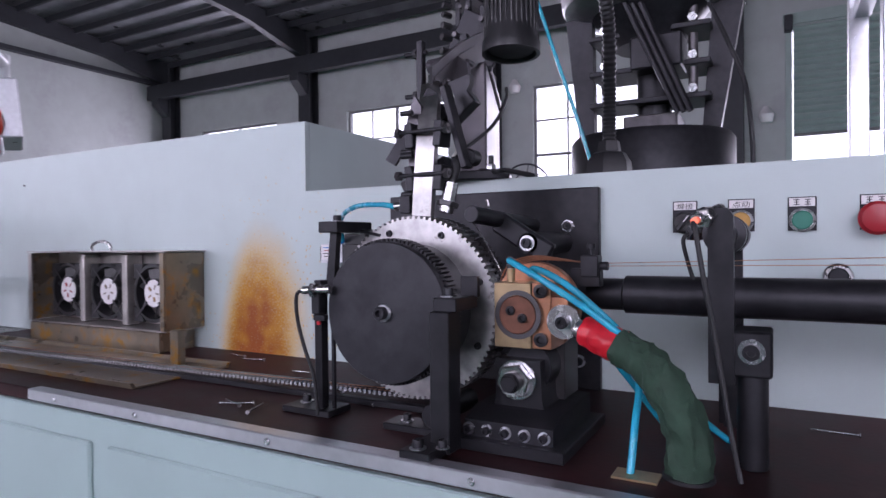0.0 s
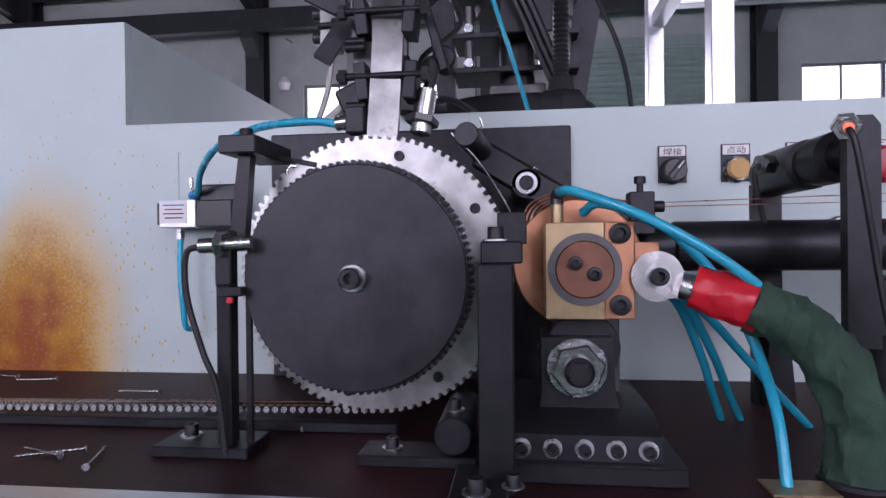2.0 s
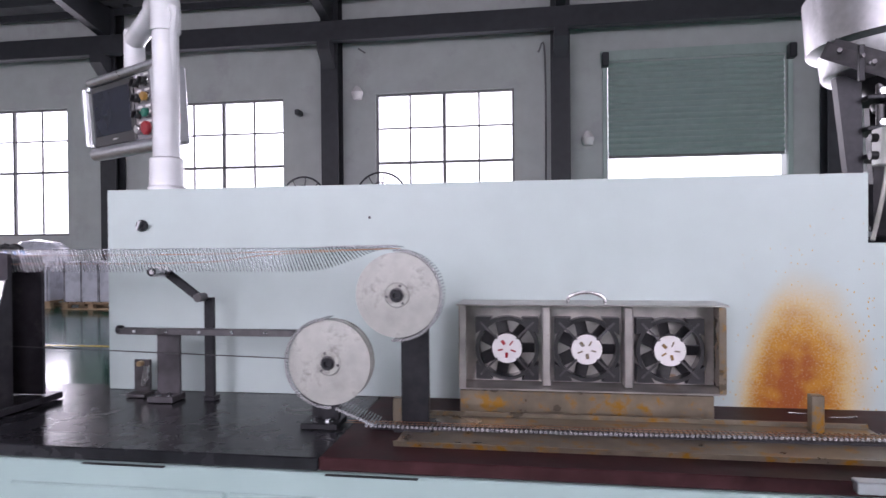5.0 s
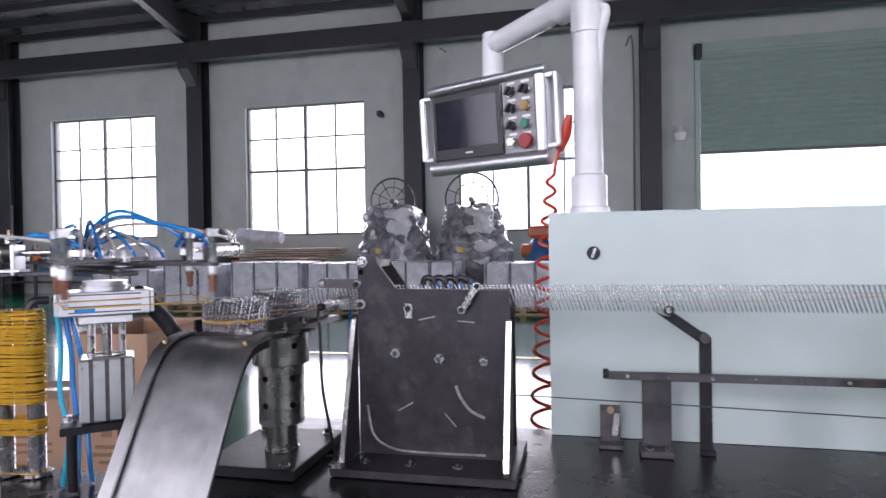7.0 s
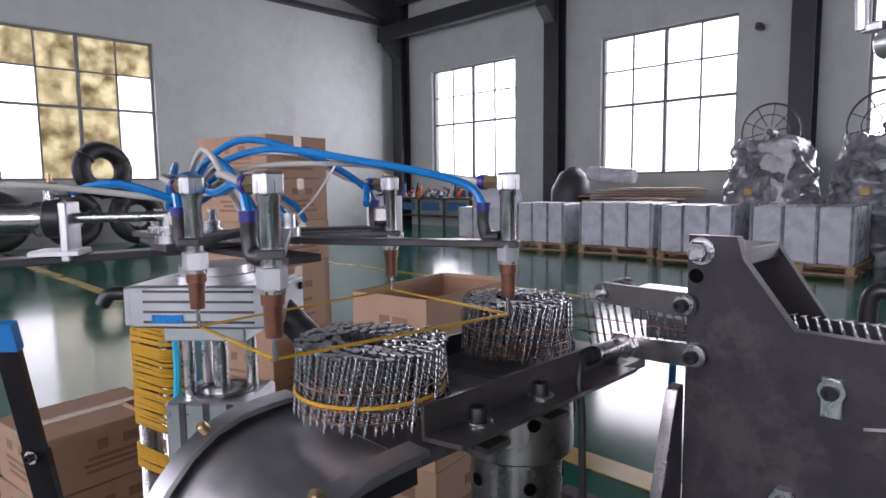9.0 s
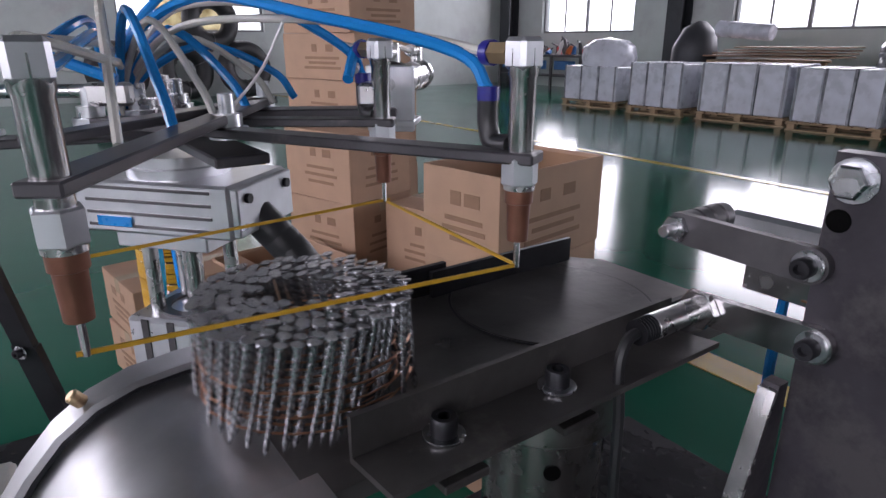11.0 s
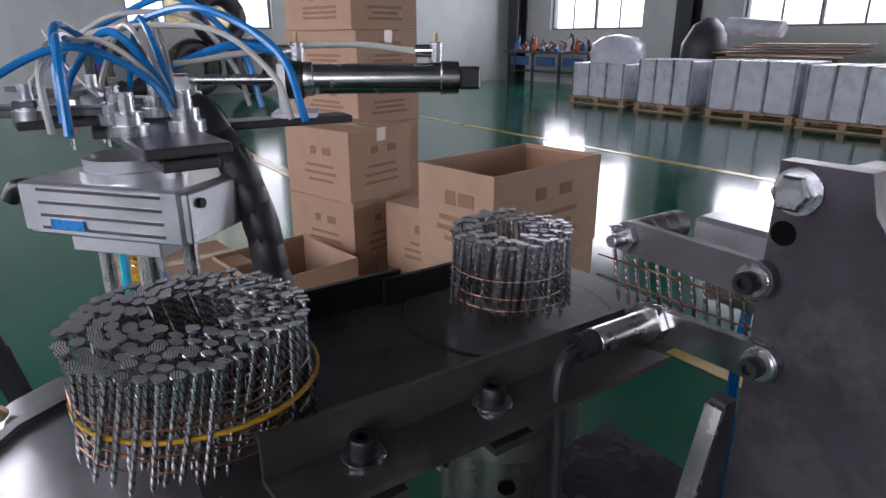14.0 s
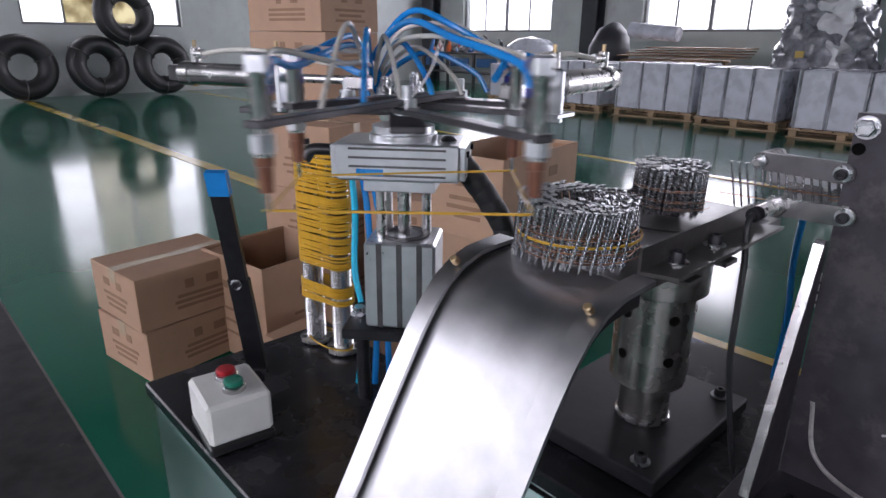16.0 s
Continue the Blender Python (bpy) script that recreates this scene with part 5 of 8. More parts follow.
for z in (1.36, 1.44, 1.53):
    part("tier", S().box((BX0 + 0.005, BY0, z), (0.29, 0.14, 0.013), 0.002), BLACK, bs)
    for x in (BX0 - 0.10, BX0 + 0.11):
        part("spacer", S().rod((x, BY0 - 0.055, z), (x, BY0 - 0.055, z + 0.07), 0.011, 14, 0.001), GREY, bs)
        part("nut", S().rod((x, BY0 - 0.075, z + 0.016), (x, BY0 - 0.067, z + 0.016), 0.011, 6), ZINC, bs)
part("solenoid", S().box((BX0 + 0.03, BY0 - 0.05, 1.47), (0.12, 0.10, 0.08), 0.004), BLACK, bs)
part("bowl_neck", S().lathe((BX0, BY0, 1.505), (BX0, BY0, 1.595), [(0, 0.085), (0.5, 0.10), (0.8, 0.135), (1, 0.15)], 36), BLACK, bs)
part("bowl", S().lathe((BX0, BY0, 1.585), (BX0, BY0, 1.85), [(0, 0.12), (0.02, 0.165), (0.06, 0.185), (0.09, 0.215), (0.12, 0.220), (0.36, 0.228), (0.40, 0.26), (1, 0.27)], 48), STAINLESS, bs, "polished steel vibratory bowl")
for k in range(30):
    w = radians(-70 + 5.5 * k)
    part("loose_nail", S().rod((BX0 + 0.26 * math.cos(w), BY0 + 0.26 * math.sin(w), 1.665 + 0.012 * (k % 3)), (BX0 + 0.305 * math.cos(w + 0.1), BY0 + 0.305 * math.sin(w + 0.1), 1.65 + 0.016 * (k % 4)), 0.0018, 6), NAIL, bs)
part("thin_cable", S().tube([(BX0 + 0.15, BY0 - 0.1, 1.56), (BX0 + 0.19, BY0 - 0.14, 1.46), (BX0 + 0.225, BY0 - 0.16, 1.36), (BX0 + 0.24, BY0 - 0.19, 1.25), (BX0 + 0.245, BY0 - 0.2, 1.116)], 0.005, 8), RUBBER, bs)

wl = thing("work_lamp", (2.095, 0.07, ZL), "black ribbed work lamp on a flexible conduit", "lamp")
part("foot", S().lathe((2.095, 0.07, ZL), (2.095, 0.07, 1.165), [(0, 0.036), (0.42, 0.034), (0.66, 0.026), (0.70, 0.019), (1, 0.016)], 6, 0.5), PLASTIC, wl)
pts = [Vector((2.095, 0.07, 1.16)), Vector((2.096, 0.07, 1.25)), Vector((2.098, 0.05, 1.36)), Vector((2.085, -0.01, 1.44)), Vector((2.058, -0.09, 1.46)), Vector((2.032, -0.13, 1.43)), Vector((2.0245, -0.141, 1.38))]
part("conduit", S().tube(pts, 0.0105, 12, 84, lambda u: 0.0098 + 0.0010 * math.sin(u * 530)), PLASTIC, wl)
part("shade", S().lathe((2.0245, -0.143, 1.385), (2.025, -0.150, 1.252), [(0, 0.010), (0.12, 0.024), (0.3, 0.030), (0.85, 0.0345), (0.9, 0.037), (1, 0.037), (1, 0.0325), (0.86, 0.030)], 40), PLASTIC, wl)
for k in range(32):
    w = 2 * math.pi * k / 32
    part("rib", S().box((2.0247 + 0.0328 * math.cos(w), -0.147 + 0.0328 * math.sin(w), 1.310), (0.0045, 0.0024, 0.080), 0.0005, rot_z(math.degrees(w))), PLASTIC, wl)
part("lens", S().rod((2.025, -0.149, 1.262), (2.025, -0.1495, 1.258), 0.029, 28), GREY, wl)
t = thing("thin_air_tube", (2.06, 0.12, ZL), "thin blue air tube running up from the cabinet", "tube")
part("tube", S().tube([(2.062, 0.12, ZL), (2.03, 0.115, 1.22), (1.985, 0.11, 1.36), (1.95, 0.11, 1.48), (1.935, 0.12, 1.60)], 0.0032, 8), CYAN, t)

# ---- solenoid valve and sensor post on the other side of the wheel ----
v = thing("solenoid_valve", (1.655, -0.03, 0.98), "white and black solenoid valve with blue air tubes", "valve")
part("body", S().box((1.641, -0.022, 0.996), (0.046, 0.036, 0.033), 0.001), ALU, v)
part("label", S().box((1.636, -0.0405, 0.998), (0.034, 0.0008, 0.026)), LABEL, v)
for k in range(4):
    part("print_bar", S().box((1.637, -0.0412, 1.006 - 0.005 * k), (0.026 - 0.004 * (k % 2), 0.0005, 0.0014)), (TUBE if k == 0 else RED_BTN) if k < 2 else INK, v)
part("end_cap", S().box((1.616, -0.022, 0.996), (0.005, 0.030, 0.026), 0.0006), PLASTIC, v)
part("coil_body", S().box((1.686, -0.022, 0.996), (0.044, 0.034, 0.031), 0.001), PLASTIC, v)
part("plug", S().box((1.690, -0.022, 1.020), (0.046, 0.032, 0.020), 0.002), PLASTIC, v)
part("knob", S().rod((1.655, -0.022, 1.013), (1.655, -0.022, 1.028), 0.0055, 14, 0.0006), BRASS, v)
part("knob_screw", S().rod((1.649, -0.022, 1.028), (1.649, -0.022, 1.040), 0.003, 10), ZINC, v)
part("fitting", S().rod((1.657, -0.034, 1.017), (1.665, -0.040, 1.019), 0.0055, 14, 0.0006), TUBE, v)
part("lower_fitting", S().rod((1.637, -0.026, 0.979), (1.637, -0.026, 0.966), 0.0052, 6), ZINC, v)
part("long_tube", S().tube([(1.663, -0.039, 1.0185), (1.672, -0.048, 1.022), (1.690, -0.075, 1.040), (1.735, -0.125, 1.058), (1.80, -0.175, 1.066), (1.86, -0.205, 1.064), (1.888, -0.210, 1.060)], 0.0036, 10), CYAN, v)
part("short_tube", S().tube([(1.637, -0.026, 0.968), (1.637, -0.028, 0.93), (1.641, -0.030, 0.89), (1.642, -0.026, 0.862), (1.639, -0.008, 0.855)], 0.0036, 10), CYAN, v)

sp = thing("sensor_post", (1.82, -0.29, BT), "black bracket post with a proximity sensor and cables", "post")
part("foot", S().box((1.805, -0.275, BT + 0.004), (0.075, 0.045, 0.008), 0.001), BLACK, sp)
part("upright", S().box((1.823, -0.285, 0.888), (0.011, 0.014, 0.16), 0.001), BLACK, sp)
part("upper_plate", S().prism([(1.816, 0.955), (1.829, 0.955), (1.835, 1.028), (1.825, 1.028)], -0.268, -0.258, "y"), BLACK, sp)
part("top_arm", S().box((1.828, -0.240, 1.034), (0.030, 0.075, 0.014), 0.001), BLACK, sp)
part("blade", S().box((1.845, -0.215, 1.029), (0.060, 0.03, 0.004), 0.0005, Matrix.Rotation(radians(12), 3, 'Y')), BLACK, sp)
socket_screw((1.826, -0.255, 1.041), (0, 0, 1), 0.0055, 0.007, sp)
part("sensor_nut", S().rod((1.826, -0.305, 0.957), (1.832, -0.305, 0.957), 0.0095, 6, 0.0006), STEEL, sp)
part("sensor", S().rod((1.812, -0.305, 0.956), (1.850, -0.300, 0.958), 0.0055, 16, 0.0005), STEEL, sp)
part("sensor_clamp", S().box((1.829, -0.298, 0.945), (0.012, 0.012, 0.035), 0.001), BLACK, sp)
part("sensor_cable", S().tube([(1.812, -0.305, 0.956), (1.803, -0.307, 0.950), (1.802, -0.305, 0.92), (1.812, -0.302, 0.88), (1.822, -0.299, 0.85), (1.826, -0.297, 0.803)], 0.0024, 8), RUBBER, sp)
part("small_clamp", S().box((1.833, -0.298, 0.923), (0.018, 0.008, 0.007), 0.0006), BLACK, sp)
part("red_lamp", S().box((1.834, -0.303, 0.917), (0.004, 0.003, 0.004)), RED, sp)
part("rear_strap", S().box((1.838, -0.280, 0.875), (0.004, 0.004, 0.15)), BLACK, sp)
socket_screw((1.785, -0.270, BT + 0.008), (0, 0, 1), 0.0055, 0.008, sp)
t = thing("bearing_foot", (1.97, -0.28, BT), "black foot clamp bolted on the bench", "clamp")
part("plate", S().box((1.968, -0.285, BT + 0.004), (0.085, 0.035, 0.008), 0.001), BLACK, t)
part("barrel", S().rod((1.995, -0.31, 0.825), (1.995, -0.22, 0.825), 0.013, 20, 0.001), BLACK, t)
socket_screw((1.948, -0.285, BT + 0.008), (0, 0, 1), 0.005, 0.007, t)
socket_screw((1.995, -0.29, 0.838), (0, 0, 1), 0.0045, 0.007, t)

# ---- nails ----


def nail_shape(length=0.047, r=0.00116, head=0.00275, sides=12):
    """A nail, head up at z 0, with a round shank and a point."""
    s = S()
    s.lathe((0, 0, -0.0011), (0, 0, 0), [(0, 0.9 * head), (0.3, head), (1, head)], 12)
    s.lathe((0, 0, -0.0010), (0, 0, -length), [(0, r), (0.93, r), (1, 0.12 * r)], sides)
    return s


NAIL_MESH = mesh_of("nail", nail_shape(), NAIL)
NAIL_LOW = mesh_of("nail", nail_shape(sides=8), NAIL)
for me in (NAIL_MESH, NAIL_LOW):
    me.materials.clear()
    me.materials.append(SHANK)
    me.materials.append(HEAD)
    for q in me.polygons:
        if q.center.z > -0.0002:
            q.material_index = 1
    me.set_sharp_from_angle(angle=radians(30))


def put_nail(parent, m, mesh=None):
    ob = new("nail", mesh or NAIL_MESH)
    ob.parent = parent
    ob.matrix_basis = m
    return ob


rng = random.Random(5)
for x, y, a in ((1.705, -0.31, 70), (1.712, -0.292, 118), (1.90, -0.222, 85), (1.86, -0.228, 60), (1.66, -0.11, 92), (1.44, -0.05, 80), (1.50, -0.06, 100), (1.78, -0.19, 65), (1.74, -0.33, 20), (2.40, -0.10, 85), (1.63, -0.2, 95)):
    t = thing("loose_nail", (x, y, BT + 0.003), "single loose steel nail lying on the bench top", "nail", "loose nails")
    put_nail(t, pose(0, 0, 0, 90, 0, a))

# strip of nails welded to wires, running along the bench from the wheel
strip = thing("nail_strip", (1.35, -0.23, BT), "row of nails joined by wire running along the bench", "nail strip")
n = 0
x = 1.91
while x > 0.66:
    y = -0.205 - 0.045 * min(1, (1.91 - x) / 0.9)
    put_nail(strip, pose(x - 1.35, y + 0.23 - 0.012, 0.0165, 85, 0, 0 + rng.uniform(-2, 2)), NAIL_LOW)
    x -= 0.0077
    n += 1
for dy in (0.010, 0.022):
    part("wire", S().tube([(1.93, -0.205 + dy, BT + 0.0155), (1.40, -0.235 + dy, BT + 0.0145), (0.62, -0.25 + dy, BT + 0.0145)], 0.0006, 6), COPPER, strip)
part("guide_bar", S().box((1.30, -0.222, BT + 0.0045), (1.28, 0.012, 0.008), 0.0008), BLACK, strip, "black guide bar under the nails")

# ---- guide rollers, bar and lever before the cabinet ----


def nylon_wheel(name, x, y, z, r, label):
    t = thing(name, (x, y, z), label, "roller", "nylon rollers")
    part("rim", S().lathe((x, y + 0.014, z), (x, y - 0.014, z), [(0, 0.9 * r), (0.02, r), (0.40, r), (0.42, 0.965 * r), (0.58, 0.965 * r), (0.60, r), (0.98, r), (1, 0.97 * r), (1, 0.38 * r)], 64), NYLON, t)
    part("hub", S().rod((x, y - 0.010, z), (x, y - 0.018, z), 0.30 * r, 36, 0.002), NYLON, t)
    part("bore_ring", S().ring((x, y - 0.018, z), (x, y - 0.0195, z), 0.17 * r, 0.11 * r, 24), GREY, t)
    part("axle_screw", S().lathe((x, y - 0.016, z), (x, y - 0.026, z), [(0, 0.0095), (0.9, 0.0095), (1, 0.0085), (1, 0.005), (0.4, 0.004)], 18), BLACK, t)
    for k, q in enumerate((0.50, 0.68, 0.84)):
        part("wear_groove", S().ring((x, y - 0.0138, z), (x, y - 0.0143, z), q * r, (q - 0.012) * r, 48), NYLON, t)
    for k in range(3):
        w = 2.09 * k + 0.5
        part("lock_screw", S().rod((x + 0.24 * r * math.cos(w), y - 0.018, z + 0.24 * r * math.sin(w)), (x + 0.24 * r * math.cos(w), y - 0.0192, z + 0.24 * r * math.sin(w)), 0.0022, 10), GREY, t)
    return t


W1, W2 = (0.723, -0.276, 1.035), (0.609, -0.276, 0.925)
wheel_a = nylon_wheel("guide_roller", *W1, 0.068, "large worn white nylon roller guiding the nail strip")
wheel_b = nylon_wheel("guide_roller", *W2, 0.069, "large worn white nylon roller near the bench top")
t = thing("roller_bracket", (0.67, -0.2, BT), "black steel stand holding the two nylon rollers", "bracket")
part("upright", S().box((0.735, -0.205, 0.912), (0.048, 0.012, 0.215), 0.001), BLACK, t)
part("upright", S().box((0.575, -0.205, 0.875), (0.05, 0.012, 0.14), 0.001), BLACK, t)
for x, z in ((W1[0], W1[2]), (W2[0], W2[2])):
    part("axle", S().rod((x, -0.205, z), (x, -0.262, z), 0.010, 16), BLACK, t)
part("foot", S().box((0.572, -0.21, BT + 0.005), (0.065, 0.06, 0.010), 0.001), BLACK, t)
part("foot", S().box((0.735, -0.21, BT + 0.005), (0.065, 0.06, 0.010), 0.001), BLACK, t)
socket_screw((0.560, -0.225, BT + 0.010), (0, 0, 1), 0.005, 0.006, t)
hex_bolt((0.585, -0.225, BT + 0.010), (0, 0, 1), 0.006, 0.006, t)

t = thing("guide_bar", (0.32, -0.1, BT), "dark steel guide bar on a plate bracket", "guide bar")
part("bar", S().box((0.335, -0.105, 0.9445), (0.465, 0.014, 0.013), 0.001), GREY, t)
for i in range(7):
    part("screw", S().rod((0.14 + 0.07 * i, -0.112, 0.945), (0.14 + 0.07 * i, -0.1145, 0.945), 0.003, 10), ZINC, t)
part("bar_end", S().rod((0.098, -0.105, 0.947), (0.108, -0.105, 0.947), 0.009, 14, 0.001), BLACK, t)
part("bracket", S().box((0.192, -0.075, 0.872), (0.050, 0.008, 0.135), 0.001), PLATE, t)
part("bracket_foot", S().box((0.190, -0.082, BT + 0.006), (0.055, 0.05, 0.012), 0.001), PLATE, t)
for x in (0.178, 0.205):
    socket_screw((x, -0.095, BT + 0.012), (0, 0, 1), 0.0045, 0.006, t)
t = thing("wire_clamp", (0.112, -0.05, BT), "small steel clamp block with a screw", "clamp")
part("plate", S().box((0.112, -0.045, 0.838), (0.036, 0.008, 0.075), 0.001), GREY, t)
part("foot", S().box((0.112, -0.055, BT + 0.004), (0.042, 0.035, 0.008), 0.001), GREY, t)
part("slider", S().box((0.122, -0.052, 0.842), (0.012, 0.008, 0.045), 0.001, Matrix.Rotation(radians(8), 3, 'Y')), STEEL, t)
part("screw", S().rod((0.112, -0.049, 0.868), (0.112, -0.060, 0.868), 0.006, 14, 0.0006), BRASS, t)
t = thing("tension_lever", (0.28, -0.07, BT), "black lever with a small steel roller at its end", "lever")
part("post", S().box((0.277, -0.065, 0.905), (0.020, 0.010, 0.21), 0.001), BLACK, t)
part("foot", S().box((0.280, -0.065, BT + 0.004), (0.024, 0.024, 0.008), 0.001), BLACK, t)
part("arm", S().box((0.232, -0.088, 1.037), (0.095, 0.007, 0.018), 0.002, Matrix.Rotation(radians(36), 3, 'Y')), BLACK, t)
part("joint", S().rod((0.271, -0.075, 1.012), (0.271, -0.102, 1.012), 0.009, 20, 0.001), GREY, t)
part("roller", S().lathe((0.196, -0.09, 1.065), (0.205, -0.150, 1.066), [(0, 0.010), (0.1, 0.0105), (0.9, 0.0105), (1, 0.009)], 22), STEEL, t)
part("roller_end", S().ring((0.205, -0.150, 1.066), (0.2053, -0.152, 1.066), 0.0085, 0.005, 18), BLACK, t)
t = thing("pull_wire", (0.2, -0.15, 0.918), "thin steel wire running along the cabinet", "wire")
part("wire", S().tube([(-0.06, -0.20, 0.926), (0.30, -0.20, 0.918), (0.56, -0.22, 0.916)], 0.0012, 6, 4), GREY, t)

# strip of nails from the upper roller to the guide plate
strip2 = thing("nail_strip", (0.35, -0.25, 1.08), "row of slanted nails joined by wire, running towards the guide plate", "nail strip")
x = 0.715
k = 0
while x > -0.34:
    u = min(1.0, max(0.0, (0.715 - x) / 0.26))
    u = u * u * (3 - 2 * u)
    tilt = 88 - 88 * u
    y = -0.262 + 0.085 * u
    put_nail(strip2, pose(x - 0.35, y + 0.25, 0.033 - 0.002 * u, tilt, 0, 0) @ pose(0, 0, 0, 0, -14 * u - 4, 0), NAIL_LOW)
    x -= 0.0068
    k += 1
for dz in (-0.010, -0.026):
    part("wire", S().tube([(0.72, -0.250, 1.109), (0.50, -0.262 - dz * 0.2, 1.108 + 0.3 * dz), (0.28, -0.180, 1.110 + dz), (-0.34, -0.177, 1.110 + dz)], 0.0006, 6), COPPER, strip2)
for cx, _, cz, a0, a1 in ((*W1, 92, -95), (*W2, 95, 272)):
    n = 44
    for i in range(n):
        w = radians(a0 + (a1 - a0) * i / (n - 1))
        put_nail(strip2, pose(cx + 0.0715 * math.cos(w) - 0.35, -0.295 + 0.25, cz + 0.0715 * math.sin(w) - 1.08, 90, 0, 0), NAIL_LOW)
x = 0.605
for i in range(14):
    put_nail(strip2, pose(0.62 + 0.0046 * i - 0.35, -0.285 + 0.25 + 0.001 * i, 0.8485 - 1.08 - 0.0022 * i, 93, 0, 0), NAIL_LOW)

# ---- guide plate ----
gp = thing("guide_plate", (-0.19, -0.2, BT), "welded dark steel guide plate with gussets and bolts", "guide plate")
part("plate", S().prism([(-0.325, 0.815), (-0.056, 0.815), (-0.056, 1.104), (-0.255, 1.106), (-0.288, 1.150), (-0.292, 1.165), (-0.325, 1.165)], -0.232, -0.222, "y"), GUIDE, gp, "scratched rolled steel plate")
part("rear_plate", S().prism([(-0.325, 0.815), (-0.056, 0.815), (-0.056, 1.10), (-0.255, 1.10), (-0.292, 1.155), (-0.325, 1.155)], -0.150, -0.142, "y"), GUIDE, gp)
part("top_spacer", S().box((-0.307, -0.186, 1.150), (0.034, 0.072, 0.012), 0.001), GUIDE, gp)
part("base_plate", S().box((-0.195, -0.215, BT + 0.0075), (0.31, 0.20, 0.013), 0.001), GUIDE, gp)
for x in (-0.330, -0.056):
    part("gusset", S().prism([(-0.232, 0.8145), (-0.232, 1.055), (-0.240, 1.055), (-0.306, 0.822), (-0.306, 0.8145)], x - 0.004, x + 0.004, "x"), GUIDE, gp)
    part("gusset_edge", S().prism([(-0.2405, 1.053), (-0.2435, 1.053), (-0.3095, 0.823), (-0.3065, 0.823)], x - 0.0042, x + 0.0042, "x"), STEEL, gp, "bright ground edge")
hex_bolt((-0.316, -0.232, 1.154), (0, -1, 0), 0.0078, 0.008, gp)
# black disc on the plate, painted shade of an uncut hole
part("bolt_hole_shade", S().lathe((-0.319, -0.2324, 1.136), (-0.319, -0.2328, 1.136), [(0, 0.0052), (1, 0.0050)], 18), BORE_SHADE, gp)
for x, z in ((-0.256, 0.994), (-0.178, 0.986), (-0.100, 0.984)):
    part("nut", S().rod((x, -0.232, z), (x, -0.239, z), 0.0085, 6, 0.0006), ZINC, gp)
    part("stud", S().rod((x, -0.239, z), (x, -0.243, z), 0.0042, 12, 0.0004), GREY, gp)
for x, z in ((-0.232, 1.072),):
    part("plate_washer", S().box((x, -0.2335, z - 0.004), (0.012, 0.002, 0.026), 0.0005), ZINC, gp)
    socket_screw((x, -0.2345, z), (0, -1, 0), 0.005, 0.005, gp)
part("handle", S().box((-0.121, -0.245, 1.092), (0.052, 0.005, 0.013), 0.002, Matrix.Rotation(radians(-58), 3, 'Y')), STEEL, gp)
for x, z in ((-0.135, 1.072), (-0.108, 1.112)):
    socket_screw((x, -0.248, z), (0, -1, 0), 0.0045, 0.005, gp)
SCUFF = mat("ground_scuff", (0.30, 0.285, 0.28), 0.5, 0.4, var=0.4, scale=120)
part("weld_seam", S().tube([(-0.31, -0.2325, 0.90), (-0.30, -0.2335, 0.85), (-0.27, -0.234, 0.828), (-0.22, -0.234, 0.822), (-0.10, -0.234, 0.823)], 0.0022, 6), SCUFF, gp)
for x in (-0.30, -0.22, -0.14):
    socket_screw((x, -0.275, BT + 0.014), (0, 0, 1), 0.0055, 0.007, gp)
for x, z, a in ((-0.24, 0.90, -30), (-0.16, 0.88, 48), (-0.13, 1.05, 5), (-0.20, 1.055, -12)):
    part("scratch", S().box((x, -0.2322, z), (0.03, 0.0006, 0.0018), 0, Matrix.Rotation(radians(a), 3, 'Y')), SCUFF, gp)
part("scuff", band([Vector((-0.150, -0.2322, 0.940)), Vector((-0.142, -0.2322, 0.920)), Vector((-0.125, -0.2322, 0.898)), Vector((-0.100, -0.2322, 0.886))], Vector((0.7, 0, 0.7)), 0.005, 0.0007), SCUFF, gp, "pale grinding scuff")
# swing arms towards the turntable
for nm, xa, za, xb, zb, lab in (("upper_arm", -0.325, 1.115, -0.391, 1.1165, ""), ("lower_arm", -0.317, 1.079, -0.373, 1.077, "bright ground steel link")):
    outline = []
    dx, dz = xb - xa, zb - za
    base_w = math.atan2(dz, dx)
    for k in range(9):
        w = base_w + math.pi / 2 + math.pi * k / 8
        outline.append((xa + 0.0085 * math.cos(w), za + 0.0085 * math.sin(w)))
    for k in range(9):
        w = base_w - math.pi / 2 + math.pi * k / 8
        outline.append((xb + 0.008 * math.cos(w), zb + 0.008 * math.sin(w)))
    part(nm, S().prism(outline[::-1], -0.2375, -0.2325, "y"), STEEL if lab else GREY, gp, lab)
    part("washer", S().rod((xa, -0.2376, za), (xa, -0.2392, za), 0.0072, 24, 0.0004), ZINC, gp)
    socket_screw((xa, -0.2392, za), (0, -1, 0), 0.0048, 0.007, gp, False)
part("arm_screw", S().rod((-0.391, -0.2376, 1.1165), (-0.391, -0.250, 1.1165), 0.0032, 12, 0.0005), STEEL, gp)
part("arm_nut", S().rod((-0.391, -0.2376, 1.1165), (-0.391, -0.2415, 1.1165), 0.0072, 6, 0.0005), ZINC, gp)
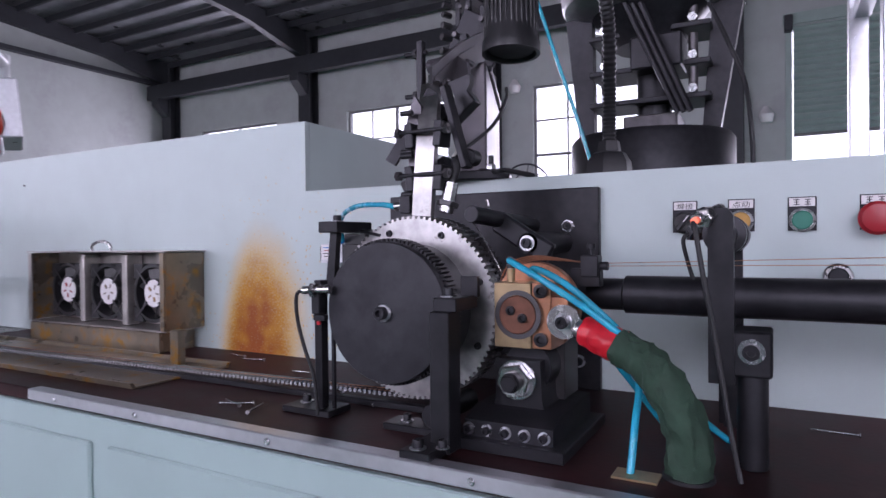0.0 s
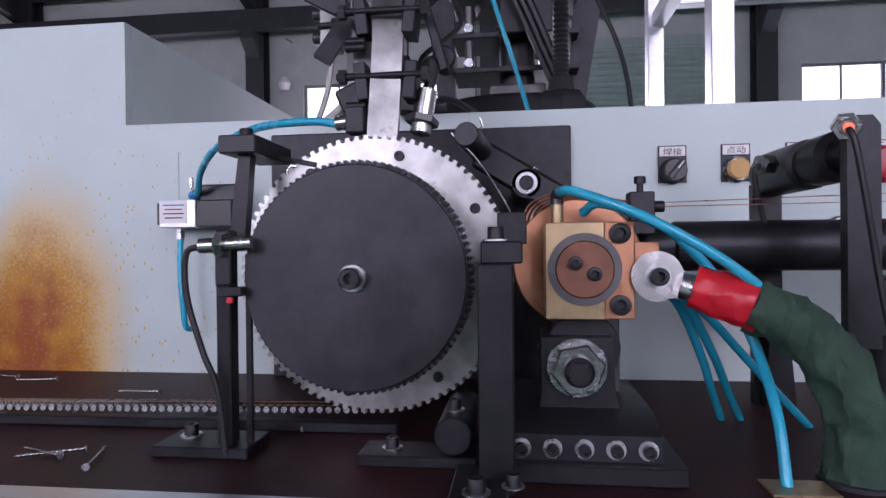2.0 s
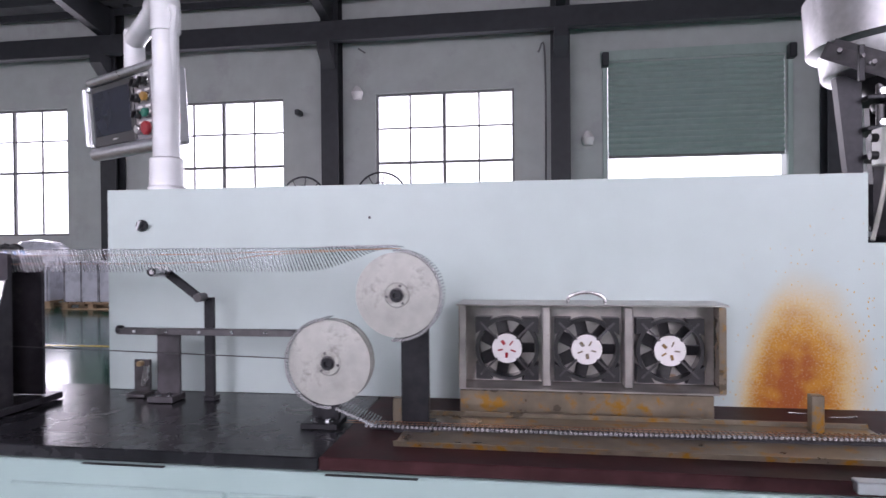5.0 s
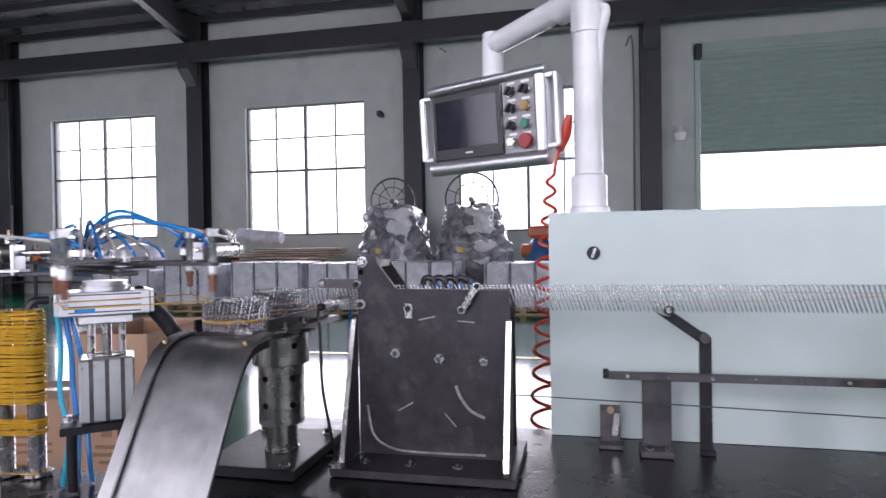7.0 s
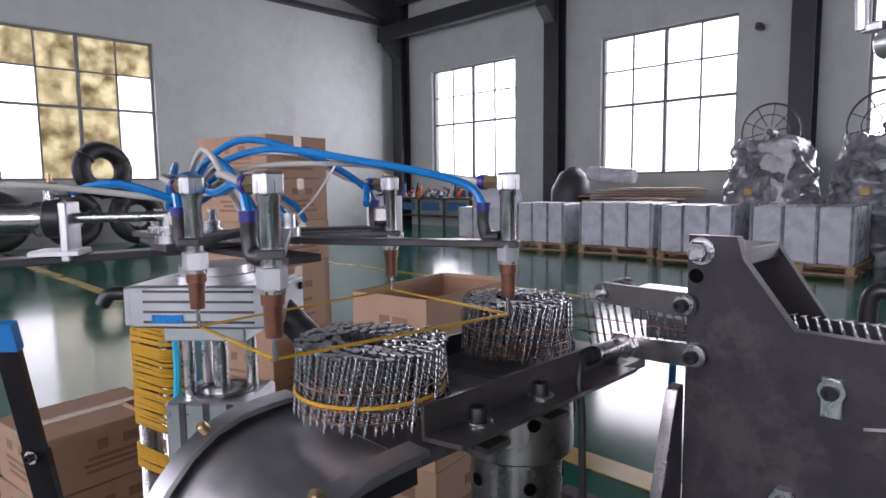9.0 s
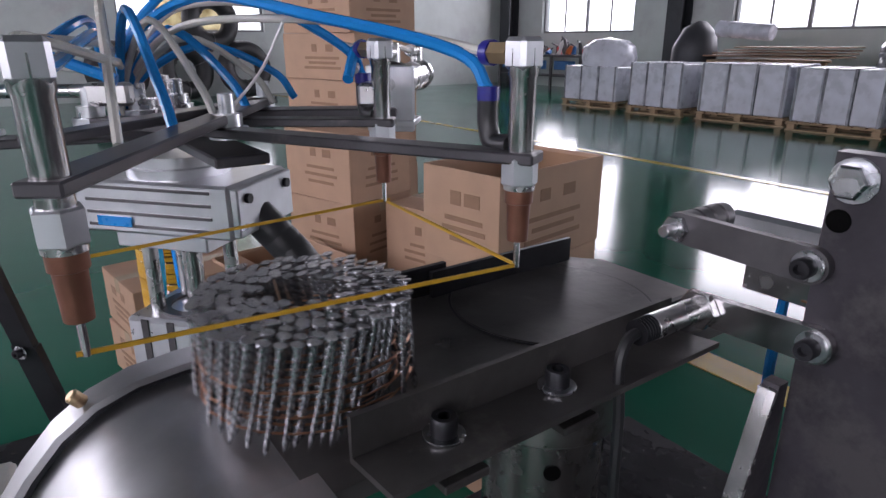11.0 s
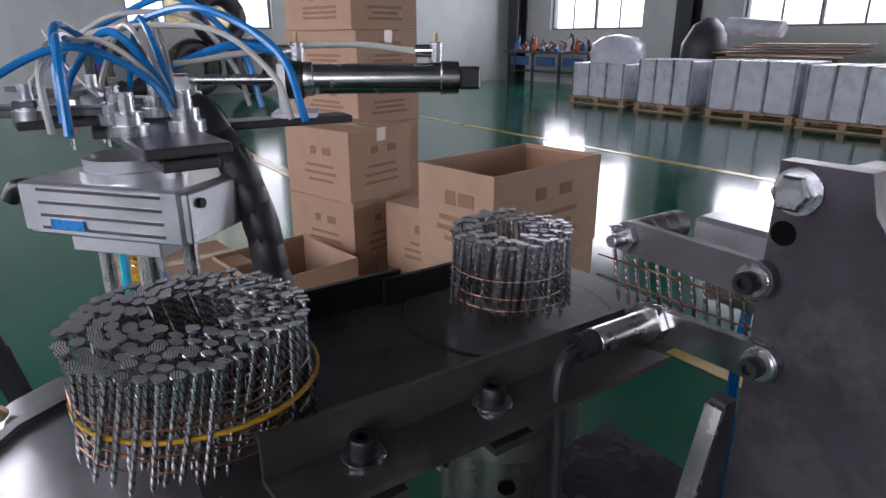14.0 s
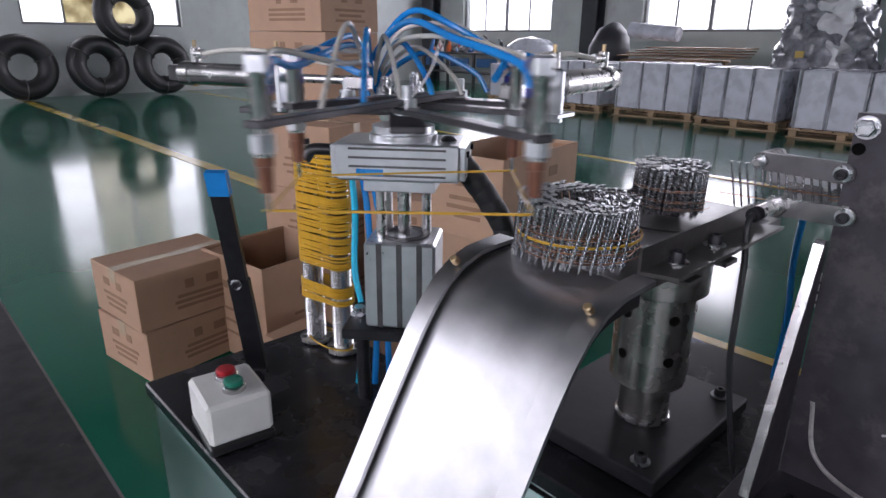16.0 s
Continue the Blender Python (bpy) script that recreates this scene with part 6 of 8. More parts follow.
part("grooved_roller", S().lathe((-0.391, -0.2325, 1.1165), (-0.391, -0.196, 1.1165), [(0, 0.0078), (0.22, 0.0078), (0.24, 0.0068), (0.27, 0.0068), (0.29, 0.0078), (0.47, 0.0078), (0.49, 0.0068), (0.52, 0.0068), (0.54, 0.0078), (0.74, 0.0078), (0.76, 0.0068), (0.79, 0.0068), (0.81, 0.0078), (1, 0.0075)], 24), GREY, gp)
part("sensor", S().rod((-0.372, -0.230, 1.078), (-0.3715, -0.280, 1.079), 0.0064, 20, 0.0006), STEEL, gp, "polished steel proximity sensor")
part("sensor_thread", S().lathe((-0.3715, -0.278, 1.079), (-0.3714, -0.290, 1.079), [(k / 12, 0.0058 if k % 2 else 0.0063) for k in range(13)], 18), BLACK, gp)
part("sensor_nut", S().rod((-0.372, -0.2376, 1.078), (-0.372, -0.2425, 1.078), 0.0108, 6, 0.0006), STEEL, gp)
part("sensor_cable", S().tube([(-0.3714, -0.288, 1.079), (-0.371, -0.297, 1.077), (-0.3695, -0.303, 1.066), (-0.367, -0.303, 1.04), (-0.366, -0.303, 1.00), (-0.365, -0.30, 0.94), (-0.36, -0.28, 0.86), (-0.355, -0.27, 0.815)], 0.0028, 8), RUBBER, gp)
part("air_cylinder", S().box((-0.36, -0.120, 1.090), (0.12, 0.035, 0.030), 0.003), ALU, gp)
for i in range(4):
    part("air_elbow", S().tube([(-0.24 + 0.022 * i, -0.10, 1.085), (-0.238 + 0.022 * i, -0.10, 1.112), (-0.228 + 0.022 * i, -0.10, 1.118), (-0.214 + 0.022 * i, -0.10, 1.110)], 0.0065, 10), PLASTIC, gp)
    part("air_tube", S().tube([(-0.214 + 0.022 * i, -0.10, 1.110), (-0.205 + 0.022 * i, -0.10, 1.09), (-0.20 + 0.022 * i, -0.10, 1.02)], 0.0035, 8), TUBE, gp)
part("lower_cylinder", S().box((-0.335, -0.06, 0.955), (0.055, 0.05, 0.045), 0.003), ALU, gp)
for k in range(3):
    part("cylinder_groove", S().box((-0.335, -0.086, 0.942 + 0.012 * k), (0.054, 0.002, 0.003)), BLACK, gp)
part("cylinder_bracket", S().prism([(-0.36, 0.93), (-0.30, 0.93), (-0.29, 0.86)], -0.09, -0.03, "y"), BLACK, gp)
part("hanging_tube", S().tube([(-0.375, -0.14, 1.06), (-0.376, -0.14, 1.0), (-0.374, -0.13, 0.93), (-0.378, -0.12, 0.85)], 0.0034, 8), TUBE, gp)
part("strip_guide", S().box((-0.355, -0.158, 1.075), (0.075, 0.003, 0.022), 0.0006), STEEL, gp)

gp.location.y += 0.024

# ---- turntable on its column ----
CX, CY = -0.467, -0.226
tc = thing("turntable_column", (CX, CY, BT), "turned steel column carrying the winding table", "column")
part("base_plate", S().box((-0.485, -0.215, BT + 0.010), (0.175, 0.22, 0.018), 0.0015), BLACK, tc)
for dx in (-0.072, 0.062):
    for dy in (-0.09, 0.09):
        socket_screw((-0.485 + dx, -0.215 + dy, BT + 0.019), (0, 0, 1), 0.0065, 0.008, tc)
part("lower_shaft", S().rod((CX, CY, BT + 0.019), (CX, CY, 0.88), 0.027, 32), TURNED, tc)
part("collar_nut", S().rod((CX, CY, BT + 0.019), (CX, CY, BT + 0.026), 0.030, 32, 0.002), STEEL, tc)
part("sleeve", S().rod((CX, CY, 0.868), (CX, CY, 0.978), 0.0405, 40, 0.0015), TURNED, tc)
part("collar", S().rod((CX, CY, 0.975), (CX, CY, 1.044), 0.050, 44, 0.002), TURNED, tc)
for z, r in ((0.905, 0.0405), (0.952, 0.0405), (1.010, 0.050)):
    for w in (-105, -35, 40):
        p = Vector((CX + r * math.cos(radians(w)), CY + r * math.sin(radians(w)), z))
        d = Vector((math.cos(radians(w)), math.sin(radians(w)), 0))
        # set screws as black discs, the shade of their sockets in the colour
        part("set_screw", S().rod(p - d * 0.002, p + d * 0.0008, 0.0055, 16), BORE_SHADE, tc)
part("table", S().prism([(-0.520, -0.424), (-0.385, -0.424), (-0.385, -0.150), (-0.41, -0.138), (-0.50, -0.138), (-0.520, -0.155)], 1.044, 1.052, "z"), OIL_TABLE, tc, "dark worn steel table top")
part("disc", S().rod((CX, CY, 1.0522), (CX, CY, 1.0532), 0.063, 56, 0.0004), OIL_TABLE, tc, "round winding disc let into the table")
part("disc_gap", S().ring((CX, CY, 1.0521), (CX, CY, 1.0526), 0.0645, 0.0633, 56), INK, tc)
part("guide_rail", S().prism([(-0.3965, 1.0525), (-0.364, 1.056), (-0.364, 1.059), (-0.3945, 1.0557), (-0.3945, 1.074), (-0.3975, 1.074)], -0.404, -0.205, "y"), OIL_TABLE, tc, "dark bent angle rail")
part("rail_tail", S().prism([(-0.3965, 1.0525), (-0.386, 1.054), (-0.3945, 1.0557), (-0.3945, 1.071), (-0.3975, 1.071)], -0.205, -0.178, "y"), BLACK, tc)
part("far_rail", S().prism([(-0.522, 1.0525), (-0.5185, 1.0525), (-0.5185, 1.072), (-0.522, 1.072)], -0.400, -0.270, "y"), BLACK, tc)
part("far_rail", S().prism([(-0.516, 1.0525), (-0.5125, 1.0525), (-0.5125, 1.070), (-0.516, 1.070)], -0.285, -0.160, "y"), BLACK, tc)
for y in (-0.368, -0.304):
    socket_screw((-0.384, y, 1.0575), (0, 0, 1), 0.0058, 0.008, tc)
    part("tab", S().box((-0.385, y, 1.0460), (0.035, 0.022, 0.004), 0.0005), OIL_TABLE, tc)
mandrel = thing("winding_mandrel", (CX, CY, 1.054), "short round steel winding mandrel", "mandrel")
part("pin", S().lathe((CX, CY, 1.0), (CX, CY, 1.094), [(0, 0.0125), (0.6, 0.0125), (0.62, 0.0119), (0.64, 0.0125), (0.96, 0.0125), (1, 0.0105)], 32), GREY, mandrel)

# ---- discharge chute ----
ch = thing("discharge_chute", (-0.447, -0.6, 0.3), "curved brushed stainless chute with raised edges", "chute")
PROF = [(-0.420, 1.0518), (-0.440, 1.0514), (-0.460, 1.0495), (-0.477, 1.044), (-0.492, 1.034), (-0.506, 1.019), (-0.519, 1.001), (-0.536, 0.974), (-0.554, 0.944), (-0.572, 0.913), (-0.591, 0.881), (-0.650, 0.784), (-0.710, 0.686), (-0.770, 0.588), (-0.820, 0.506)]


def sweep(x0, x1, lift0, lift1):
    out, inn = [], []
    for i, (y, z) in enumerate(PROF):
        a, b = PROF[max(i - 1, 0)], PROF[min(i + 1, len(PROF) - 1)]
        d = Vector((b[0] - a[0], b[1] - a[1])).normalized()
        n = Vector((d.y, -d.x)) * (-1 if d.x < 0 and d.y > 0 else 1)
        n = Vector((-abs(n.x), abs(n.y)))
        out.append((y + n.x * lift1, z + n.y * lift1))
        inn.append((y + n.x * lift0, z + n.y * lift0))
    s = S()
    n = len(PROF)
    vs = [(x0, *p) for p in out] + [(x1, *p) for p in out] + [(x0, *p) for p in inn] + [(x1, *p) for p in inn]
    fs = []
    for i in range(n - 1):
        fs += [(i, i + 1, n + i + 1, n + i), (2 * n + i, 3 * n + i, 3 * n + i + 1, 2 * n + i + 1), (i, 2 * n + i, 2 * n + i + 1, i + 1), (n + i, n + i + 1, 3 * n + i + 1, 3 * n + i)]
    fs += [(0, n, 3 * n, 2 * n), (n - 1, 3 * n - 1, 4 * n - 1, 2 * n - 1)]
    return s.add(vs, fs)


part("trough", sweep(-0.514, -0.380, -0.003, 0.0), STAINLESS, ch, "scuffed shiny stainless sheet")
for x0, x1 in ((-0.521, -0.5035), (-0.3905, -0.373)):
    part("edge_strip", sweep(x0, x1, 0.004, 0.0075), STAINLESS, ch)
    part("side_wall", sweep(x0 + 0.0035 if x0 > -0.45 else x1 - 0.0065, x0 + 0.0065 if x0 > -0.45 else x1 - 0.0035, -0.016, 0.004), BLACK, ch)
for x in (-0.384, -0.509):
    for y, z in ((-0.483, 1.0475), (-0.640, 0.806)):
        part("rivet", S().rod((x, y, z + 0.003), (x, y - 0.005, z + 0.009), 0.0034, 12, 0.001), BRASS, ch)
part("leg", S().box((-0.447, -0.775, 0.27), (0.10, 0.03, 0.54), 0.002), BLACK, ch)
part("brace", S().box((-0.447, -0.720, 0.61), (0.10, 0.02, 0.10), 0.002), BLACK, ch)

# ---- coils of nails ----


def coil_of_nails(name, x, y, z, r0, r1, label, pitch=0.0060, step=0.0062, lean=12, mesh=None, wires=True, seed=1, wire_r=0.00045):
    """Nails wound in a spiral, heads up, leaning along the winding, held by thin copper wires."""
    t = thing(name, (x, y, z), label, "nail coil", "nail coils")
    g = random.Random(seed)
    length, w = math.pi * (r1 * r1 - r0 * r0) / pitch, 0.0
    count, rad = 0, r0
    while rad < r1:
        q = rad / r1
        m = Matrix.Translation((rad * math.cos(w), rad * math.sin(w), 0.050 - 0.0016 * q + g.uniform(-0.0019, 0.0019)))
        m = m @ Matrix.Rotation(w, 4, 'Z') @ Matrix.Rotation(radians(-lean + g.uniform(-3, 3)), 4, 'X') @ Matrix.Rotation(radians(g.uniform(-4, 4)), 4, 'Y') @ Matrix.Rotation(g.uniform(0, 6.28), 4, 'Z')
        put_nail(t, m, mesh)
        w += step / rad
        rad += pitch * step / (2 * math.pi * rad)
        count += 1
    if wires:
        for zz in (0.0095, 0.0165, 0.027):
            pts = []
            w2, rad = 0.0, r0 + 0.0008
            while rad < r1 + 0.0012:
                pts.append((x + rad * math.cos(w2), y + rad * math.sin(w2), z + zz))
                w2 += 0.28
                rad += pitch * 0.28 / (2 * math.pi)
            part("copper_wire", S().tube(pts, wire_r, 5, 0), COPPER, t)
    return t


COIL_AT = (-0.4480, -0.410, 1.0565)
coil_a = coil_of_nails("nail_coil", *COIL_AT, 0.0175, 0.0490, "finished coil of twisted steel nails tied with a yellow band", seed=2)
part("band", S().ring((COIL_AT[0], COIL_AT[1], COIL_AT[2] + 0.0185), (COIL_AT[0], COIL_AT[1], COIL_AT[2] + 0.0205), 0.0488, 0.0476, 48), YELLOW, coil_a, "yellow rubber band")
coil_b = coil_of_nails("nail_coil", CX, CY, 1.0565, 0.0175, 0.0490, "coil of twisted steel nails with round heads and copper wires", seed=4)
layers = []
for i, (ra, rb) in enumerate(((0.0150, 0.0205), (0.0206, 0.0285), (0.0290, 0.0375))):
    layers.append(coil_of_nails("nail_coil_layer", CX, CY, 1.0565, ra, rb, "ring of nails growing round the mandrel", mesh=NAIL_LOW, lean=5, seed=7 + i, wires=(i == 2), wire_r=0.00026))
strip3 = thing("nail_strip", (-0.38, -0.2, 1.06), "short row of nails between the guide plate and the winding table", "nail strip")
for i in range(15):
    put_nail(strip3, pose(-0.332 - 0.0072 * i + 0.38, -0.170 - 0.0003 * i + 0.2, 0.046, 0, -12, 0), NAIL_LOW)
for dz in (0.026, 0.013):
    part("wire", S().tube([(-0.32, -0.170, 1.06 + dz), (-0.44, -0.176, 1.06 + dz)], 0.0006, 6, 0), COPPER, strip3)

# ---- operator panel on its arm ----
hm = thing("operator_panel", (-0.163, 0.30, 1.38), "grey operator panel with a dark screen and push buttons", "control panel")
HM = Matrix.Translation((-0.163, 0.30, 1.487)) @ Matrix.Rotation(radians(-26.8), 4, 'Z') @ Matrix.Rotation(radians(4), 4, 'X')


def hpart(name, s, material, label="", parent=None):
    return part(name, s.moved(HM), material, parent or hm, label)


hpart("case", S().box((0, 0.035, 0), (0.355, 0.075, 0.205), 0.006), ALU)
hpart("top_profile", S().rod((-0.178, -0.008, 0.100), (0.178, -0.008, 0.100), 0.012, 16, 0.002), ALU)
hpart("bottom_profile", S().rod((-0.180, -0.006, -0.104), (0.180, -0.006, -0.104), 0.019, 20, 0.003), ALU)
hpart("screen_bezel", S().box((-0.062, -0.006, 0.0), (0.222, 0.008, 0.172), 0.003), PLASTIC)
hpart("screen", S().box((-0.062, -0.0105, 0.006), (0.196, 0.002, 0.125), 0.0004), SCREEN, "dark glossy touch screen")
hpart("name_bar", S().box((-0.055, -0.0106, -0.070), (0.022, 0.001, 0.004)), LABEL)
hpart("button_plate", S().box((0.098, -0.004, 0.0), (0.090, 0.006, 0.176), 0.002), SHEET)
for i, z in enumerate((0.062, 0.022, -0.020, -0.060)):
    for j, x in enumerate((0.078, 0.118)):
        m = {(0, 0): PLASTIC, (1, 0): PLASTIC, (2, 0): PLASTIC, (3, 0): STEEL, (0, 1): PLASTIC, (1, 1): AMBER_BTN, (2, 1): GREEN_BTN, (3, 1): RED_BTN}[(i, j)]
        b = hpart("button_ring", S().rod((x, -0.007, z), (x, -0.012, z), 0.0135, 22, 0.001), STEEL)
        hpart("button_cap", S().rod((x, -0.012, z), (x, -0.024, z), 0.0115 if m is not RED_BTN else 0.018, 22, 0.002), m, parent=b)
        if m is PLASTIC:
            hpart("button_lever", S().box((x, -0.028, z), (0.005, 0.010, 0.022), 0.001, Matrix.Rotation(radians(40), 3, 'Y')), PLASTIC, parent=b)
        hpart("button_label", S().box((x, -0.0075, z + 0.019), (0.022, 0.001, 0.006)), LABEL)
for sx in (-1, 1):
    hpart("handle", S().rod((sx * 0.203, -0.012, -0.080), (sx * 0.203, -0.012, 0.085), 0.008, 16, 0.001), ALU)
    for z in (-0.078, 0.083):
        hpart("handle_foot", S().box((sx * 0.190, -0.004, z), (0.030, 0.020, 0.012), 0.002), ALU)
hpart("side_bar", S().box((0.158, -0.006, 0.0), (0.026, 0.018, 0.19), 0.005), ALU)
arm = thing("panel_arm", (0.08, 0.10, ZH), "white film-wrapped tubular arm holding the operator panel", "support arm")
part("post", S().rod((0.08, 0.10, ZH), (0.08, 0.10, 1.66), 0.030, 28, 0.002), FILM_WHITE, arm)
part("post_foot", S().lathe((0.08, 0.10, ZH), (0.08, 0.10, 1.325), [(0, 0.042), (0.15, 0.042), (0.2, 0.038), (0.95, 0.038), (1, 0.031)], 28), FILM_WHITE, arm)
part("elbow", S().tube([(0.08, 0.10, 1.62), (0.08, 0.10, 1.675), (0.072, 0.108, 1.70), (0.045, 0.138, 1.702), (0.02, 0.16, 1.697)], 0.034, 20), FILM_WHITE, arm)
part("beam", S().tube([(0.05, 0.13, 1.702), (-0.14, 0.305, 1.682)], 0.027, 20, 0), FILM_WHITE, arm)
part("knuckle", S().rod((-0.150, 0.315, 1.712), (-0.150, 0.315, 1.58), 0.027, 22, 0.004), FILM_WHITE, arm)
part("loose_film", S().tube([(0.10, 0.085, 1.67), (0.118, 0.08, 1.66), (0.105, 0.09, 1.60), (0.10, 0.095, 1.50)], 0.010, 8), FILM_WHITE, arm)
sh = thing("spiral_hose", (-0.02, 0.19, 0.75), "orange-red coiled air hose hanging beside the cabinet", "hose")
pts = [(0.015, 0.222, 1.40), (0.005, 0.225, 1.36)]
for i in range(150):
    u = i / 149
    w = i * 0.52
    r = 0.022 * min(1, 0.35 + 2 * u)
    pts.append((-0.004 - 0.028 * u + r * math.cos(w), 0.222 - 0.075 * u + r * math.sin(w), 1.345 - 0.60 * u ** 1.05))
part("hose", S().tube(pts, 0.0042, 8, 2), ORANGE_HOSE, sh)
part("nozzle", S().tube([(0.040, 0.205, 1.475), (0.030, 0.215, 1.43), (0.015, 0.222, 1.395)], 0.009, 12, 4, lambda u: 0.008 + 0.005 * math.sin(3.1 * u)), ORANGE_HOSE, sh)

# ---- side stand with the banding unit ----
st = thing("side_stand", (-0.785, -0.4, 0), "mint green stand with a black top beside the chute", "stand")
part("top", S().box((-0.775, -0.472, BT - 0.0115), (0.345, 0.276, 0.018), 0.002), TABLE_BLACK, st)
part("body", S().box((-0.775, -0.472, 0.39), (0.333, 0.264, 0.776), 0.003), MINT_DARK, st)
bb = thing("button_box", (-0.76, -0.575, BT), "white plastic button box with a red and a green button", "button box")
BM = Matrix.Translation((-0.772, -0.572, BT)) @ Matrix.Rotation(radians(-8), 4, 'Z')
part("case", S().box((0, 0, 0.035), (0.078, 0.068, 0.048), 0.004).moved(BM), WHITE, bb)
part("foot", S().box((0, 0, 0.006), (0.080, 0.070, 0.011), 0.002).moved(BM), PLASTIC, bb)
for dx, m in ((-0.013, RED_BTN), (0.015, GREEN_BTN)):
    b = part("button_ring", S().rod((dx, 0.002, 0.059), (dx, 0.002, 0.066), 0.0125, 24, 0.001).moved(BM), STEEL, bb)
    part("button_cap", S().rod((dx, 0.002, 0.066), (dx, 0.002, 0.072), 0.0105, 24, 0.0015).moved(BM), m, b)
lv = thing("flat_lever", (-0.86, -0.50, BT), "black flat bar lever with a blue tape tip", "lever")
P0, P1 = Vector((-0.885, -0.485, BT)), Vector((-0.842, -0.531, 1.078))
part("lower_bar", band([P0, P0.lerp(P1, 0.25), P0.lerp(P1, 0.5)], Vector((0.7, 0.7, 0)), 0.026, 0.008), BLACK, lv)
part("upper_bar", band([P0.lerp(P1, 0.40), P0.lerp(P1, 0.7), P0.lerp(P1, 0.90)], Vector((0.7, 0.7, 0)), 0.022, 0.007), BLACK, lv)
part("tip", band([P0.lerp(P1, 0.90), P0.lerp(P1, 0.95), P1], Vector((0.7, 0.7, 0)), 0.024, 0.010), TUBE, lv, "blue taped tip")
socket_screw(P0.lerp(P1, 0.48) + Vector((0.004, -0.006, 0)), (0.6, -0.75, 0), 0.0045, 0.005, lv)

for i, x in enumerate((-0.905, -0.850)):
    t = thing("band_post", (x, -0.38 + 0.01 * i, BT), "grooved steel post wound with yellow rubber bands", "post", "band posts")
    y = -0.38 + 0.01 * i
    prof = []
    for k in range(100):
        prof += [(k / 100, 0.0135), (k / 100 + 0.005, 0.0145)]
    part("post", S().lathe((x, y, BT), (x, y, 1.085), prof, 18), STEEL, t)
    part("cap", S().rod((x, y, 1.085), (x, y, 1.092), 0.006, 12, 0.001), BLACK, t)
    part("foot", S().rod((x, y, BT), (x, y, BT + 0.006), 0.024, 24, 0.001), STEEL, t)
g = random.Random(11)
for za, zb, n in ((0.925, 1.080, 62), (0.872, 0.900, 11)):
    for k in range(n):
        z = za + (zb - za) * k / n + g.uniform(-0.001, 0.001)
        t = thing("rubber_band", (-0.8775, -0.375, z), "yellow rubber band stretched round two posts", "rubber band", "rubber bands")
        dz = g.uniform(-0.0018, 0.0018)
        pts = []
        for j in range(16):
            w = math.pi / 2 + math.pi * j / 15
            pts.append((-0.905 + 0.0162 * math.cos(w), -0.38 + 0.0162 * math.sin(w), z))
        for j in range(16):
            w = -math.pi / 2 + math.pi * j / 15
            pts.append((-0.850 + 0.0162 * math.cos(w), -0.37 + 0.0162 * math.sin(w), z + dz))
        pts.append(pts[0])
        part("loop", S().tube(pts, 0.0013, 5, 0), YELLOW, t)
pts = []
for j in range(33):
    w = 2 * math.pi * j / 32
    pts.append((-0.8775 + 0.048 * math.cos(w), -0.375 + 0.021 * math.sin(w), BT + 0.008))
t = thing("rubber_band", (-0.8775, -0.375, BT + 0.006), "yellow rubber band fallen to the foot of the posts", "rubber band", "rubber bands")
part("loop", S().tube(pts, 0.0013, 5, 0), YELLOW, t)

AX, AY = -0.690, -0.388
R40 = rot_z(40)
cy = thing("lift_cylinder", (AX, AY, BT), "aluminium lifting cylinder on a black bracket post", "cylinder")
part("bracket", S().box((AX, AY, 0.905), (0.13, 0.085, 0.012), 0.001, R40), BLACK, cy)
for q in ((-0.052, 0.0), (0.02, 0.03)):
    p = Vector((AX, AY, 0)) + R40 @ Vector((*q, 0))
    part("bracket_post", S().rod((p.x, p.y, BT), (p.x, p.y, 0.90), 0.008, 14), BLACK, cy)
part("body", S().box((AX, AY, 0.962), (0.078, 0.070, 0.10), 0.003, R40), ALU, cy)
for k in (-1, 1):
    for j in (-1, 0, 1):
        c = Vector((AX, AY, 0.962)) + R40 @ Vector((j * 0.022, k * 0.0352, 0))
        part("groove", S().box(c, (0.006, 0.0012, 0.098), 0, R40), GREY, cy)
part("bore_ring", S().ring((AX, AY, 1.012), (AX, AY, 1.014), 0.028, 0.020, 28), GREY, cy)
hex_bolt(Vector((AX, AY, 0.911)) + R40 @ Vector((-0.055, 0, 0)), (0, 0, 1), 0.008, 0.010, cy)
for k, (dx, dy) in enumerate(((-0.072, -0.01), (-0.066, 0.004), (-0.060, 0.016))):
    part("air_tube", S().tube([(AX - 0.085, AY + dy, 1.075), (AX + dx - 0.008, AY + dy, 1.02), (AX + dx - 0.006, AY + dy * 1.5, 0.95), (AX + dx + 0.004, AY + dy, 0.88), (AX + dx + 0.01 * k, AY + dy - 0.01, BT)], 0.0040, 8), TUBE if k else CYAN, cy)

# rotary actuator that goes up and down on the cylinder
Z_UP = 1.080
ru = thing("rotary_actuator", (AX, AY, Z_UP), "silver rotary actuator block on guide rods", "actuator")
part("body", S().box((AX, AY, Z_UP + 0.019), (0.128, 0.078, 0.038), 0.002, R40), ALU, ru)
for k in range(4):
    c = Vector((AX, AY, Z_UP + 0.006 + 0.009 * k)) + R40 @ Vector((0, -0.0395, 0))
    part("groove", S().box(c, (0.100, 0.0014, 0.0022), 0, R40), GREY, ru)
    c = Vector((AX, AY, Z_UP + 0.006 + 0.009 * k)) + R40 @ Vector((0, 0.0395, 0))
    part("groove", S().box(c, (0.100, 0.0014, 0.0022), 0, R40), GREY, ru)
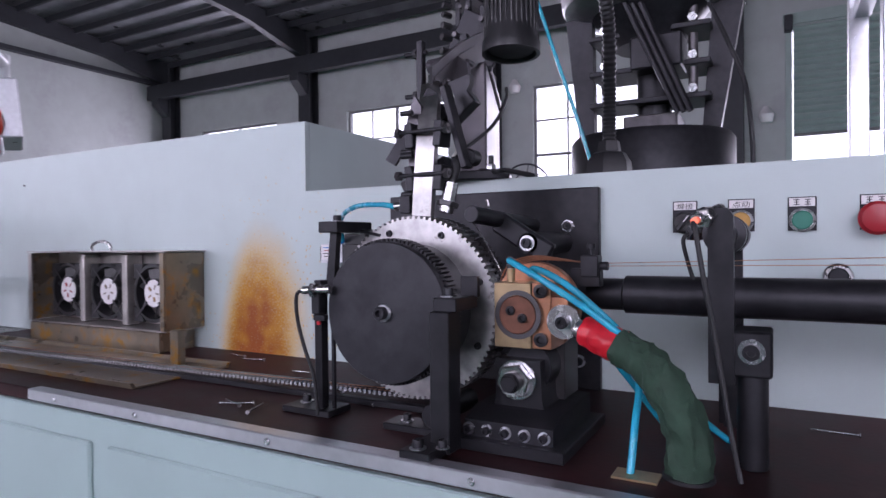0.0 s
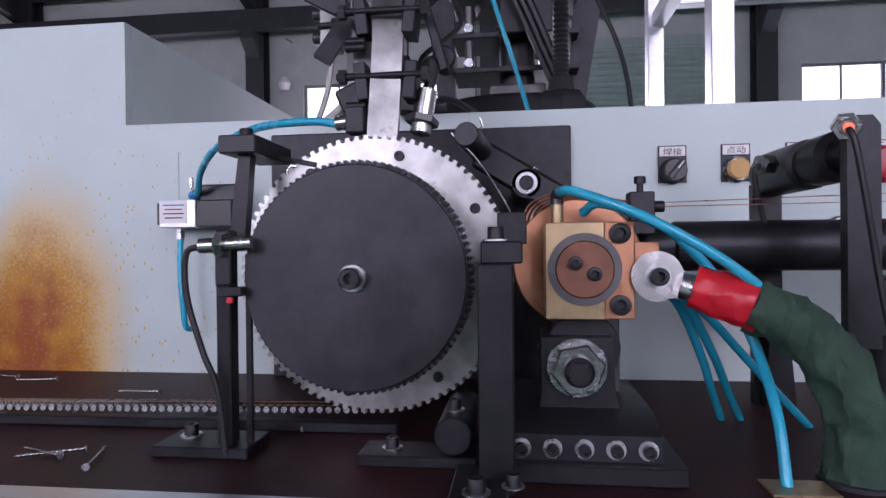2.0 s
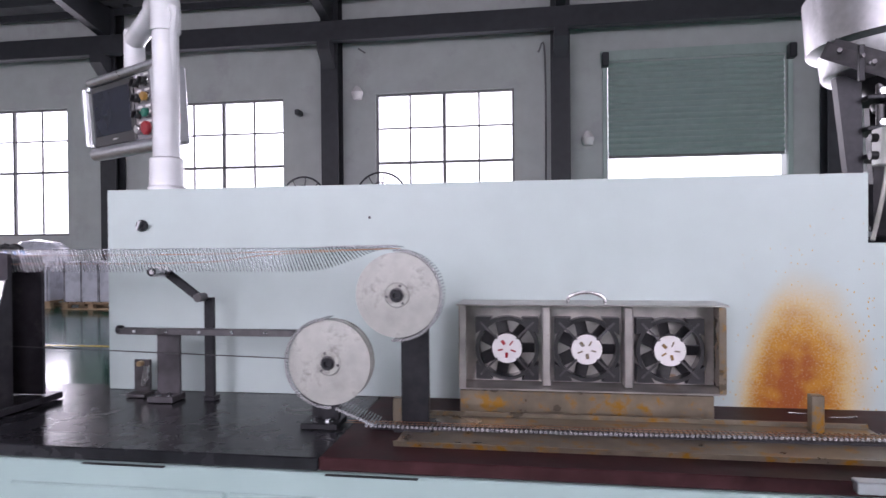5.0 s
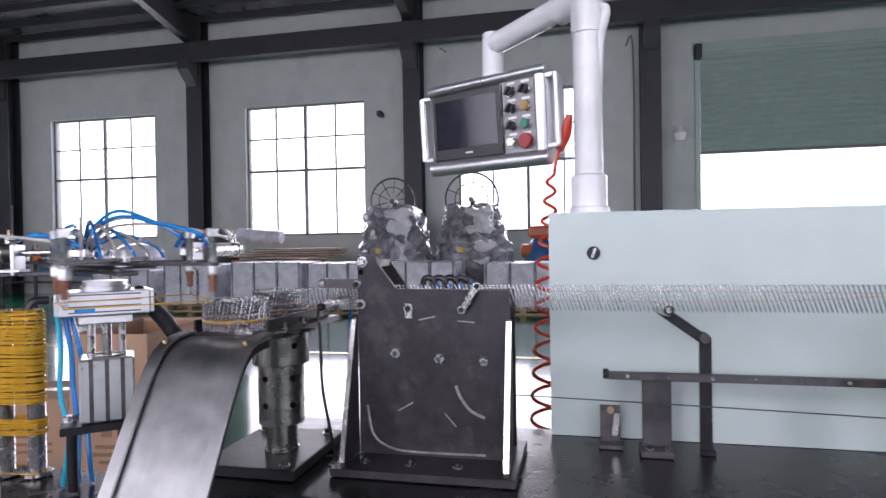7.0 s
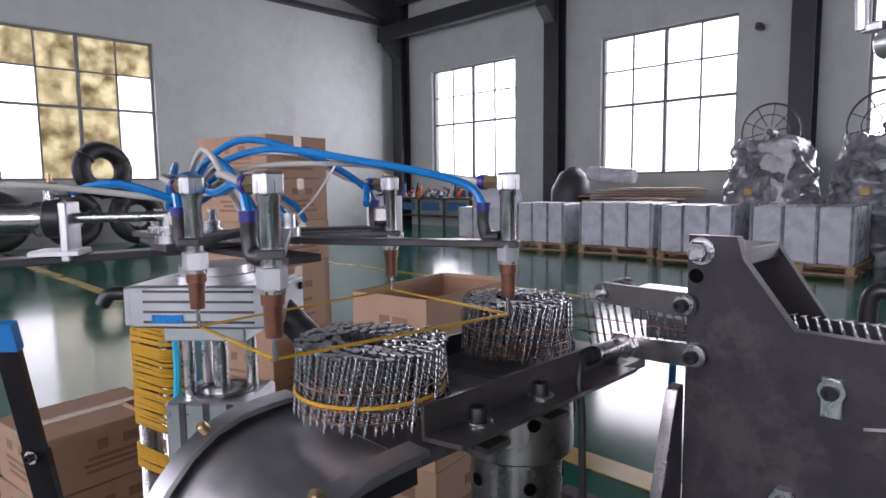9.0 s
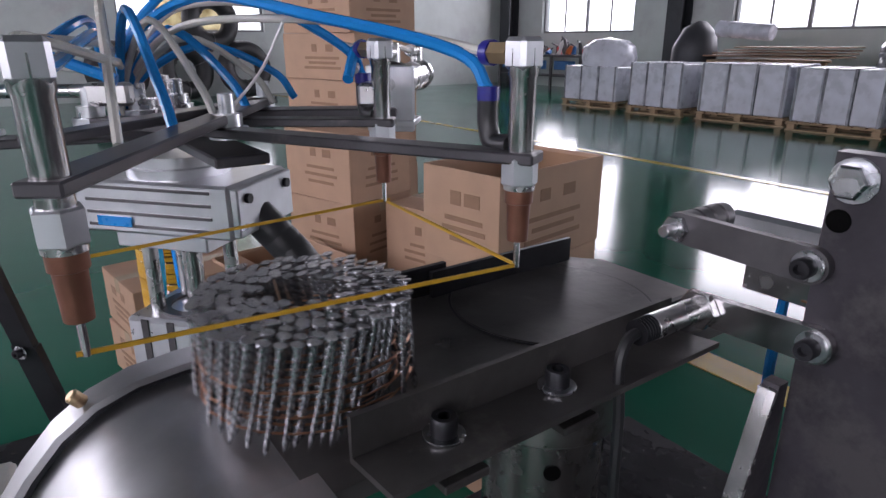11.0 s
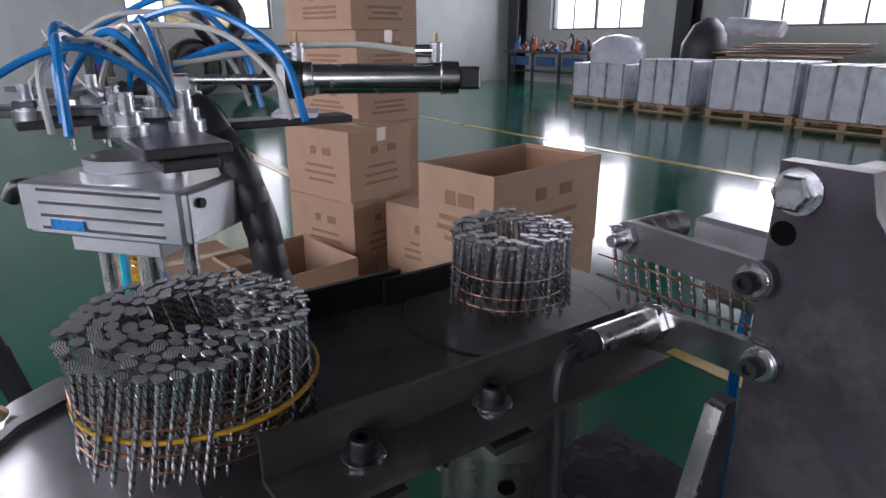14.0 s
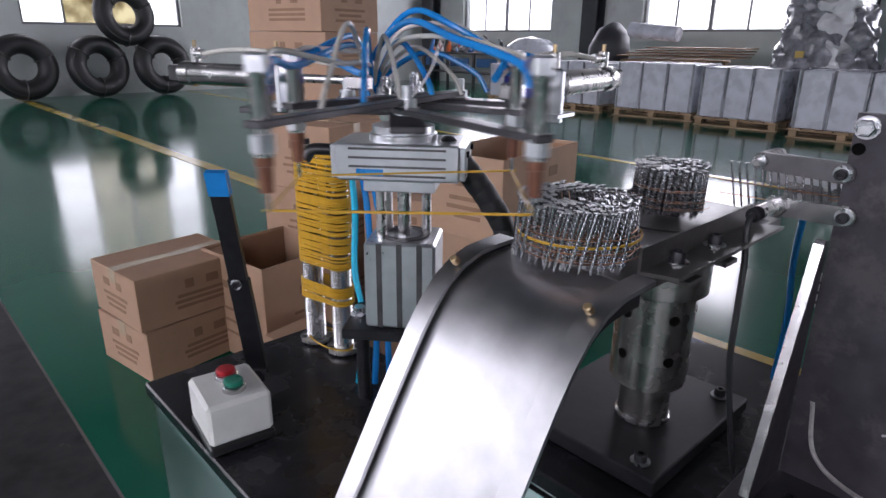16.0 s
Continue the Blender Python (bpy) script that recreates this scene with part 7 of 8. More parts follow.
for k in (-1, 1):
    c = Vector((AX, AY, Z_UP + 0.019)) + R40 @ Vector((k * 0.0665, 0, 0))
    part("end_cap", S().box(c, (0.006, 0.074, 0.034), 0.001, R40), ALU, ru)
    for q in (-0.026, 0.026):
        c2 = Vector((AX, AY, Z_UP + 0.028)) + R40 @ Vector((k * 0.0695, q, 0))
        part("end_screw", S().rod(c2, c2 + R40 @ Vector((k * 0.003, 0, 0)), 0.0035, 12), BLACK, ru)
c = Vector((AX, AY, Z_UP + 0.009)) + R40 @ Vector((-0.028, -0.0402, 0))
part("blue_label", S().box(c, (0.028, 0.001, 0.007), 0, R40), TUBE, ru)
c = Vector((AX, AY, Z_UP + 0.026)) + R40 @ Vector((-0.078, -0.01, 0))
part("side_fitting", S().tube([c, c + R40 @ Vector((-0.018, -0.004, 0)), c + R40 @ Vector((-0.026, -0.006, -0.01))], 0.0065, 10), PLASTIC, ru)
part("rotor", S().lathe((AX, AY, Z_UP + 0.038), (AX, AY, Z_UP + 0.053), [(0, 0.036), (0.45, 0.036), (0.5, 0.033), (1, 0.033)], 44), ALU, ru)
part("mount_plate", S().box((AX, AY, Z_UP - 0.007), (0.075, 0.062, 0.012), 0.001, R40), ALU, ru)
for qx, qy, r in ((0, 0, 0.0075), (-0.022, 0.018, 0.0055), (0.022, 0.018, 0.0055), (-0.022, -0.018, 0.0055)):
    p = Vector((AX, AY, 0)) + R40 @ Vector((qx, qy, 0))
    part("guide_rod", S().rod((p.x, p.y, 0.95), (p.x, p.y, Z_UP - 0.013), r, 14), STEEL, ru)

# gripper frame that turns on the rotor; its own x points to the grippers
ZF = 1.142
gf = thing("gripper_frame", (AX, AY, ZF), "dark steel gripper frame with four air pins and blue tubes", "gripper")


def fpart(name, s, material, label="", parent=None):
    return part(name, s.moved(Matrix.Translation((AX, AY, ZF))), material, parent or gf, label)


fpart("centre_plate", S().box((0.0, 0, 0.006), (0.30, 0.030, 0.006), 0.001), PLATE)
fpart("cross_plate", S().box((0.035, 0, 0.013), (0.032, 0.13, 0.006), 0.001), PLATE)
fpart("rear_plate", S().box((-0.10, 0, 0.013), (0.10, 0.045, 0.006), 0.001), PLATE)


def frame_cylinder(base, angle, with_rod):
    """A round air cylinder lying on the frame, from base outwards."""
    m = Matrix.Translation((base[0], base[1], 0.0)) @ Matrix.Rotation(radians(angle), 4, 'Z')

    def cp(name, s, material, label="", parent=None):
        return fpart(name, s.moved(m), material, label, parent)
    body = cp("cylinder", S().lathe((0.01, 0, 0.038), (0.140, 0, 0.038), [(0, 0.011), (0.04, 0.0135), (0.10, 0.0135), (0.11, 0.0118), (0.88, 0.0118), (0.89, 0.0135), (1, 0.013)], 26), STEEL, "bright round air cylinder")
    cp("cylinder_end", S().box((0.149, 0, 0.038), (0.018, 0.018, 0.018), 0.002), PLASTIC, parent=body)
    cp("cylinder_nose", S().rod((0.003, 0, 0.038), (0.016, 0, 0.038), 0.0155, 22, 0.001), PLASTIC, parent=body)
    cp("cylinder_bracket", S().box((0.0, 0, 0.028), (0.006, 0.034, 0.046), 0.001), ALU)
    cp("bracket_foot", S().box((0.008, 0, 0.0115), (0.035, 0.036, 0.004), 0.0005), ALU)
    cp("piston_rod", S().rod((0.0, 0, 0.038), (-with_rod, 0, 0.038), 0.0042, 12), STEEL)
    cp("rod_end", S().box((-with_rod, 0, 0.036), (0.026, 0.012, 0.014), 0.002), STEEL)
    for x in (0.012, 0.122):
        cp("flow_valve", S().rod((x, 0.0, 0.050), (x, 0.0, 0.066), 0.0055, 12, 0.0005), STEEL)
        cp("valve_screw", S().rod((x, 0.0, 0.066), (x, 0.0, 0.073), 0.0020, 8), BRASS)
        cp("valve_arm", S().rod((x, 0.0, 0.059), (x - 0.016, 0.004, 0.059), 0.005, 12, 0.0005), STEEL)
    cp("clear_tube", S().tube([(0.106, 0.004, 0.059), (0.06, 0.010, 0.064), (0.0, 0.016, 0.062), (-with_rod, 0.01, 0.05)], 0.0026, 8), CLEAR_TUBE)
    cp("blue_tube", S().tube([(-0.004, 0.004, 0.059), (-0.04, 0.012, 0.064), (-with_rod - 0.01, 0.012, 0.045)], 0.0034, 8), TUBE)


fpart("rear_arm", S().box((0.0, -0.072, 0.006), (0.19, 0.026, 0.006), 0.001, rot_z(262)), PLATE)
frame_cylinder((-0.002, -0.117), 240, 0.085)
fpart("side_arm", S().box((0.055, 0.060, 0.0195), (0.16, 0.024, 0.006), 0.001, rot_z(62)), PLATE)
frame_cylinder((0.090, 0.128), 138, 0.06)
for x, y in ((-0.03, 0.012), (0.035, 0.055), (0.035, -0.055), (0.0, -0.02), (-0.09, 0.016), (-0.09, -0.016), (0.13, 0.0)):
    fpart("pivot_bolt", S().lathe((x, y, 0.016), (x, y, 0.040), [(0, 0.011), (0.25, 0.011), (0.26, 0.008), (0.55, 0.008), (0.56, 0.0045), (1, 0.0045)], 12), ZINC)
LOOM = Vector((-0.012, -0.032, 0.004))
COLLAR = mat("blue_push_collar", (0.02, 0.02, 0.20), 0.3, var=0.1)
OPEN = [(0.285, 0.075), (0.266, -0.094), (0.146, 0.088), (0.160, -0.088)]
SHUT = [(0.215, 0.014), (0.215, -0.014), (0.185, 0.016), (0.185, -0.014)]
PIVOT = [(0.035, -0.055), (0.035, 0.055), (0.035, -0.055), (0.035, 0.055)]
links, grips = [], []
for i in range(4):
    a, b = Vector(PIVOT[i]), Vector(OPEN[i])
    length = (b - a).length
    zz = 0.020 + 0.0065 * (i % 2)
    me = mesh_of("link", S().box((length / 2, 0, 0), (length + 0.016, 0.0145, 0.005), 0.0008), PLATE)
    lk = new("link", me)
    lk.parent = gf
    lk.location = (a.x, a.y, zz)
    ORIGIN[lk] = Vector((0, 0, 0))
    links.append((lk, a, zz))
    shp = S().lathe((0, 0, -0.006), (0, 0, 0.052), [(0, 0.0068), (0.22, 0.0068), (0.24, 0.0056), (0.80, 0.0056), (0.82, 0.0063), (1, 0.0063)], 20)
    gr = new("gripper_pin", mesh_of("gripper_pin", shp, STEEL))
    gr.parent = gf
    gr.location = (b.x, b.y, 0.012)
    ORIGIN[gr] = Vector((0, 0, 0))
    tagged(gr, "chrome air pin with a copper tip")
    grips.append(gr)

    def gpart(name, s, material, label=""):
        return part(name, s, material, gr, label)
    gpart("hex_top", S().box((0, 0, 0.050), (0.0125, 0.0125, 0.013), 0.0018), ALU)
    gpart("hex_nut", S().rod((0, 0, -0.004), (0, 0, 0.008), 0.0080, 6, 0.0008), ALU)
    gpart("copper_tip", S().lathe((0, 0, -0.006), (0, 0, -0.029), [(0, 0.0062), (0.25, 0.0062), (0.27, 0.0052), (1, 0.0046)], 16), TIP, "oxidised copper tip")
    gpart("needle", S().rod((0, 0, -0.029), (0, 0, -0.042), 0.0014, 8), STEEL)
    gpart("elbow_fitting", S().tube([(-0.006, 0, 0.012), (-0.018, 0, 0.012), (-0.022, 0, 0.020), (-0.022, 0, 0.034)], 0.0047, 10), PLASTIC)
    gpart("brass_fitting", S().rod((-0.007, 0.0, 0.050), (-0.019, 0.0, 0.050), 0.0050, 6), BRASS)
    gpart("collar", S().rod((-0.019, 0, 0.050), (-0.024, 0, 0.050), 0.0054, 12), COLLAR)
    # tubes from the pin back to the middle of the frame
    v = LOOM - Vector((b.x, b.y, 0))
    up = (0.064, 0.044, 0.074, 0.052)[i]
    gpart("clear_tube", S().tube([(-0.024, 0, 0.050), Vector((-0.045, 0, 0.056)) + v * 0.06, v * 0.45 + Vector((0, 0.012, up)), v * 0.78 + Vector((0.01, 0.006, up - 0.004)), v * 0.96 + Vector((0.006, 0.006, 0.030)), v + Vector((0.005, 0.004, 0.0))], 0.0022, 8), CLEAR_TUBE)
    gpart("blue_tube", S().tube([(-0.022, 0, 0.034), Vector((-0.024, 0, 0.050)) + v * 0.05, v * 0.32 + Vector((0, -0.008, up)), v * 0.68 + Vector((0, 0, up + 0.012)), v * 0.93 + Vector((0.002, -0.004, 0.045)), v + Vector((0, -0.004, -0.002))], 0.0029, 8), TUBE)
    gpart("tube_collar", S().rod((-0.022, 0, 0.030), (-0.022, 0, 0.036), 0.0052, 12), COLLAR)
for k in range(6):
    q = Vector((0.02 + 0.035 * k, 0.085 - 0.030 * k, 0))
    fpart("bundle_tube", S().tube([LOOM + Vector((0.004 * (k % 3) - 0.004, 0.003 * (k % 2), 0.008)), LOOM.lerp(q, 0.15) + Vector((0, 0, 0.040)), LOOM.lerp(q, 0.5) + Vector((0, 0, 0.062 + 0.005 * k)), LOOM.lerp(q, 0.88) + Vector((0, 0, 0.045)), q + Vector((0, 0, 0.026))], 0.0028 if k % 2 == 0 else 0.0022, 8), TUBE if k % 2 == 0 else CLEAR_TUBE)
fpart("cable_tie", S().tube([(0.11, 0.0, 0.022), (0.135, 0.018, 0.050), (0.155, 0.026, 0.076)], 0.0009, 6), LABEL)

# black cable loom from the bench up to the gripper frame, in short rigid pieces
loom = thing("cable_loom", (-0.60, -0.295, 0.92), "black braided cable loom tied with a clear band", "cable loom")
REST = [(-0.592, -0.290, 0.925), (-0.600, -0.299, 0.985), (-0.612, -0.313, 1.030), (-0.625, -0.330, 1.060), (-0.637, -0.345, 1.082), (-0.648, -0.358, 1.100)]
TALL = [(-0.612, -0.296, 0.925), (-0.625, -0.304, 0.980), (-0.638, -0.311, 1.030), (-0.648, -0.315, 1.080), (-0.660, -0.325, 1.125), (-0.672, -0.344, 1.160)]
LOOM_MESH = mesh_of("loom_piece", S().lathe((0, 0, -0.022), (0, 0, 0.022), [(0, 0.008), (0.12, 0.0125), (0.5, 0.0135), (0.88, 0.0125), (1, 0.008)], 14), RUBBER)
loom_pieces = []
for k in range(11):
    ob = new("loom_piece", LOOM_MESH)
    ob.parent = loom
    loom_pieces.append(ob)


def loom_pose(k, lean):
    """Place of a loom piece; lean runs from 0, bent under the frame, to 1, upright."""
    def at(u):
        u = min(4.999, max(0.0, u))
        i, f = int(u), u - int(u)
        return (Vector(REST[i]).lerp(Vector(REST[i + 1]), f)).lerp(Vector(TALL[i]).lerp(Vector(TALL[i + 1]), f), lean)
    u = 0.25 + 4.5 * k / 10
    d = at(u + 0.3) - at(u - 0.3)
    return Matrix.Translation(at(u) - Vector((-0.60, -0.295, 0.92))) @ d.to_track_quat('Z', 'Y').to_matrix().to_4x4()


# yellow bands carried by the grippers, in short rigid pieces
N_PIECE = 48
PIECE = mesh_of("band_piece", S().box((0, 0, 0), (0.0128, 0.0010, 0.0016)), YELLOW)


def carried_band():
    t = thing("carried_band", (0, 0, 0), "thin yellow rubber band stretched between the gripper pins", "rubber band")
    out = []
    for i in range(N_PIECE):
        ob = new("band_piece", PIECE)
        ob.parent = t
        out.append(ob)
    return t, out


band_one, pieces_one = carried_band()
band_two, pieces_two = carried_band()

# ---- cartons ----


def carton(name, c, size, turn, label, is_open=False, group="cartons", tape=True, marks=True):
    """A cardboard box with board thickness, flap seams, tape and printed marks; c is the middle of its base."""
    t = thing(name, c, label, "carton", group)
    m = Matrix.Translation(c) @ Matrix.Rotation(radians(turn), 4, 'Z')
    w, d, h = size
    k = 0.005

    def p(nm, s, material, parent=None, lab=""):
        return part(nm, s.moved(m), material, parent or t, lab)
    p("bottom", S().box((0, 0, k / 2), (w - 2 * k, d - 2 * k, k)), CARTON)
    for sy in (-1, 1):
        p("side", S().box((0, sy * (d / 2 - k / 2), h / 2), (w, k, h), 0.001), CARTON)
    for sx in (-1, 1):
        p("end", S().box((sx * (w / 2 - k / 2), 0, h / 2), (k, d - 2 * k - 0.001, h), 0.001), CARTON)
    if is_open:
        p("inside_floor", S().box((0, 0, k + 0.003), (w - 2 * k - 0.004, d - 2 * k - 0.004, 0.004)), CARTON_IN)
        for sy in (-1, 1):
            p("liner", S().box((0, sy * (d / 2 - k - 0.002), h / 2), (w - 2 * k - 0.006, 0.003, h - 0.02)), CARTON_IN)
    else:
        p("flap", S().box((0, -d / 4 - 0.0005, h + k / 2), (w, d / 2 - 0.003, k), 0.001), CARTON)
        p("flap", S().box((0, d / 4 + 0.0005, h + k / 2), (w, d / 2 - 0.003, k), 0.001), CARTON)
        if tape:
            p("tape", S().box((0, 0, h + k + 0.0006), (w + 0.001, 0.05, 0.001)), TAPE)
            for sx in (-1, 1):
                p("tape", S().box((sx * (w / 2 + 0.0006), 0, h - 0.02), (0.001, 0.05, 0.055)), TAPE)
    if marks:
        g = random.Random(int(abs(c[0] * 1000)) + int(h * 100))
        for sy in (-1, 1):
            p("logo_mark", S().box((-0.05 * w, sy * (d / 2 + 0.0006), h * 0.70), (0.035, 0.001, 0.035)), BOX_INK)
            p("logo_mark", S().box((0.16 * w, sy * (d / 2 + 0.0006), h * 0.70), (0.05, 0.001, 0.032)), BOX_INK)
            for r in range(3):
                p("text_bar", S().box((0.05 * w, sy * (d / 2 + 0.0006), h * (0.48 - 0.11 * r)), (w * g.uniform(0.35, 0.6), 0.001, 0.012)), BOX_INK)
        for sx in (-1, 1):
            p("logo_mark", S().box((sx * (w / 2 + 0.0006), -0.04, h * 0.72), (0.001, 0.04, 0.03)), BOX_INK)
            p("logo_mark", S().box((sx * (w / 2 + 0.0006), 0.06, h * 0.72), (0.001, 0.05, 0.03)), BOX_INK)
            for r in range(3):
                p("text_bar", S().box((sx * (w / 2 + 0.0006), 0.0, h * (0.48 - 0.12 * r)), (0.001, d * g.uniform(0.35, 0.6), 0.012)), BOX_INK)
    return t


g = random.Random(21)
carton("open_carton", (-1.396, 0.587, 0.685), (0.255, 0.42, 0.235), 8.6, "empty open brown cardboard carton on a stack", True)
for k in range(3):
    carton("carton", (-1.41, 0.595, 0.004 + 0.227 * k), (0.28, 0.39, 0.22), 8.6 + g.uniform(-2, 2), "printed brown cardboard carton in a stack")
for k in range(7):
    carton("carton", (-3.05 + g.uniform(-0.012, 0.012), 0.98, 0.004 + 0.207 * k), (0.50, 0.40, 0.20), 14 + g.uniform(-3, 3), "printed brown cardboard carton in a tall stack", group="tall carton stack")
for k in range(3):
    carton("carton", (-2.64, 0.735, 0.004 + 0.287 * k), (0.40, 0.36, 0.28), 14 + g.uniform(-3, 3), "printed brown cardboard carton in a stack")
for k in range(2):
    carton("carton", (-2.22, 0.98, 0.004 + 0.287 * k), (0.40, 0.36, 0.28), 14 + g.uniform(-3, 3), "printed brown cardboard carton in a stack")
carton("carton", (-2.575, -0.03, 0.004), (0.44, 0.36, 0.195), 100, "brown cardboard carton on the floor")
carton("carton", (-2.575, -0.03, 0.209), (0.44, 0.36, 0.195), 97, "taped brown cardboard carton on another")
carton("open_carton", (-2.37, 0.31, 0.004), (0.40, 0.40, 0.42), 98, "open brown cardboard carton on the floor", True)
carton("carton", (-1.88, 0.26, 0.004), (0.36, 0.30, 0.24), 100, "brown cardboard carton on the floor", tape=False)

# ---- pallets with wrapped goods ----


def crumple(s, seed, amount, scale):
    """Loose film: pushes a fine grid of points in and out."""
    noise.seed_set(seed)
    s.v = [tuple(Vector(p) + amount * noise.noise_vector(Vector(p) * scale) + 0.4 * amount * noise.noise_vector(Vector(p) * scale * 2.7)) for p in s.v]
    return s


def pallet(t, x, y, z, w, d, turn=0):
    m = Matrix.Translation((x, y, z)) @ Matrix.Rotation(radians(turn), 4, 'Z')
    for i in range(7):
        part("top_board", S().box(((i - 3) * w / 7, 0, 0.125), (w / 7 - 0.03, d, 0.02), 0.002).moved(m), WOOD, t)
    for dy in (-0.42, 0, 0.42):
        part("stringer", S().box((0, dy * d, 0.105), (w, 0.09, 0.02), 0.002).moved(m), WOOD, t)
        part("bottom_board", S().box((0, dy * d, 0.012), (w, 0.10, 0.022), 0.002).moved(m), WOOD, t)
        for dx in (-0.44, 0, 0.44):
            part("block", S().box((dx * w, dy * d, 0.059), (0.10, 0.09, 0.07), 0.003).moved(m), WOOD, t)


def wrapped_load(x, y, w, d, h, turn, label):
    t = thing("pallet_load", (x, y, 0), label, "pallet load", "pallet loads")
    pallet(t, x, y, 0, w + 0.06, d + 0.06, turn)
    m = Matrix.Translation((x, y, 0.136)) @ Matrix.Rotation(radians(turn), 4, 'Z')
    nx = 3
    for i in range(nx):
        part("block", S().box(((i - (nx - 1) / 2) * w / nx, 0, h / 2), (w / nx - 0.012, d, h), 0.02).moved(m), WRAP, t)
    for i in range(nx + 1):
        part("strap", S().box(((i - nx / 2) * w / nx * 0.93, 0, h / 2), (0.035, d + 0.012, h + 0.012), 0.004).moved(m), FILM, t)


wrapped_load(-8.5, 9.3, 1.25, 1.0, 0.62, 3, "grey film-wrapped goods on a wooden pallet")
wrapped_load(-6.95, 9.2, 1.05, 1.0, 0.72, 2, "white wrapped blocks on a wooden pallet")
wrapped_load(-5.5, 9.35, 1.35, 1.1, 0.74, 4, "white wrapped blocks on a wooden pallet")
wrapped_load(-4.05, 9.2, 1.15, 1.1, 0.72, 2, "white wrapped blocks on a wooden pallet")
wrapped_load(-2.55, 8.9, 1.25, 1.1, 0.74, 2, "white wrapped blocks on a wooden pallet")
wrapped_load(-0.9, 9.2, 1.25, 1.1, 0.70, 2, "white wrapped blocks on a wooden pallet")
t = thing("coiled_load", (-8.5, 9.35, 0.756), "grey film-covered rolls on the wrapped pallet", "wrapped roll")
part("roll", crumple(S().lathe((-8.5, 9.35, 0.756), (-8.5, 9.35, 1.25), [(0, 0.5), (0.3, 0.52), (0.7, 0.47), (0.9, 0.34), (1, 0.05)], 24), 4, 0.06, 3.0), WRAP, t)

t = thing("board_stack", (-6.1, 10.7, 0), "stack of empty pallets and brown boards", "board stack")
for k in range(6):
    pallet(t, -6.2 + 0.05 * (k % 2), 10.75, 0.15 * k, 1.7, 1.1, 2 * (k % 3))
for k in range(4):
    part("board", S().box((-6.0 + 0.12 * k, 10.7, 0.95 + 0.05 * k), (2.2 - 0.15 * k, 0.9, 0.022), 0.002, rot_z(3 * k)), BROWN_WOOD, t)
part("tarp", S().lathe((-7.6, 10.6, 0.5), (-7.4, 10.6, 1.55), [(0, 0.35), (0.5, 0.42), (0.85, 0.3), (1, 0.08)], 14), COLUMN, t)
part("roll", S().rod((-7.0, 10.5, 1.42), (-6.0, 10.5, 1.34), 0.14, 18, 0.01), WRAP, t)

# ---- film-wrapped machines with spool guards ----


for i, (x, y) in enumerate(((-3.45, 10.15), (-1.95, 10.25))):
    t = thing("wrapped_machine", (x, y, 0), "film-wrapped machine with a round wire guard on top", "machine", "wrapped machines")
    for nm, za, zb, ra, rb in (("lower_wrap", 0.0, 0.75, 0.66, 0.72), ("body_wrap", 0.70, 1.45, 0.74, 0.62), ("head_wrap", 1.36, 1.86, 0.60, 0.50)):
        prof = [(k / 9, ra + (rb - ra) * k / 9) for k in range(10)] + [(1, 0.02)]
        part(nm, crumple(S().lathe((x, y, za), (x, y, zb), [(v / 30, np.interp(v / 30, [q[0] for q in prof[:-1]], [q[1] for q in prof[:-1]])) for v in range(31)] + [(1, 0.25), (1, 0.02)], 64), 5 + i, 0.11, 4.2), FILM, t)
    part("plastic_sheet", crumple(S().lathe((x + 0.22, y - 0.42, 0.75), (x + 0.18, y - 0.35, 1.80), [(v / 24, 0.24 + 0.05 * math.sin(v * 0.9)) for v in range(25)] + [(1, 0.1)], 40), 9 + i, 0.09, 5.0), FILM_WHITE, t, "crumpled white plastic sheet")
    cz, r = 1.98, 0.50 if i else 0.44
    part("guard_ring", S().torus((x, y - 0.1, cz), (0, 1, 0.05), r, 0.018, 40, 6), COLUMN, t)
    part("guard_ring", S().torus((x, y - 0.12, cz), (0, 1, 0.05), r * 0.62, 0.010, 28, 6), COLUMN, t)
    for k in range(10):
        w = k * math.pi / 5 + 0.2
        part("spoke", S().rod((x + 0.1 * math.cos(w), y - 0.13, cz + 0.1 * math.sin(w)), (x + r * math.cos(w), y - 0.1, cz + r * math.sin(w)), 0.009, 6), COLUMN, t)
    part("hub", S().rod((x, y - 0.18, cz), (x, y + 0.12, cz), 0.05, 18, 0.01), GREY, t)
    part("guard_post", S().rod((x, y, 1.6), (x, y, cz), 0.05, 12), COLUMN, t)
    part("sticker", S().box((x - 0.1, y - 0.74, 1.05), (0.12, 0.01, 0.10), 0.002), SIGN_YELLOW, t)

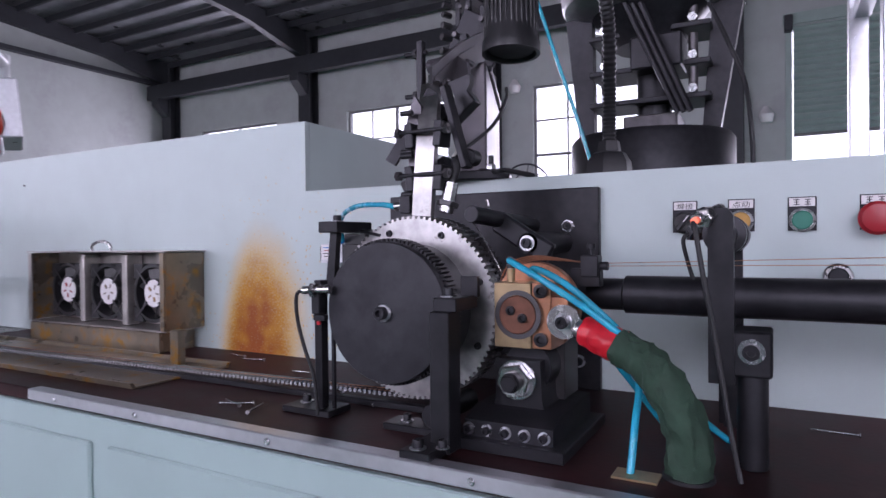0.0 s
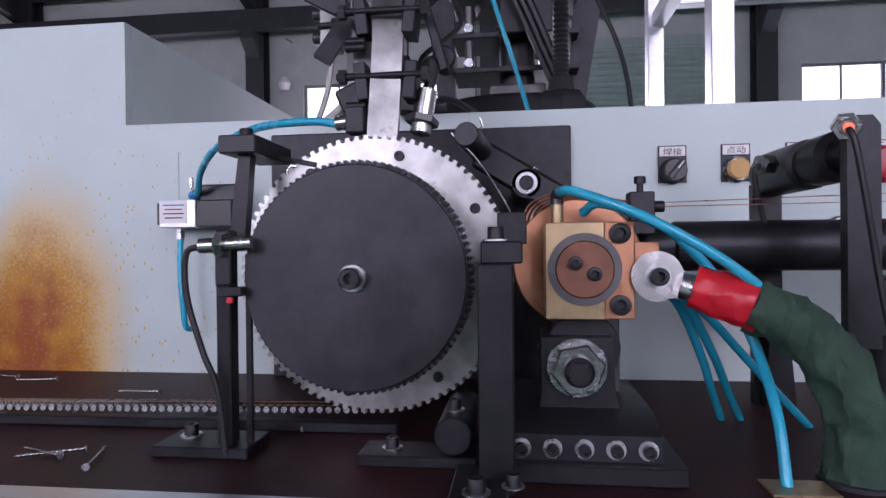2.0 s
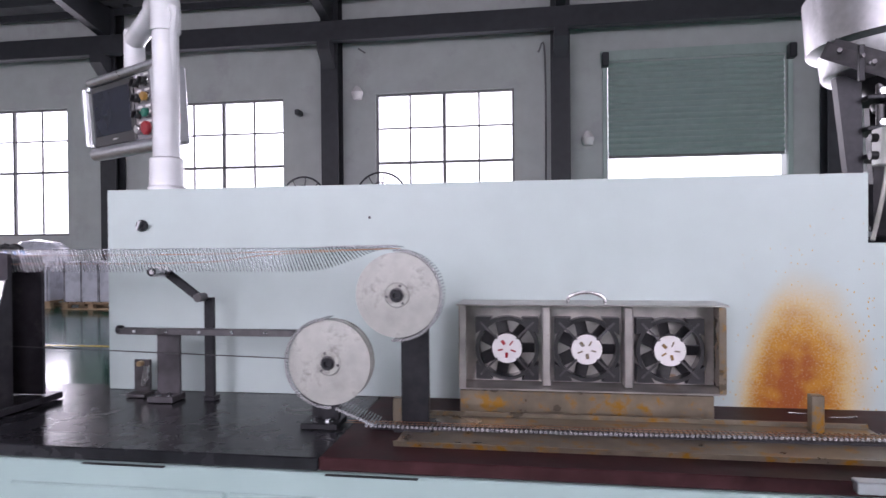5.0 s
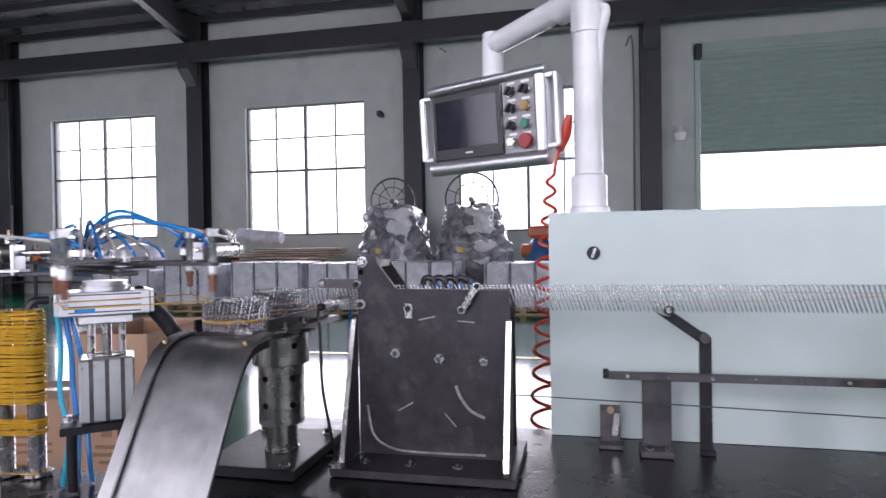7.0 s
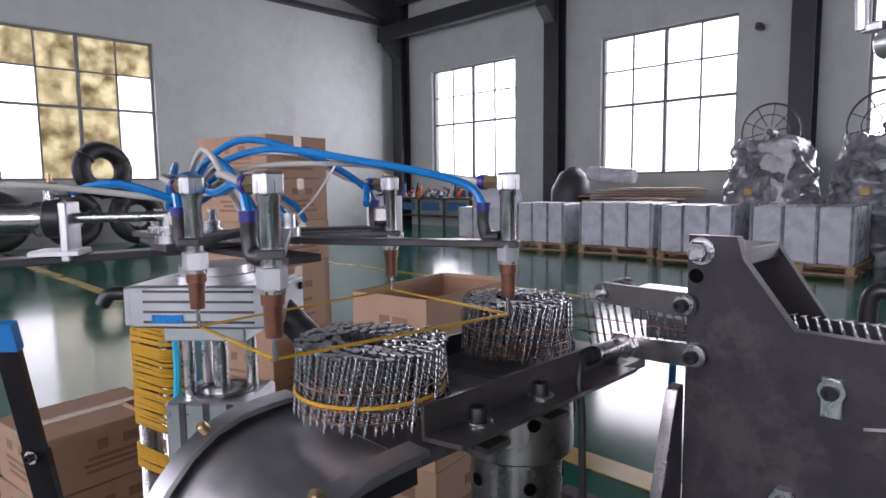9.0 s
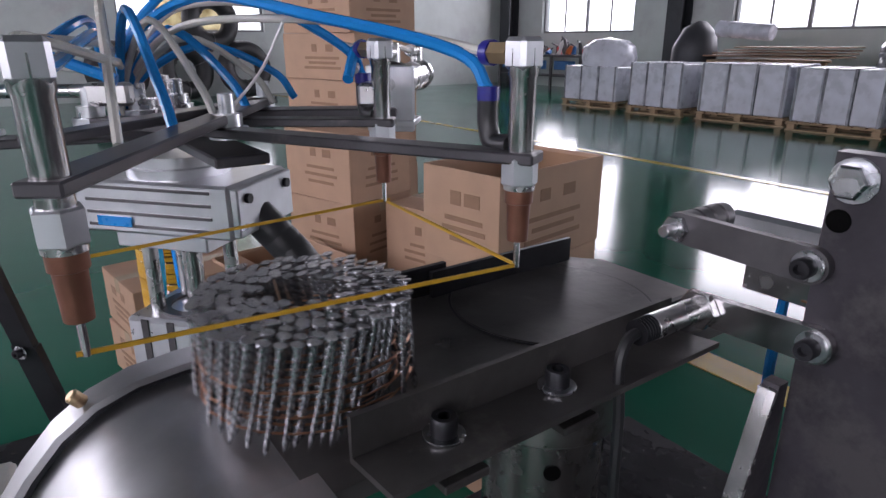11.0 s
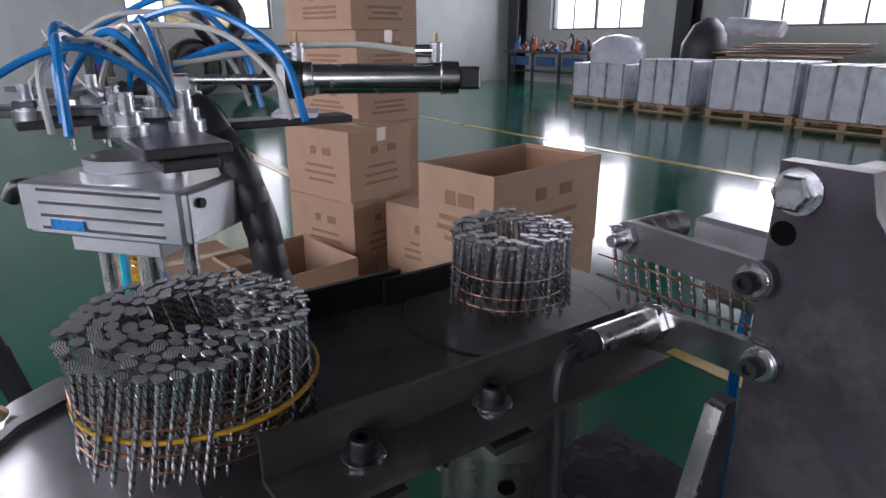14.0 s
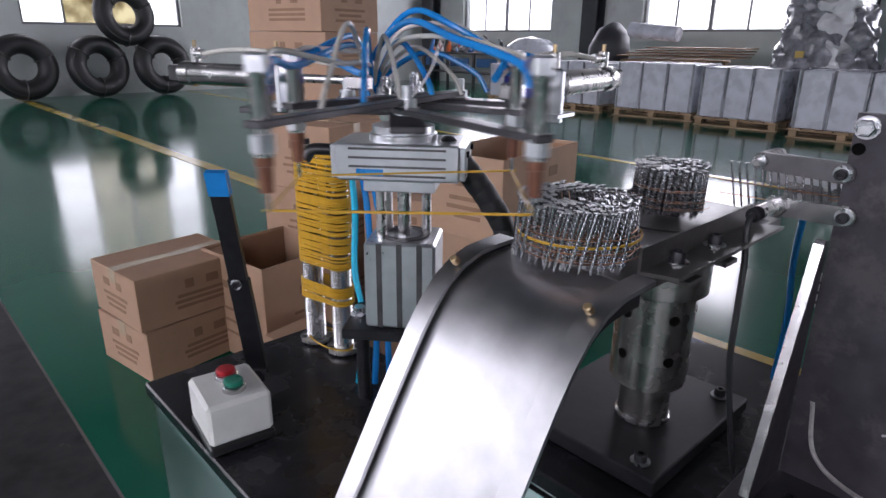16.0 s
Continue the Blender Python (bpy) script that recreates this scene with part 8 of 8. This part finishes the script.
for x, y, m, m2, lab in ((-0.75, 11.0, BLUE, ORANGE, "blue and orange machine part stored at the wall"), (0.25, 11.1, MOSS, OLIVE, "green and olive machine part stored at the wall"), (1.0, 11.2, BLUE, OLIVE, "blue machine part stored at the wall")):
    t = thing("stored_machine", (x, y, 0), lab, "machine", "stored machines")
    part("base", S().box((x, y, 0.35), (0.62, 0.6, 0.7), 0.04), FILM, t)
    part("housing", S().lathe((x, y, 0.7), (x, y, 1.25), [(0, 0.30), (0.3, 0.33), (0.7, 0.26), (1, 0.12)], 18), m, t)
    part("cover", S().box((x + 0.08, y, 1.36), (0.62, 0.4, 0.24), 0.06), m2, t)
    part("motor", S().rod((x - 0.35, y - 0.1, 1.0), (x - 0.05, y - 0.1, 1.0), 0.14, 18, 0.02), m2, t)
    part("panel", S().box((x + 0.28, y - 0.28, 1.0), (0.16, 0.05, 0.45), 0.01), m, t)

# ---- black wire rolls by the end wall ----
for x, y, z, ax in ((-14.6, 3.02, 0.62, (1, 0.2, 0.12)), (-14.6, 4.30, 0.62, (1, 0.1, 0.10)), (-14.62, 3.66, 1.62, (1, 0.15, 0.1)), (-14.6, 1.7, 0.62, (1, 0.1, 0.1))):
    t = thing("wire_roll", (x, y, z - 0.62), "large black roll of steel wire by the end wall", "wire roll", "wire rolls")
    part("roll", S().torus((x, y, z), ax, 0.43, 0.185, 40, 12), RUBBER, t)
    for k in range(6):
        part("winding", S().torus((x - 0.16 + 0.06 * k, y, z), ax, 0.46 + 0.13 * math.sin(0.6 + 0.42 * k), 0.016, 36, 6), RUBBER, t)
    for k in range(3):
        w = 2.1 * k + 0.4
        q = Vector(ax).to_track_quat('Z', 'Y').to_matrix()
        c = Vector((x, y, z)) + q @ Vector((0.43 * math.cos(w), 0.43 * math.sin(w), 0))
        part("tie", S().torus(c, q @ Vector((-math.sin(w), math.cos(w), 0)), 0.20, 0.012, 16, 5), GREY, t)

# ---- work bench in the corner ----
wb = thing("tool_bench", (-12.7, 11.6, 0), "grey work bench crowded with tools and parts", "work bench")
part("top", S().box((-12.6, 11.7, 0.85), (3.2, 0.75, 0.06), 0.004), GREY, wb)
part("shelf", S().box((-12.6, 11.7, 0.35), (3.1, 0.6, 0.03)), GREY, wb)
for x in (-14.1, -13.1, -12.1, -11.1):
    part("leg", S().box((x, 11.4, 0.41), (0.06, 0.06, 0.82), 0.004), GREY, wb)
    part("drawer", S().box((x + 0.45, 11.42, 0.62), (0.7, 0.05, 0.22), 0.01), BLUE, wb)
g = random.Random(8)
for k in range(26):
    x, m = -14.0 + 0.115 * k, (ORANGE, BLUE, COLUMN, RED, LABEL, GREY, COLUMN)[k % 7]
    h = g.uniform(0.08, 0.38)
    t = thing("tool_item", (x, 11.6, 0.881), "small tool or machine part lying on the bench", "tool", "bench tools")
    part("body", S().lathe((x, 11.6 + g.uniform(-0.2, 0.2), 0.881), (x + g.uniform(-0.05, 0.05), 11.6, 0.881 + h), [(0, 0.07), (0.3, g.uniform(0.04, 0.1)), (0.7, g.uniform(0.03, 0.08)), (1, 0.03)], 10), m, t)
    part("grip", S().rod((x, 11.55, 0.881 + h), (x + g.uniform(-0.12, 0.12), 11.55, 0.93 + h), 0.018, 8), COLUMN, t)
t = thing("pipe_stand", (-13.9, 11.4, 0), "thin leaning pole by the tool bench", "pole")
part("pole", S().rod((-13.6, 11.2, 0.02), (-14.3, 11.9, 2.3), 0.02, 8), COLUMN, t)

# ---- aluminium frame beyond the cabinet, wall fittings, side table ----
af = thing("aluminium_frame", (2.6, 1.1, 0), "bright aluminium profile frame behind the machine", "frame")
for x, y in ((2.575, 1.0), (2.56, 1.72)):
    part("post", S().box((x, y, 1.05), (0.06, 0.06, 2.1), 0.003), ALU, af)
for z in (1.62,):
    part("cross_beam", S().box((3.15, 1.0, 1.79), (1.09, 0.055, 0.055), 0.003), ALU, af)
    part("depth_beam", S().box((2.57, 1.36, 1.80), (0.05, 0.66, 0.05), 0.003), ALU, af)
part("cross_beam", S().box((3.1, 1.72, 1.88), (1.03, 0.05, 0.05), 0.003), ALU, af)
part("post", S().box((3.72, 1.0, 1.05), (0.06, 0.06, 2.1), 0.003), ALU, af)
for x, z, lab in ((-3.05, 4.6, "white dome lamp on the hall wall"), (2.05, 3.4, "small white dome fitting on the hall wall")):
    t = thing("wall_lamp", (x, YN - 0.10, z), lab, "wall fitting")
    part("arm", S().rod((x, YN, z), (x, YN - 0.14, z), 0.03, 12), FRAME, t)
    part("dome", S().lathe((x, YN - 0.14, z + 0.12), (x, YN - 0.14, z - 0.18), [(0, 0.05), (0.5, 0.14), (1, 0.10)], 16), LABEL, t)
t = thing("wall_camera", (-4.45, YN - 0.15, 4.15), "small dark security camera on the wall", "camera")
part("arm", S().rod((-4.45, YN, 4.2), (-4.45, YN - 0.14, 4.2), 0.025, 10), COLUMN, t)
part("body", S().box((-4.42, YN - 0.20, 4.15), (0.12, 0.26, 0.12), 0.02), COLUMN, t)
for x, z0, z1 in ((1.15, 1.3, 5.3), (-2.9, 5.5, 5.6)):
    t = thing("wall_conduit", (x, YN - 0.03, z0), "thin grey conduit on the hall wall", "conduit")
    part("pipe", S().tube([(x, YN - 0.03, z0), (x, YN - 0.03, z1 - 0.1), (x - 0.15, YN - 0.03, z1)], 0.02, 8), FRAME, t)
t = thing("grey_side_table", (-0.6, -1.2, 0), "flat grey metal table near the stand", "table")
part("top", S().box((-1.15, -1.10, 0.800), (0.95, 0.80, 0.03), 0.004), GREY, t)
for x in (-1.58, -0.74):
    for y in (-1.45, -0.76):
        part("leg", S().box((x, y, 0.392), (0.04, 0.04, 0.785), 0.003), COLUMN, t)

# ---- what moves ----


def timed(table, t):
    """The value at t on straight lines through (time, value)."""
    return float(np.interp(t, [a for a, _ in table], [b for _, b in table]))


TURN = [(0, 0), (3.75, 0), (3.9, -6), (4.0, -14), (4.1, -36), (4.2, -58), (4.4, -95), (4.5, -106), (4.6, -136), (4.75, -163), (4.95, -177), (5.15, -180), (6.3, -180), (6.45, -172), (6.6, -135), (6.7, -105), (6.8, -80), (6.9, -58), (7.0, -38), (7.15, -15), (7.35, 0), (12.75, 0), (12.9, -6), (13.0, -14), (13.1, -36), (13.2, -58), (13.4, -95), (13.5, -106), (13.6, -136), (13.75, -163), (13.95, -177), (14.15, -180), (15.3, -180), (15.45, -172), (15.6, -135), (15.7, -105), (15.8, -80), (15.9, -58), (16.0, -38)]
LIFT = [(0, 0), (5.0, 0), (5.4, -0.048), (5.85, -0.048), (6.25, 0), (11.2, 0), (11.6, -0.052), (12.2, -0.052), (12.6, 0), (14.1, 0), (14.45, -0.045), (14.85, -0.048), (15.3, 0), (16, 0)]
GRIP = [(0, 1), (3.4, 1), (3.7, 0), (5.5, 0), (5.9, 1), (12.5, 1), (12.75, 0), (14.5, 0), (14.9, 1), (16, 1)]


def pin_place(i, t):
    k = timed(GRIP, t)
    return Vector(SHUT[i]).lerp(Vector(OPEN[i]), k)


def band_rows(n, t0, t1):
    """Where each piece of a carried band is: on the posts to t0, on the pins to t1, then round the coil."""
    times = sorted({0.0, 16.0, t0 - 0.01, t0 + 0.4, *[t for t, _ in TURN + LIFT if t0 + 0.4 < t < t1], *([t1, t1 + 0.25] if t1 < 16 else [])})
    rows = [[] for _ in range(n)]
    for t in times:
        loop = []
        if t < t0 + 0.2:
            loop = [Vector((-0.8775 + 0.045 * math.cos(w), -0.375 + 0.018 * math.sin(w), 1.082)) for w in np.linspace(0, 2 * math.pi, 24, endpoint=False)]
        elif t > t1 + 0.1:
            loop = [Vector((COIL_AT[0] + 0.0482 * math.cos(w), COIL_AT[1] + 0.0482 * math.sin(w), COIL_AT[2] + 0.0215)) for w in np.linspace(0, 2 * math.pi, 48, endpoint=False)]
        else:
            a = radians(timed(TURN, t))
            for i in (0, 2, 3, 1):
                q = pin_place(i, t)
                loop.append(Vector((AX + q.x * math.cos(a) - q.y * math.sin(a), AY + q.x * math.sin(a) + q.y * math.cos(a), ZF + timed(LIFT, t) + 0.012 - 0.041)))
        pts = loop + [loop[0]]
        seg = [(pts[i + 1] - pts[i]).length for i in range(len(loop))]
        total = sum(seg)
        for k in range(n):
            d, i = total * (k + 0.5) / n, 0
            while d > seg[i]:
                d -= seg[i]
                i += 1
            u = (pts[i + 1] - pts[i]).normalized()
            p = pts[i] + u * d
            rows[k].append((t, Matrix.Translation(p) @ Matrix.Rotation(math.atan2(u.y, u.x), 4, 'Z')))
    return rows


def fine(rows):
    """Steps that keep every turn between rows under 90 degrees."""
    out = [rows[0]]
    for (ta, a), (tb, b) in zip(rows, rows[1:]):
        qa, qb = a.to_quaternion(), b.to_quaternion()
        n = max(1, math.ceil(math.degrees(qa.rotation_difference(qb).angle) / 60))
        for k in range(1, n + 1):
            out.append((ta + (tb - ta) * k / n, Matrix.Translation(a.translation.lerp(b.translation, k / n)) @ qa.slerp(qb, k / n).to_matrix().to_4x4()))
    return out


def motions():
    # toothed wheel and rollers
    walk(wheel, [(0.5 * k, Matrix.Translation(GX) @ Matrix.Rotation(radians(42 * k), 4, 'Y')) for k in range(33)])
    walk(wheel_a, [(0.5 * k, Matrix.Translation(W1) @ Matrix.Rotation(radians(-52 * k), 4, 'Y')) for k in range(33)])
    walk(wheel_b, [(0.5 * k, Matrix.Translation(W2) @ Matrix.Rotation(radians(52 * k), 4, 'Y')) for k in range(33)])
    # banding unit
    lift_times = [t for t, _ in LIFT]
    walk(ru, [(t, pose(AX, AY, Z_UP + timed(LIFT, t))) for t in lift_times])
    times = sorted({*lift_times, *[t for t, _ in TURN]})
    steps = [times[0]]
    for a, b in zip(times, times[1:]):
        n = max(1, math.ceil(abs(timed(TURN, b) - timed(TURN, a)) / 60))
        steps += [a + (b - a) * k / n for k in range(1, n + 1)]
    walk(gf, [(t, pose(AX, AY, ZF + timed(LIFT, t), 0, 0, timed(TURN, t))) for t in steps])
    for k, ob in enumerate(loom_pieces):
        walk(ob, [(t, loom_pose(k, (1 - math.cos(radians(timed(TURN, t)))) / 2)) for t in steps])
    for i in range(4):
        grip_times = [t for t, _ in GRIP]
        walk(grips[i], [(t, pose(pin_place(i, t).x, pin_place(i, t).y, 0.012)) for t in grip_times])
        lk, a, zz = links[i]
        rows = []
        for t in grip_times:
            d = pin_place(i, t) - a
            rows.append((t, pose(a.x, a.y, zz, 0, 0, math.degrees(math.atan2(d.y, d.x)))))
        walk(lk, rows)
    for pieces, t0, t1 in ((pieces_one, 5.5, 11.7), (pieces_two, 14.5, 99)):
        for ob, rows in zip(pieces, band_rows(N_PIECE, t0, t1)):
            walk(ob, fine(rows))
    # coils: the finished one slides down the chute, the wound one follows, a new one grows
    x, y, z = COIL_AT
    ax, ay = x + 0.0, y + 0.009
    walk(coil_a, [(0, pose(ax, ay, z)), (9.8, pose(ax, ay, z)), (10.0, pose(x, y - 0.07, z - 0.012, 25)), (10.15, pose(x, y - 0.140, z - 0.07, 55)), (10.35, pose(x, y - 0.225, z - 0.21, 58)), (10.6, pose(x, y - 0.37, z - 0.45, 58)), (10.85, pose(x, y - 0.56, z - 0.95, 20)), (11.0, pose(x, y - 0.58, 0.006, 0)), (16, pose(x, y - 0.58, 0.006, 0))])
    spin = [(0.25 * k, pose(CX, CY, 1.0565, 0, 0, 62 * k)) for k in range(40)]
    last = 62 * 39
    walk(coil_b, spin + [(10.1, pose(CX, CY, 1.0565, 0, 0, last)), (10.6, pose(CX, CY - 0.02, 1.0565, 0, 0, last)), (11.1, pose(x, y, z, 0, 0, last + 10)), (16, pose(x, y, z, 0, 0, last + 10))])
    walk(mandrel, [(0, pose(CX, CY, 1.054)), (9.9, pose(CX, CY, 1.054)), (10.1, pose(CX, CY, 1.010)), (11.92, pose(CX, CY, 1.010)), (12.1, pose(CX, CY, 1.054)), (16, pose(CX, CY, 1.054))])
    for ob, up in zip(layers, (12.55, 13.05, 13.6)):
        rows = []
        for k in range(161):
            t = 0.1 * k
            rows.append((t, pose(CX, CY, 1.0565 - 0.075 * (1 - min(1, max(0, (t - up) / 0.3 + 0.5))), 0, 0, 80 * k)))
        walk(ob, rows)
    sx, sy, sz = -0.38, -0.2, 1.06
    walk(strip3, [(0, pose(sx, sy, sz)), (10.0, pose(sx, sy, sz)), (10.3, pose(sx + 0.13, sy, sz)), (12.4, pose(sx + 0.13, sy, sz)), (12.7, pose(sx, sy, sz)), (16, pose(sx, sy, sz))])


motions()
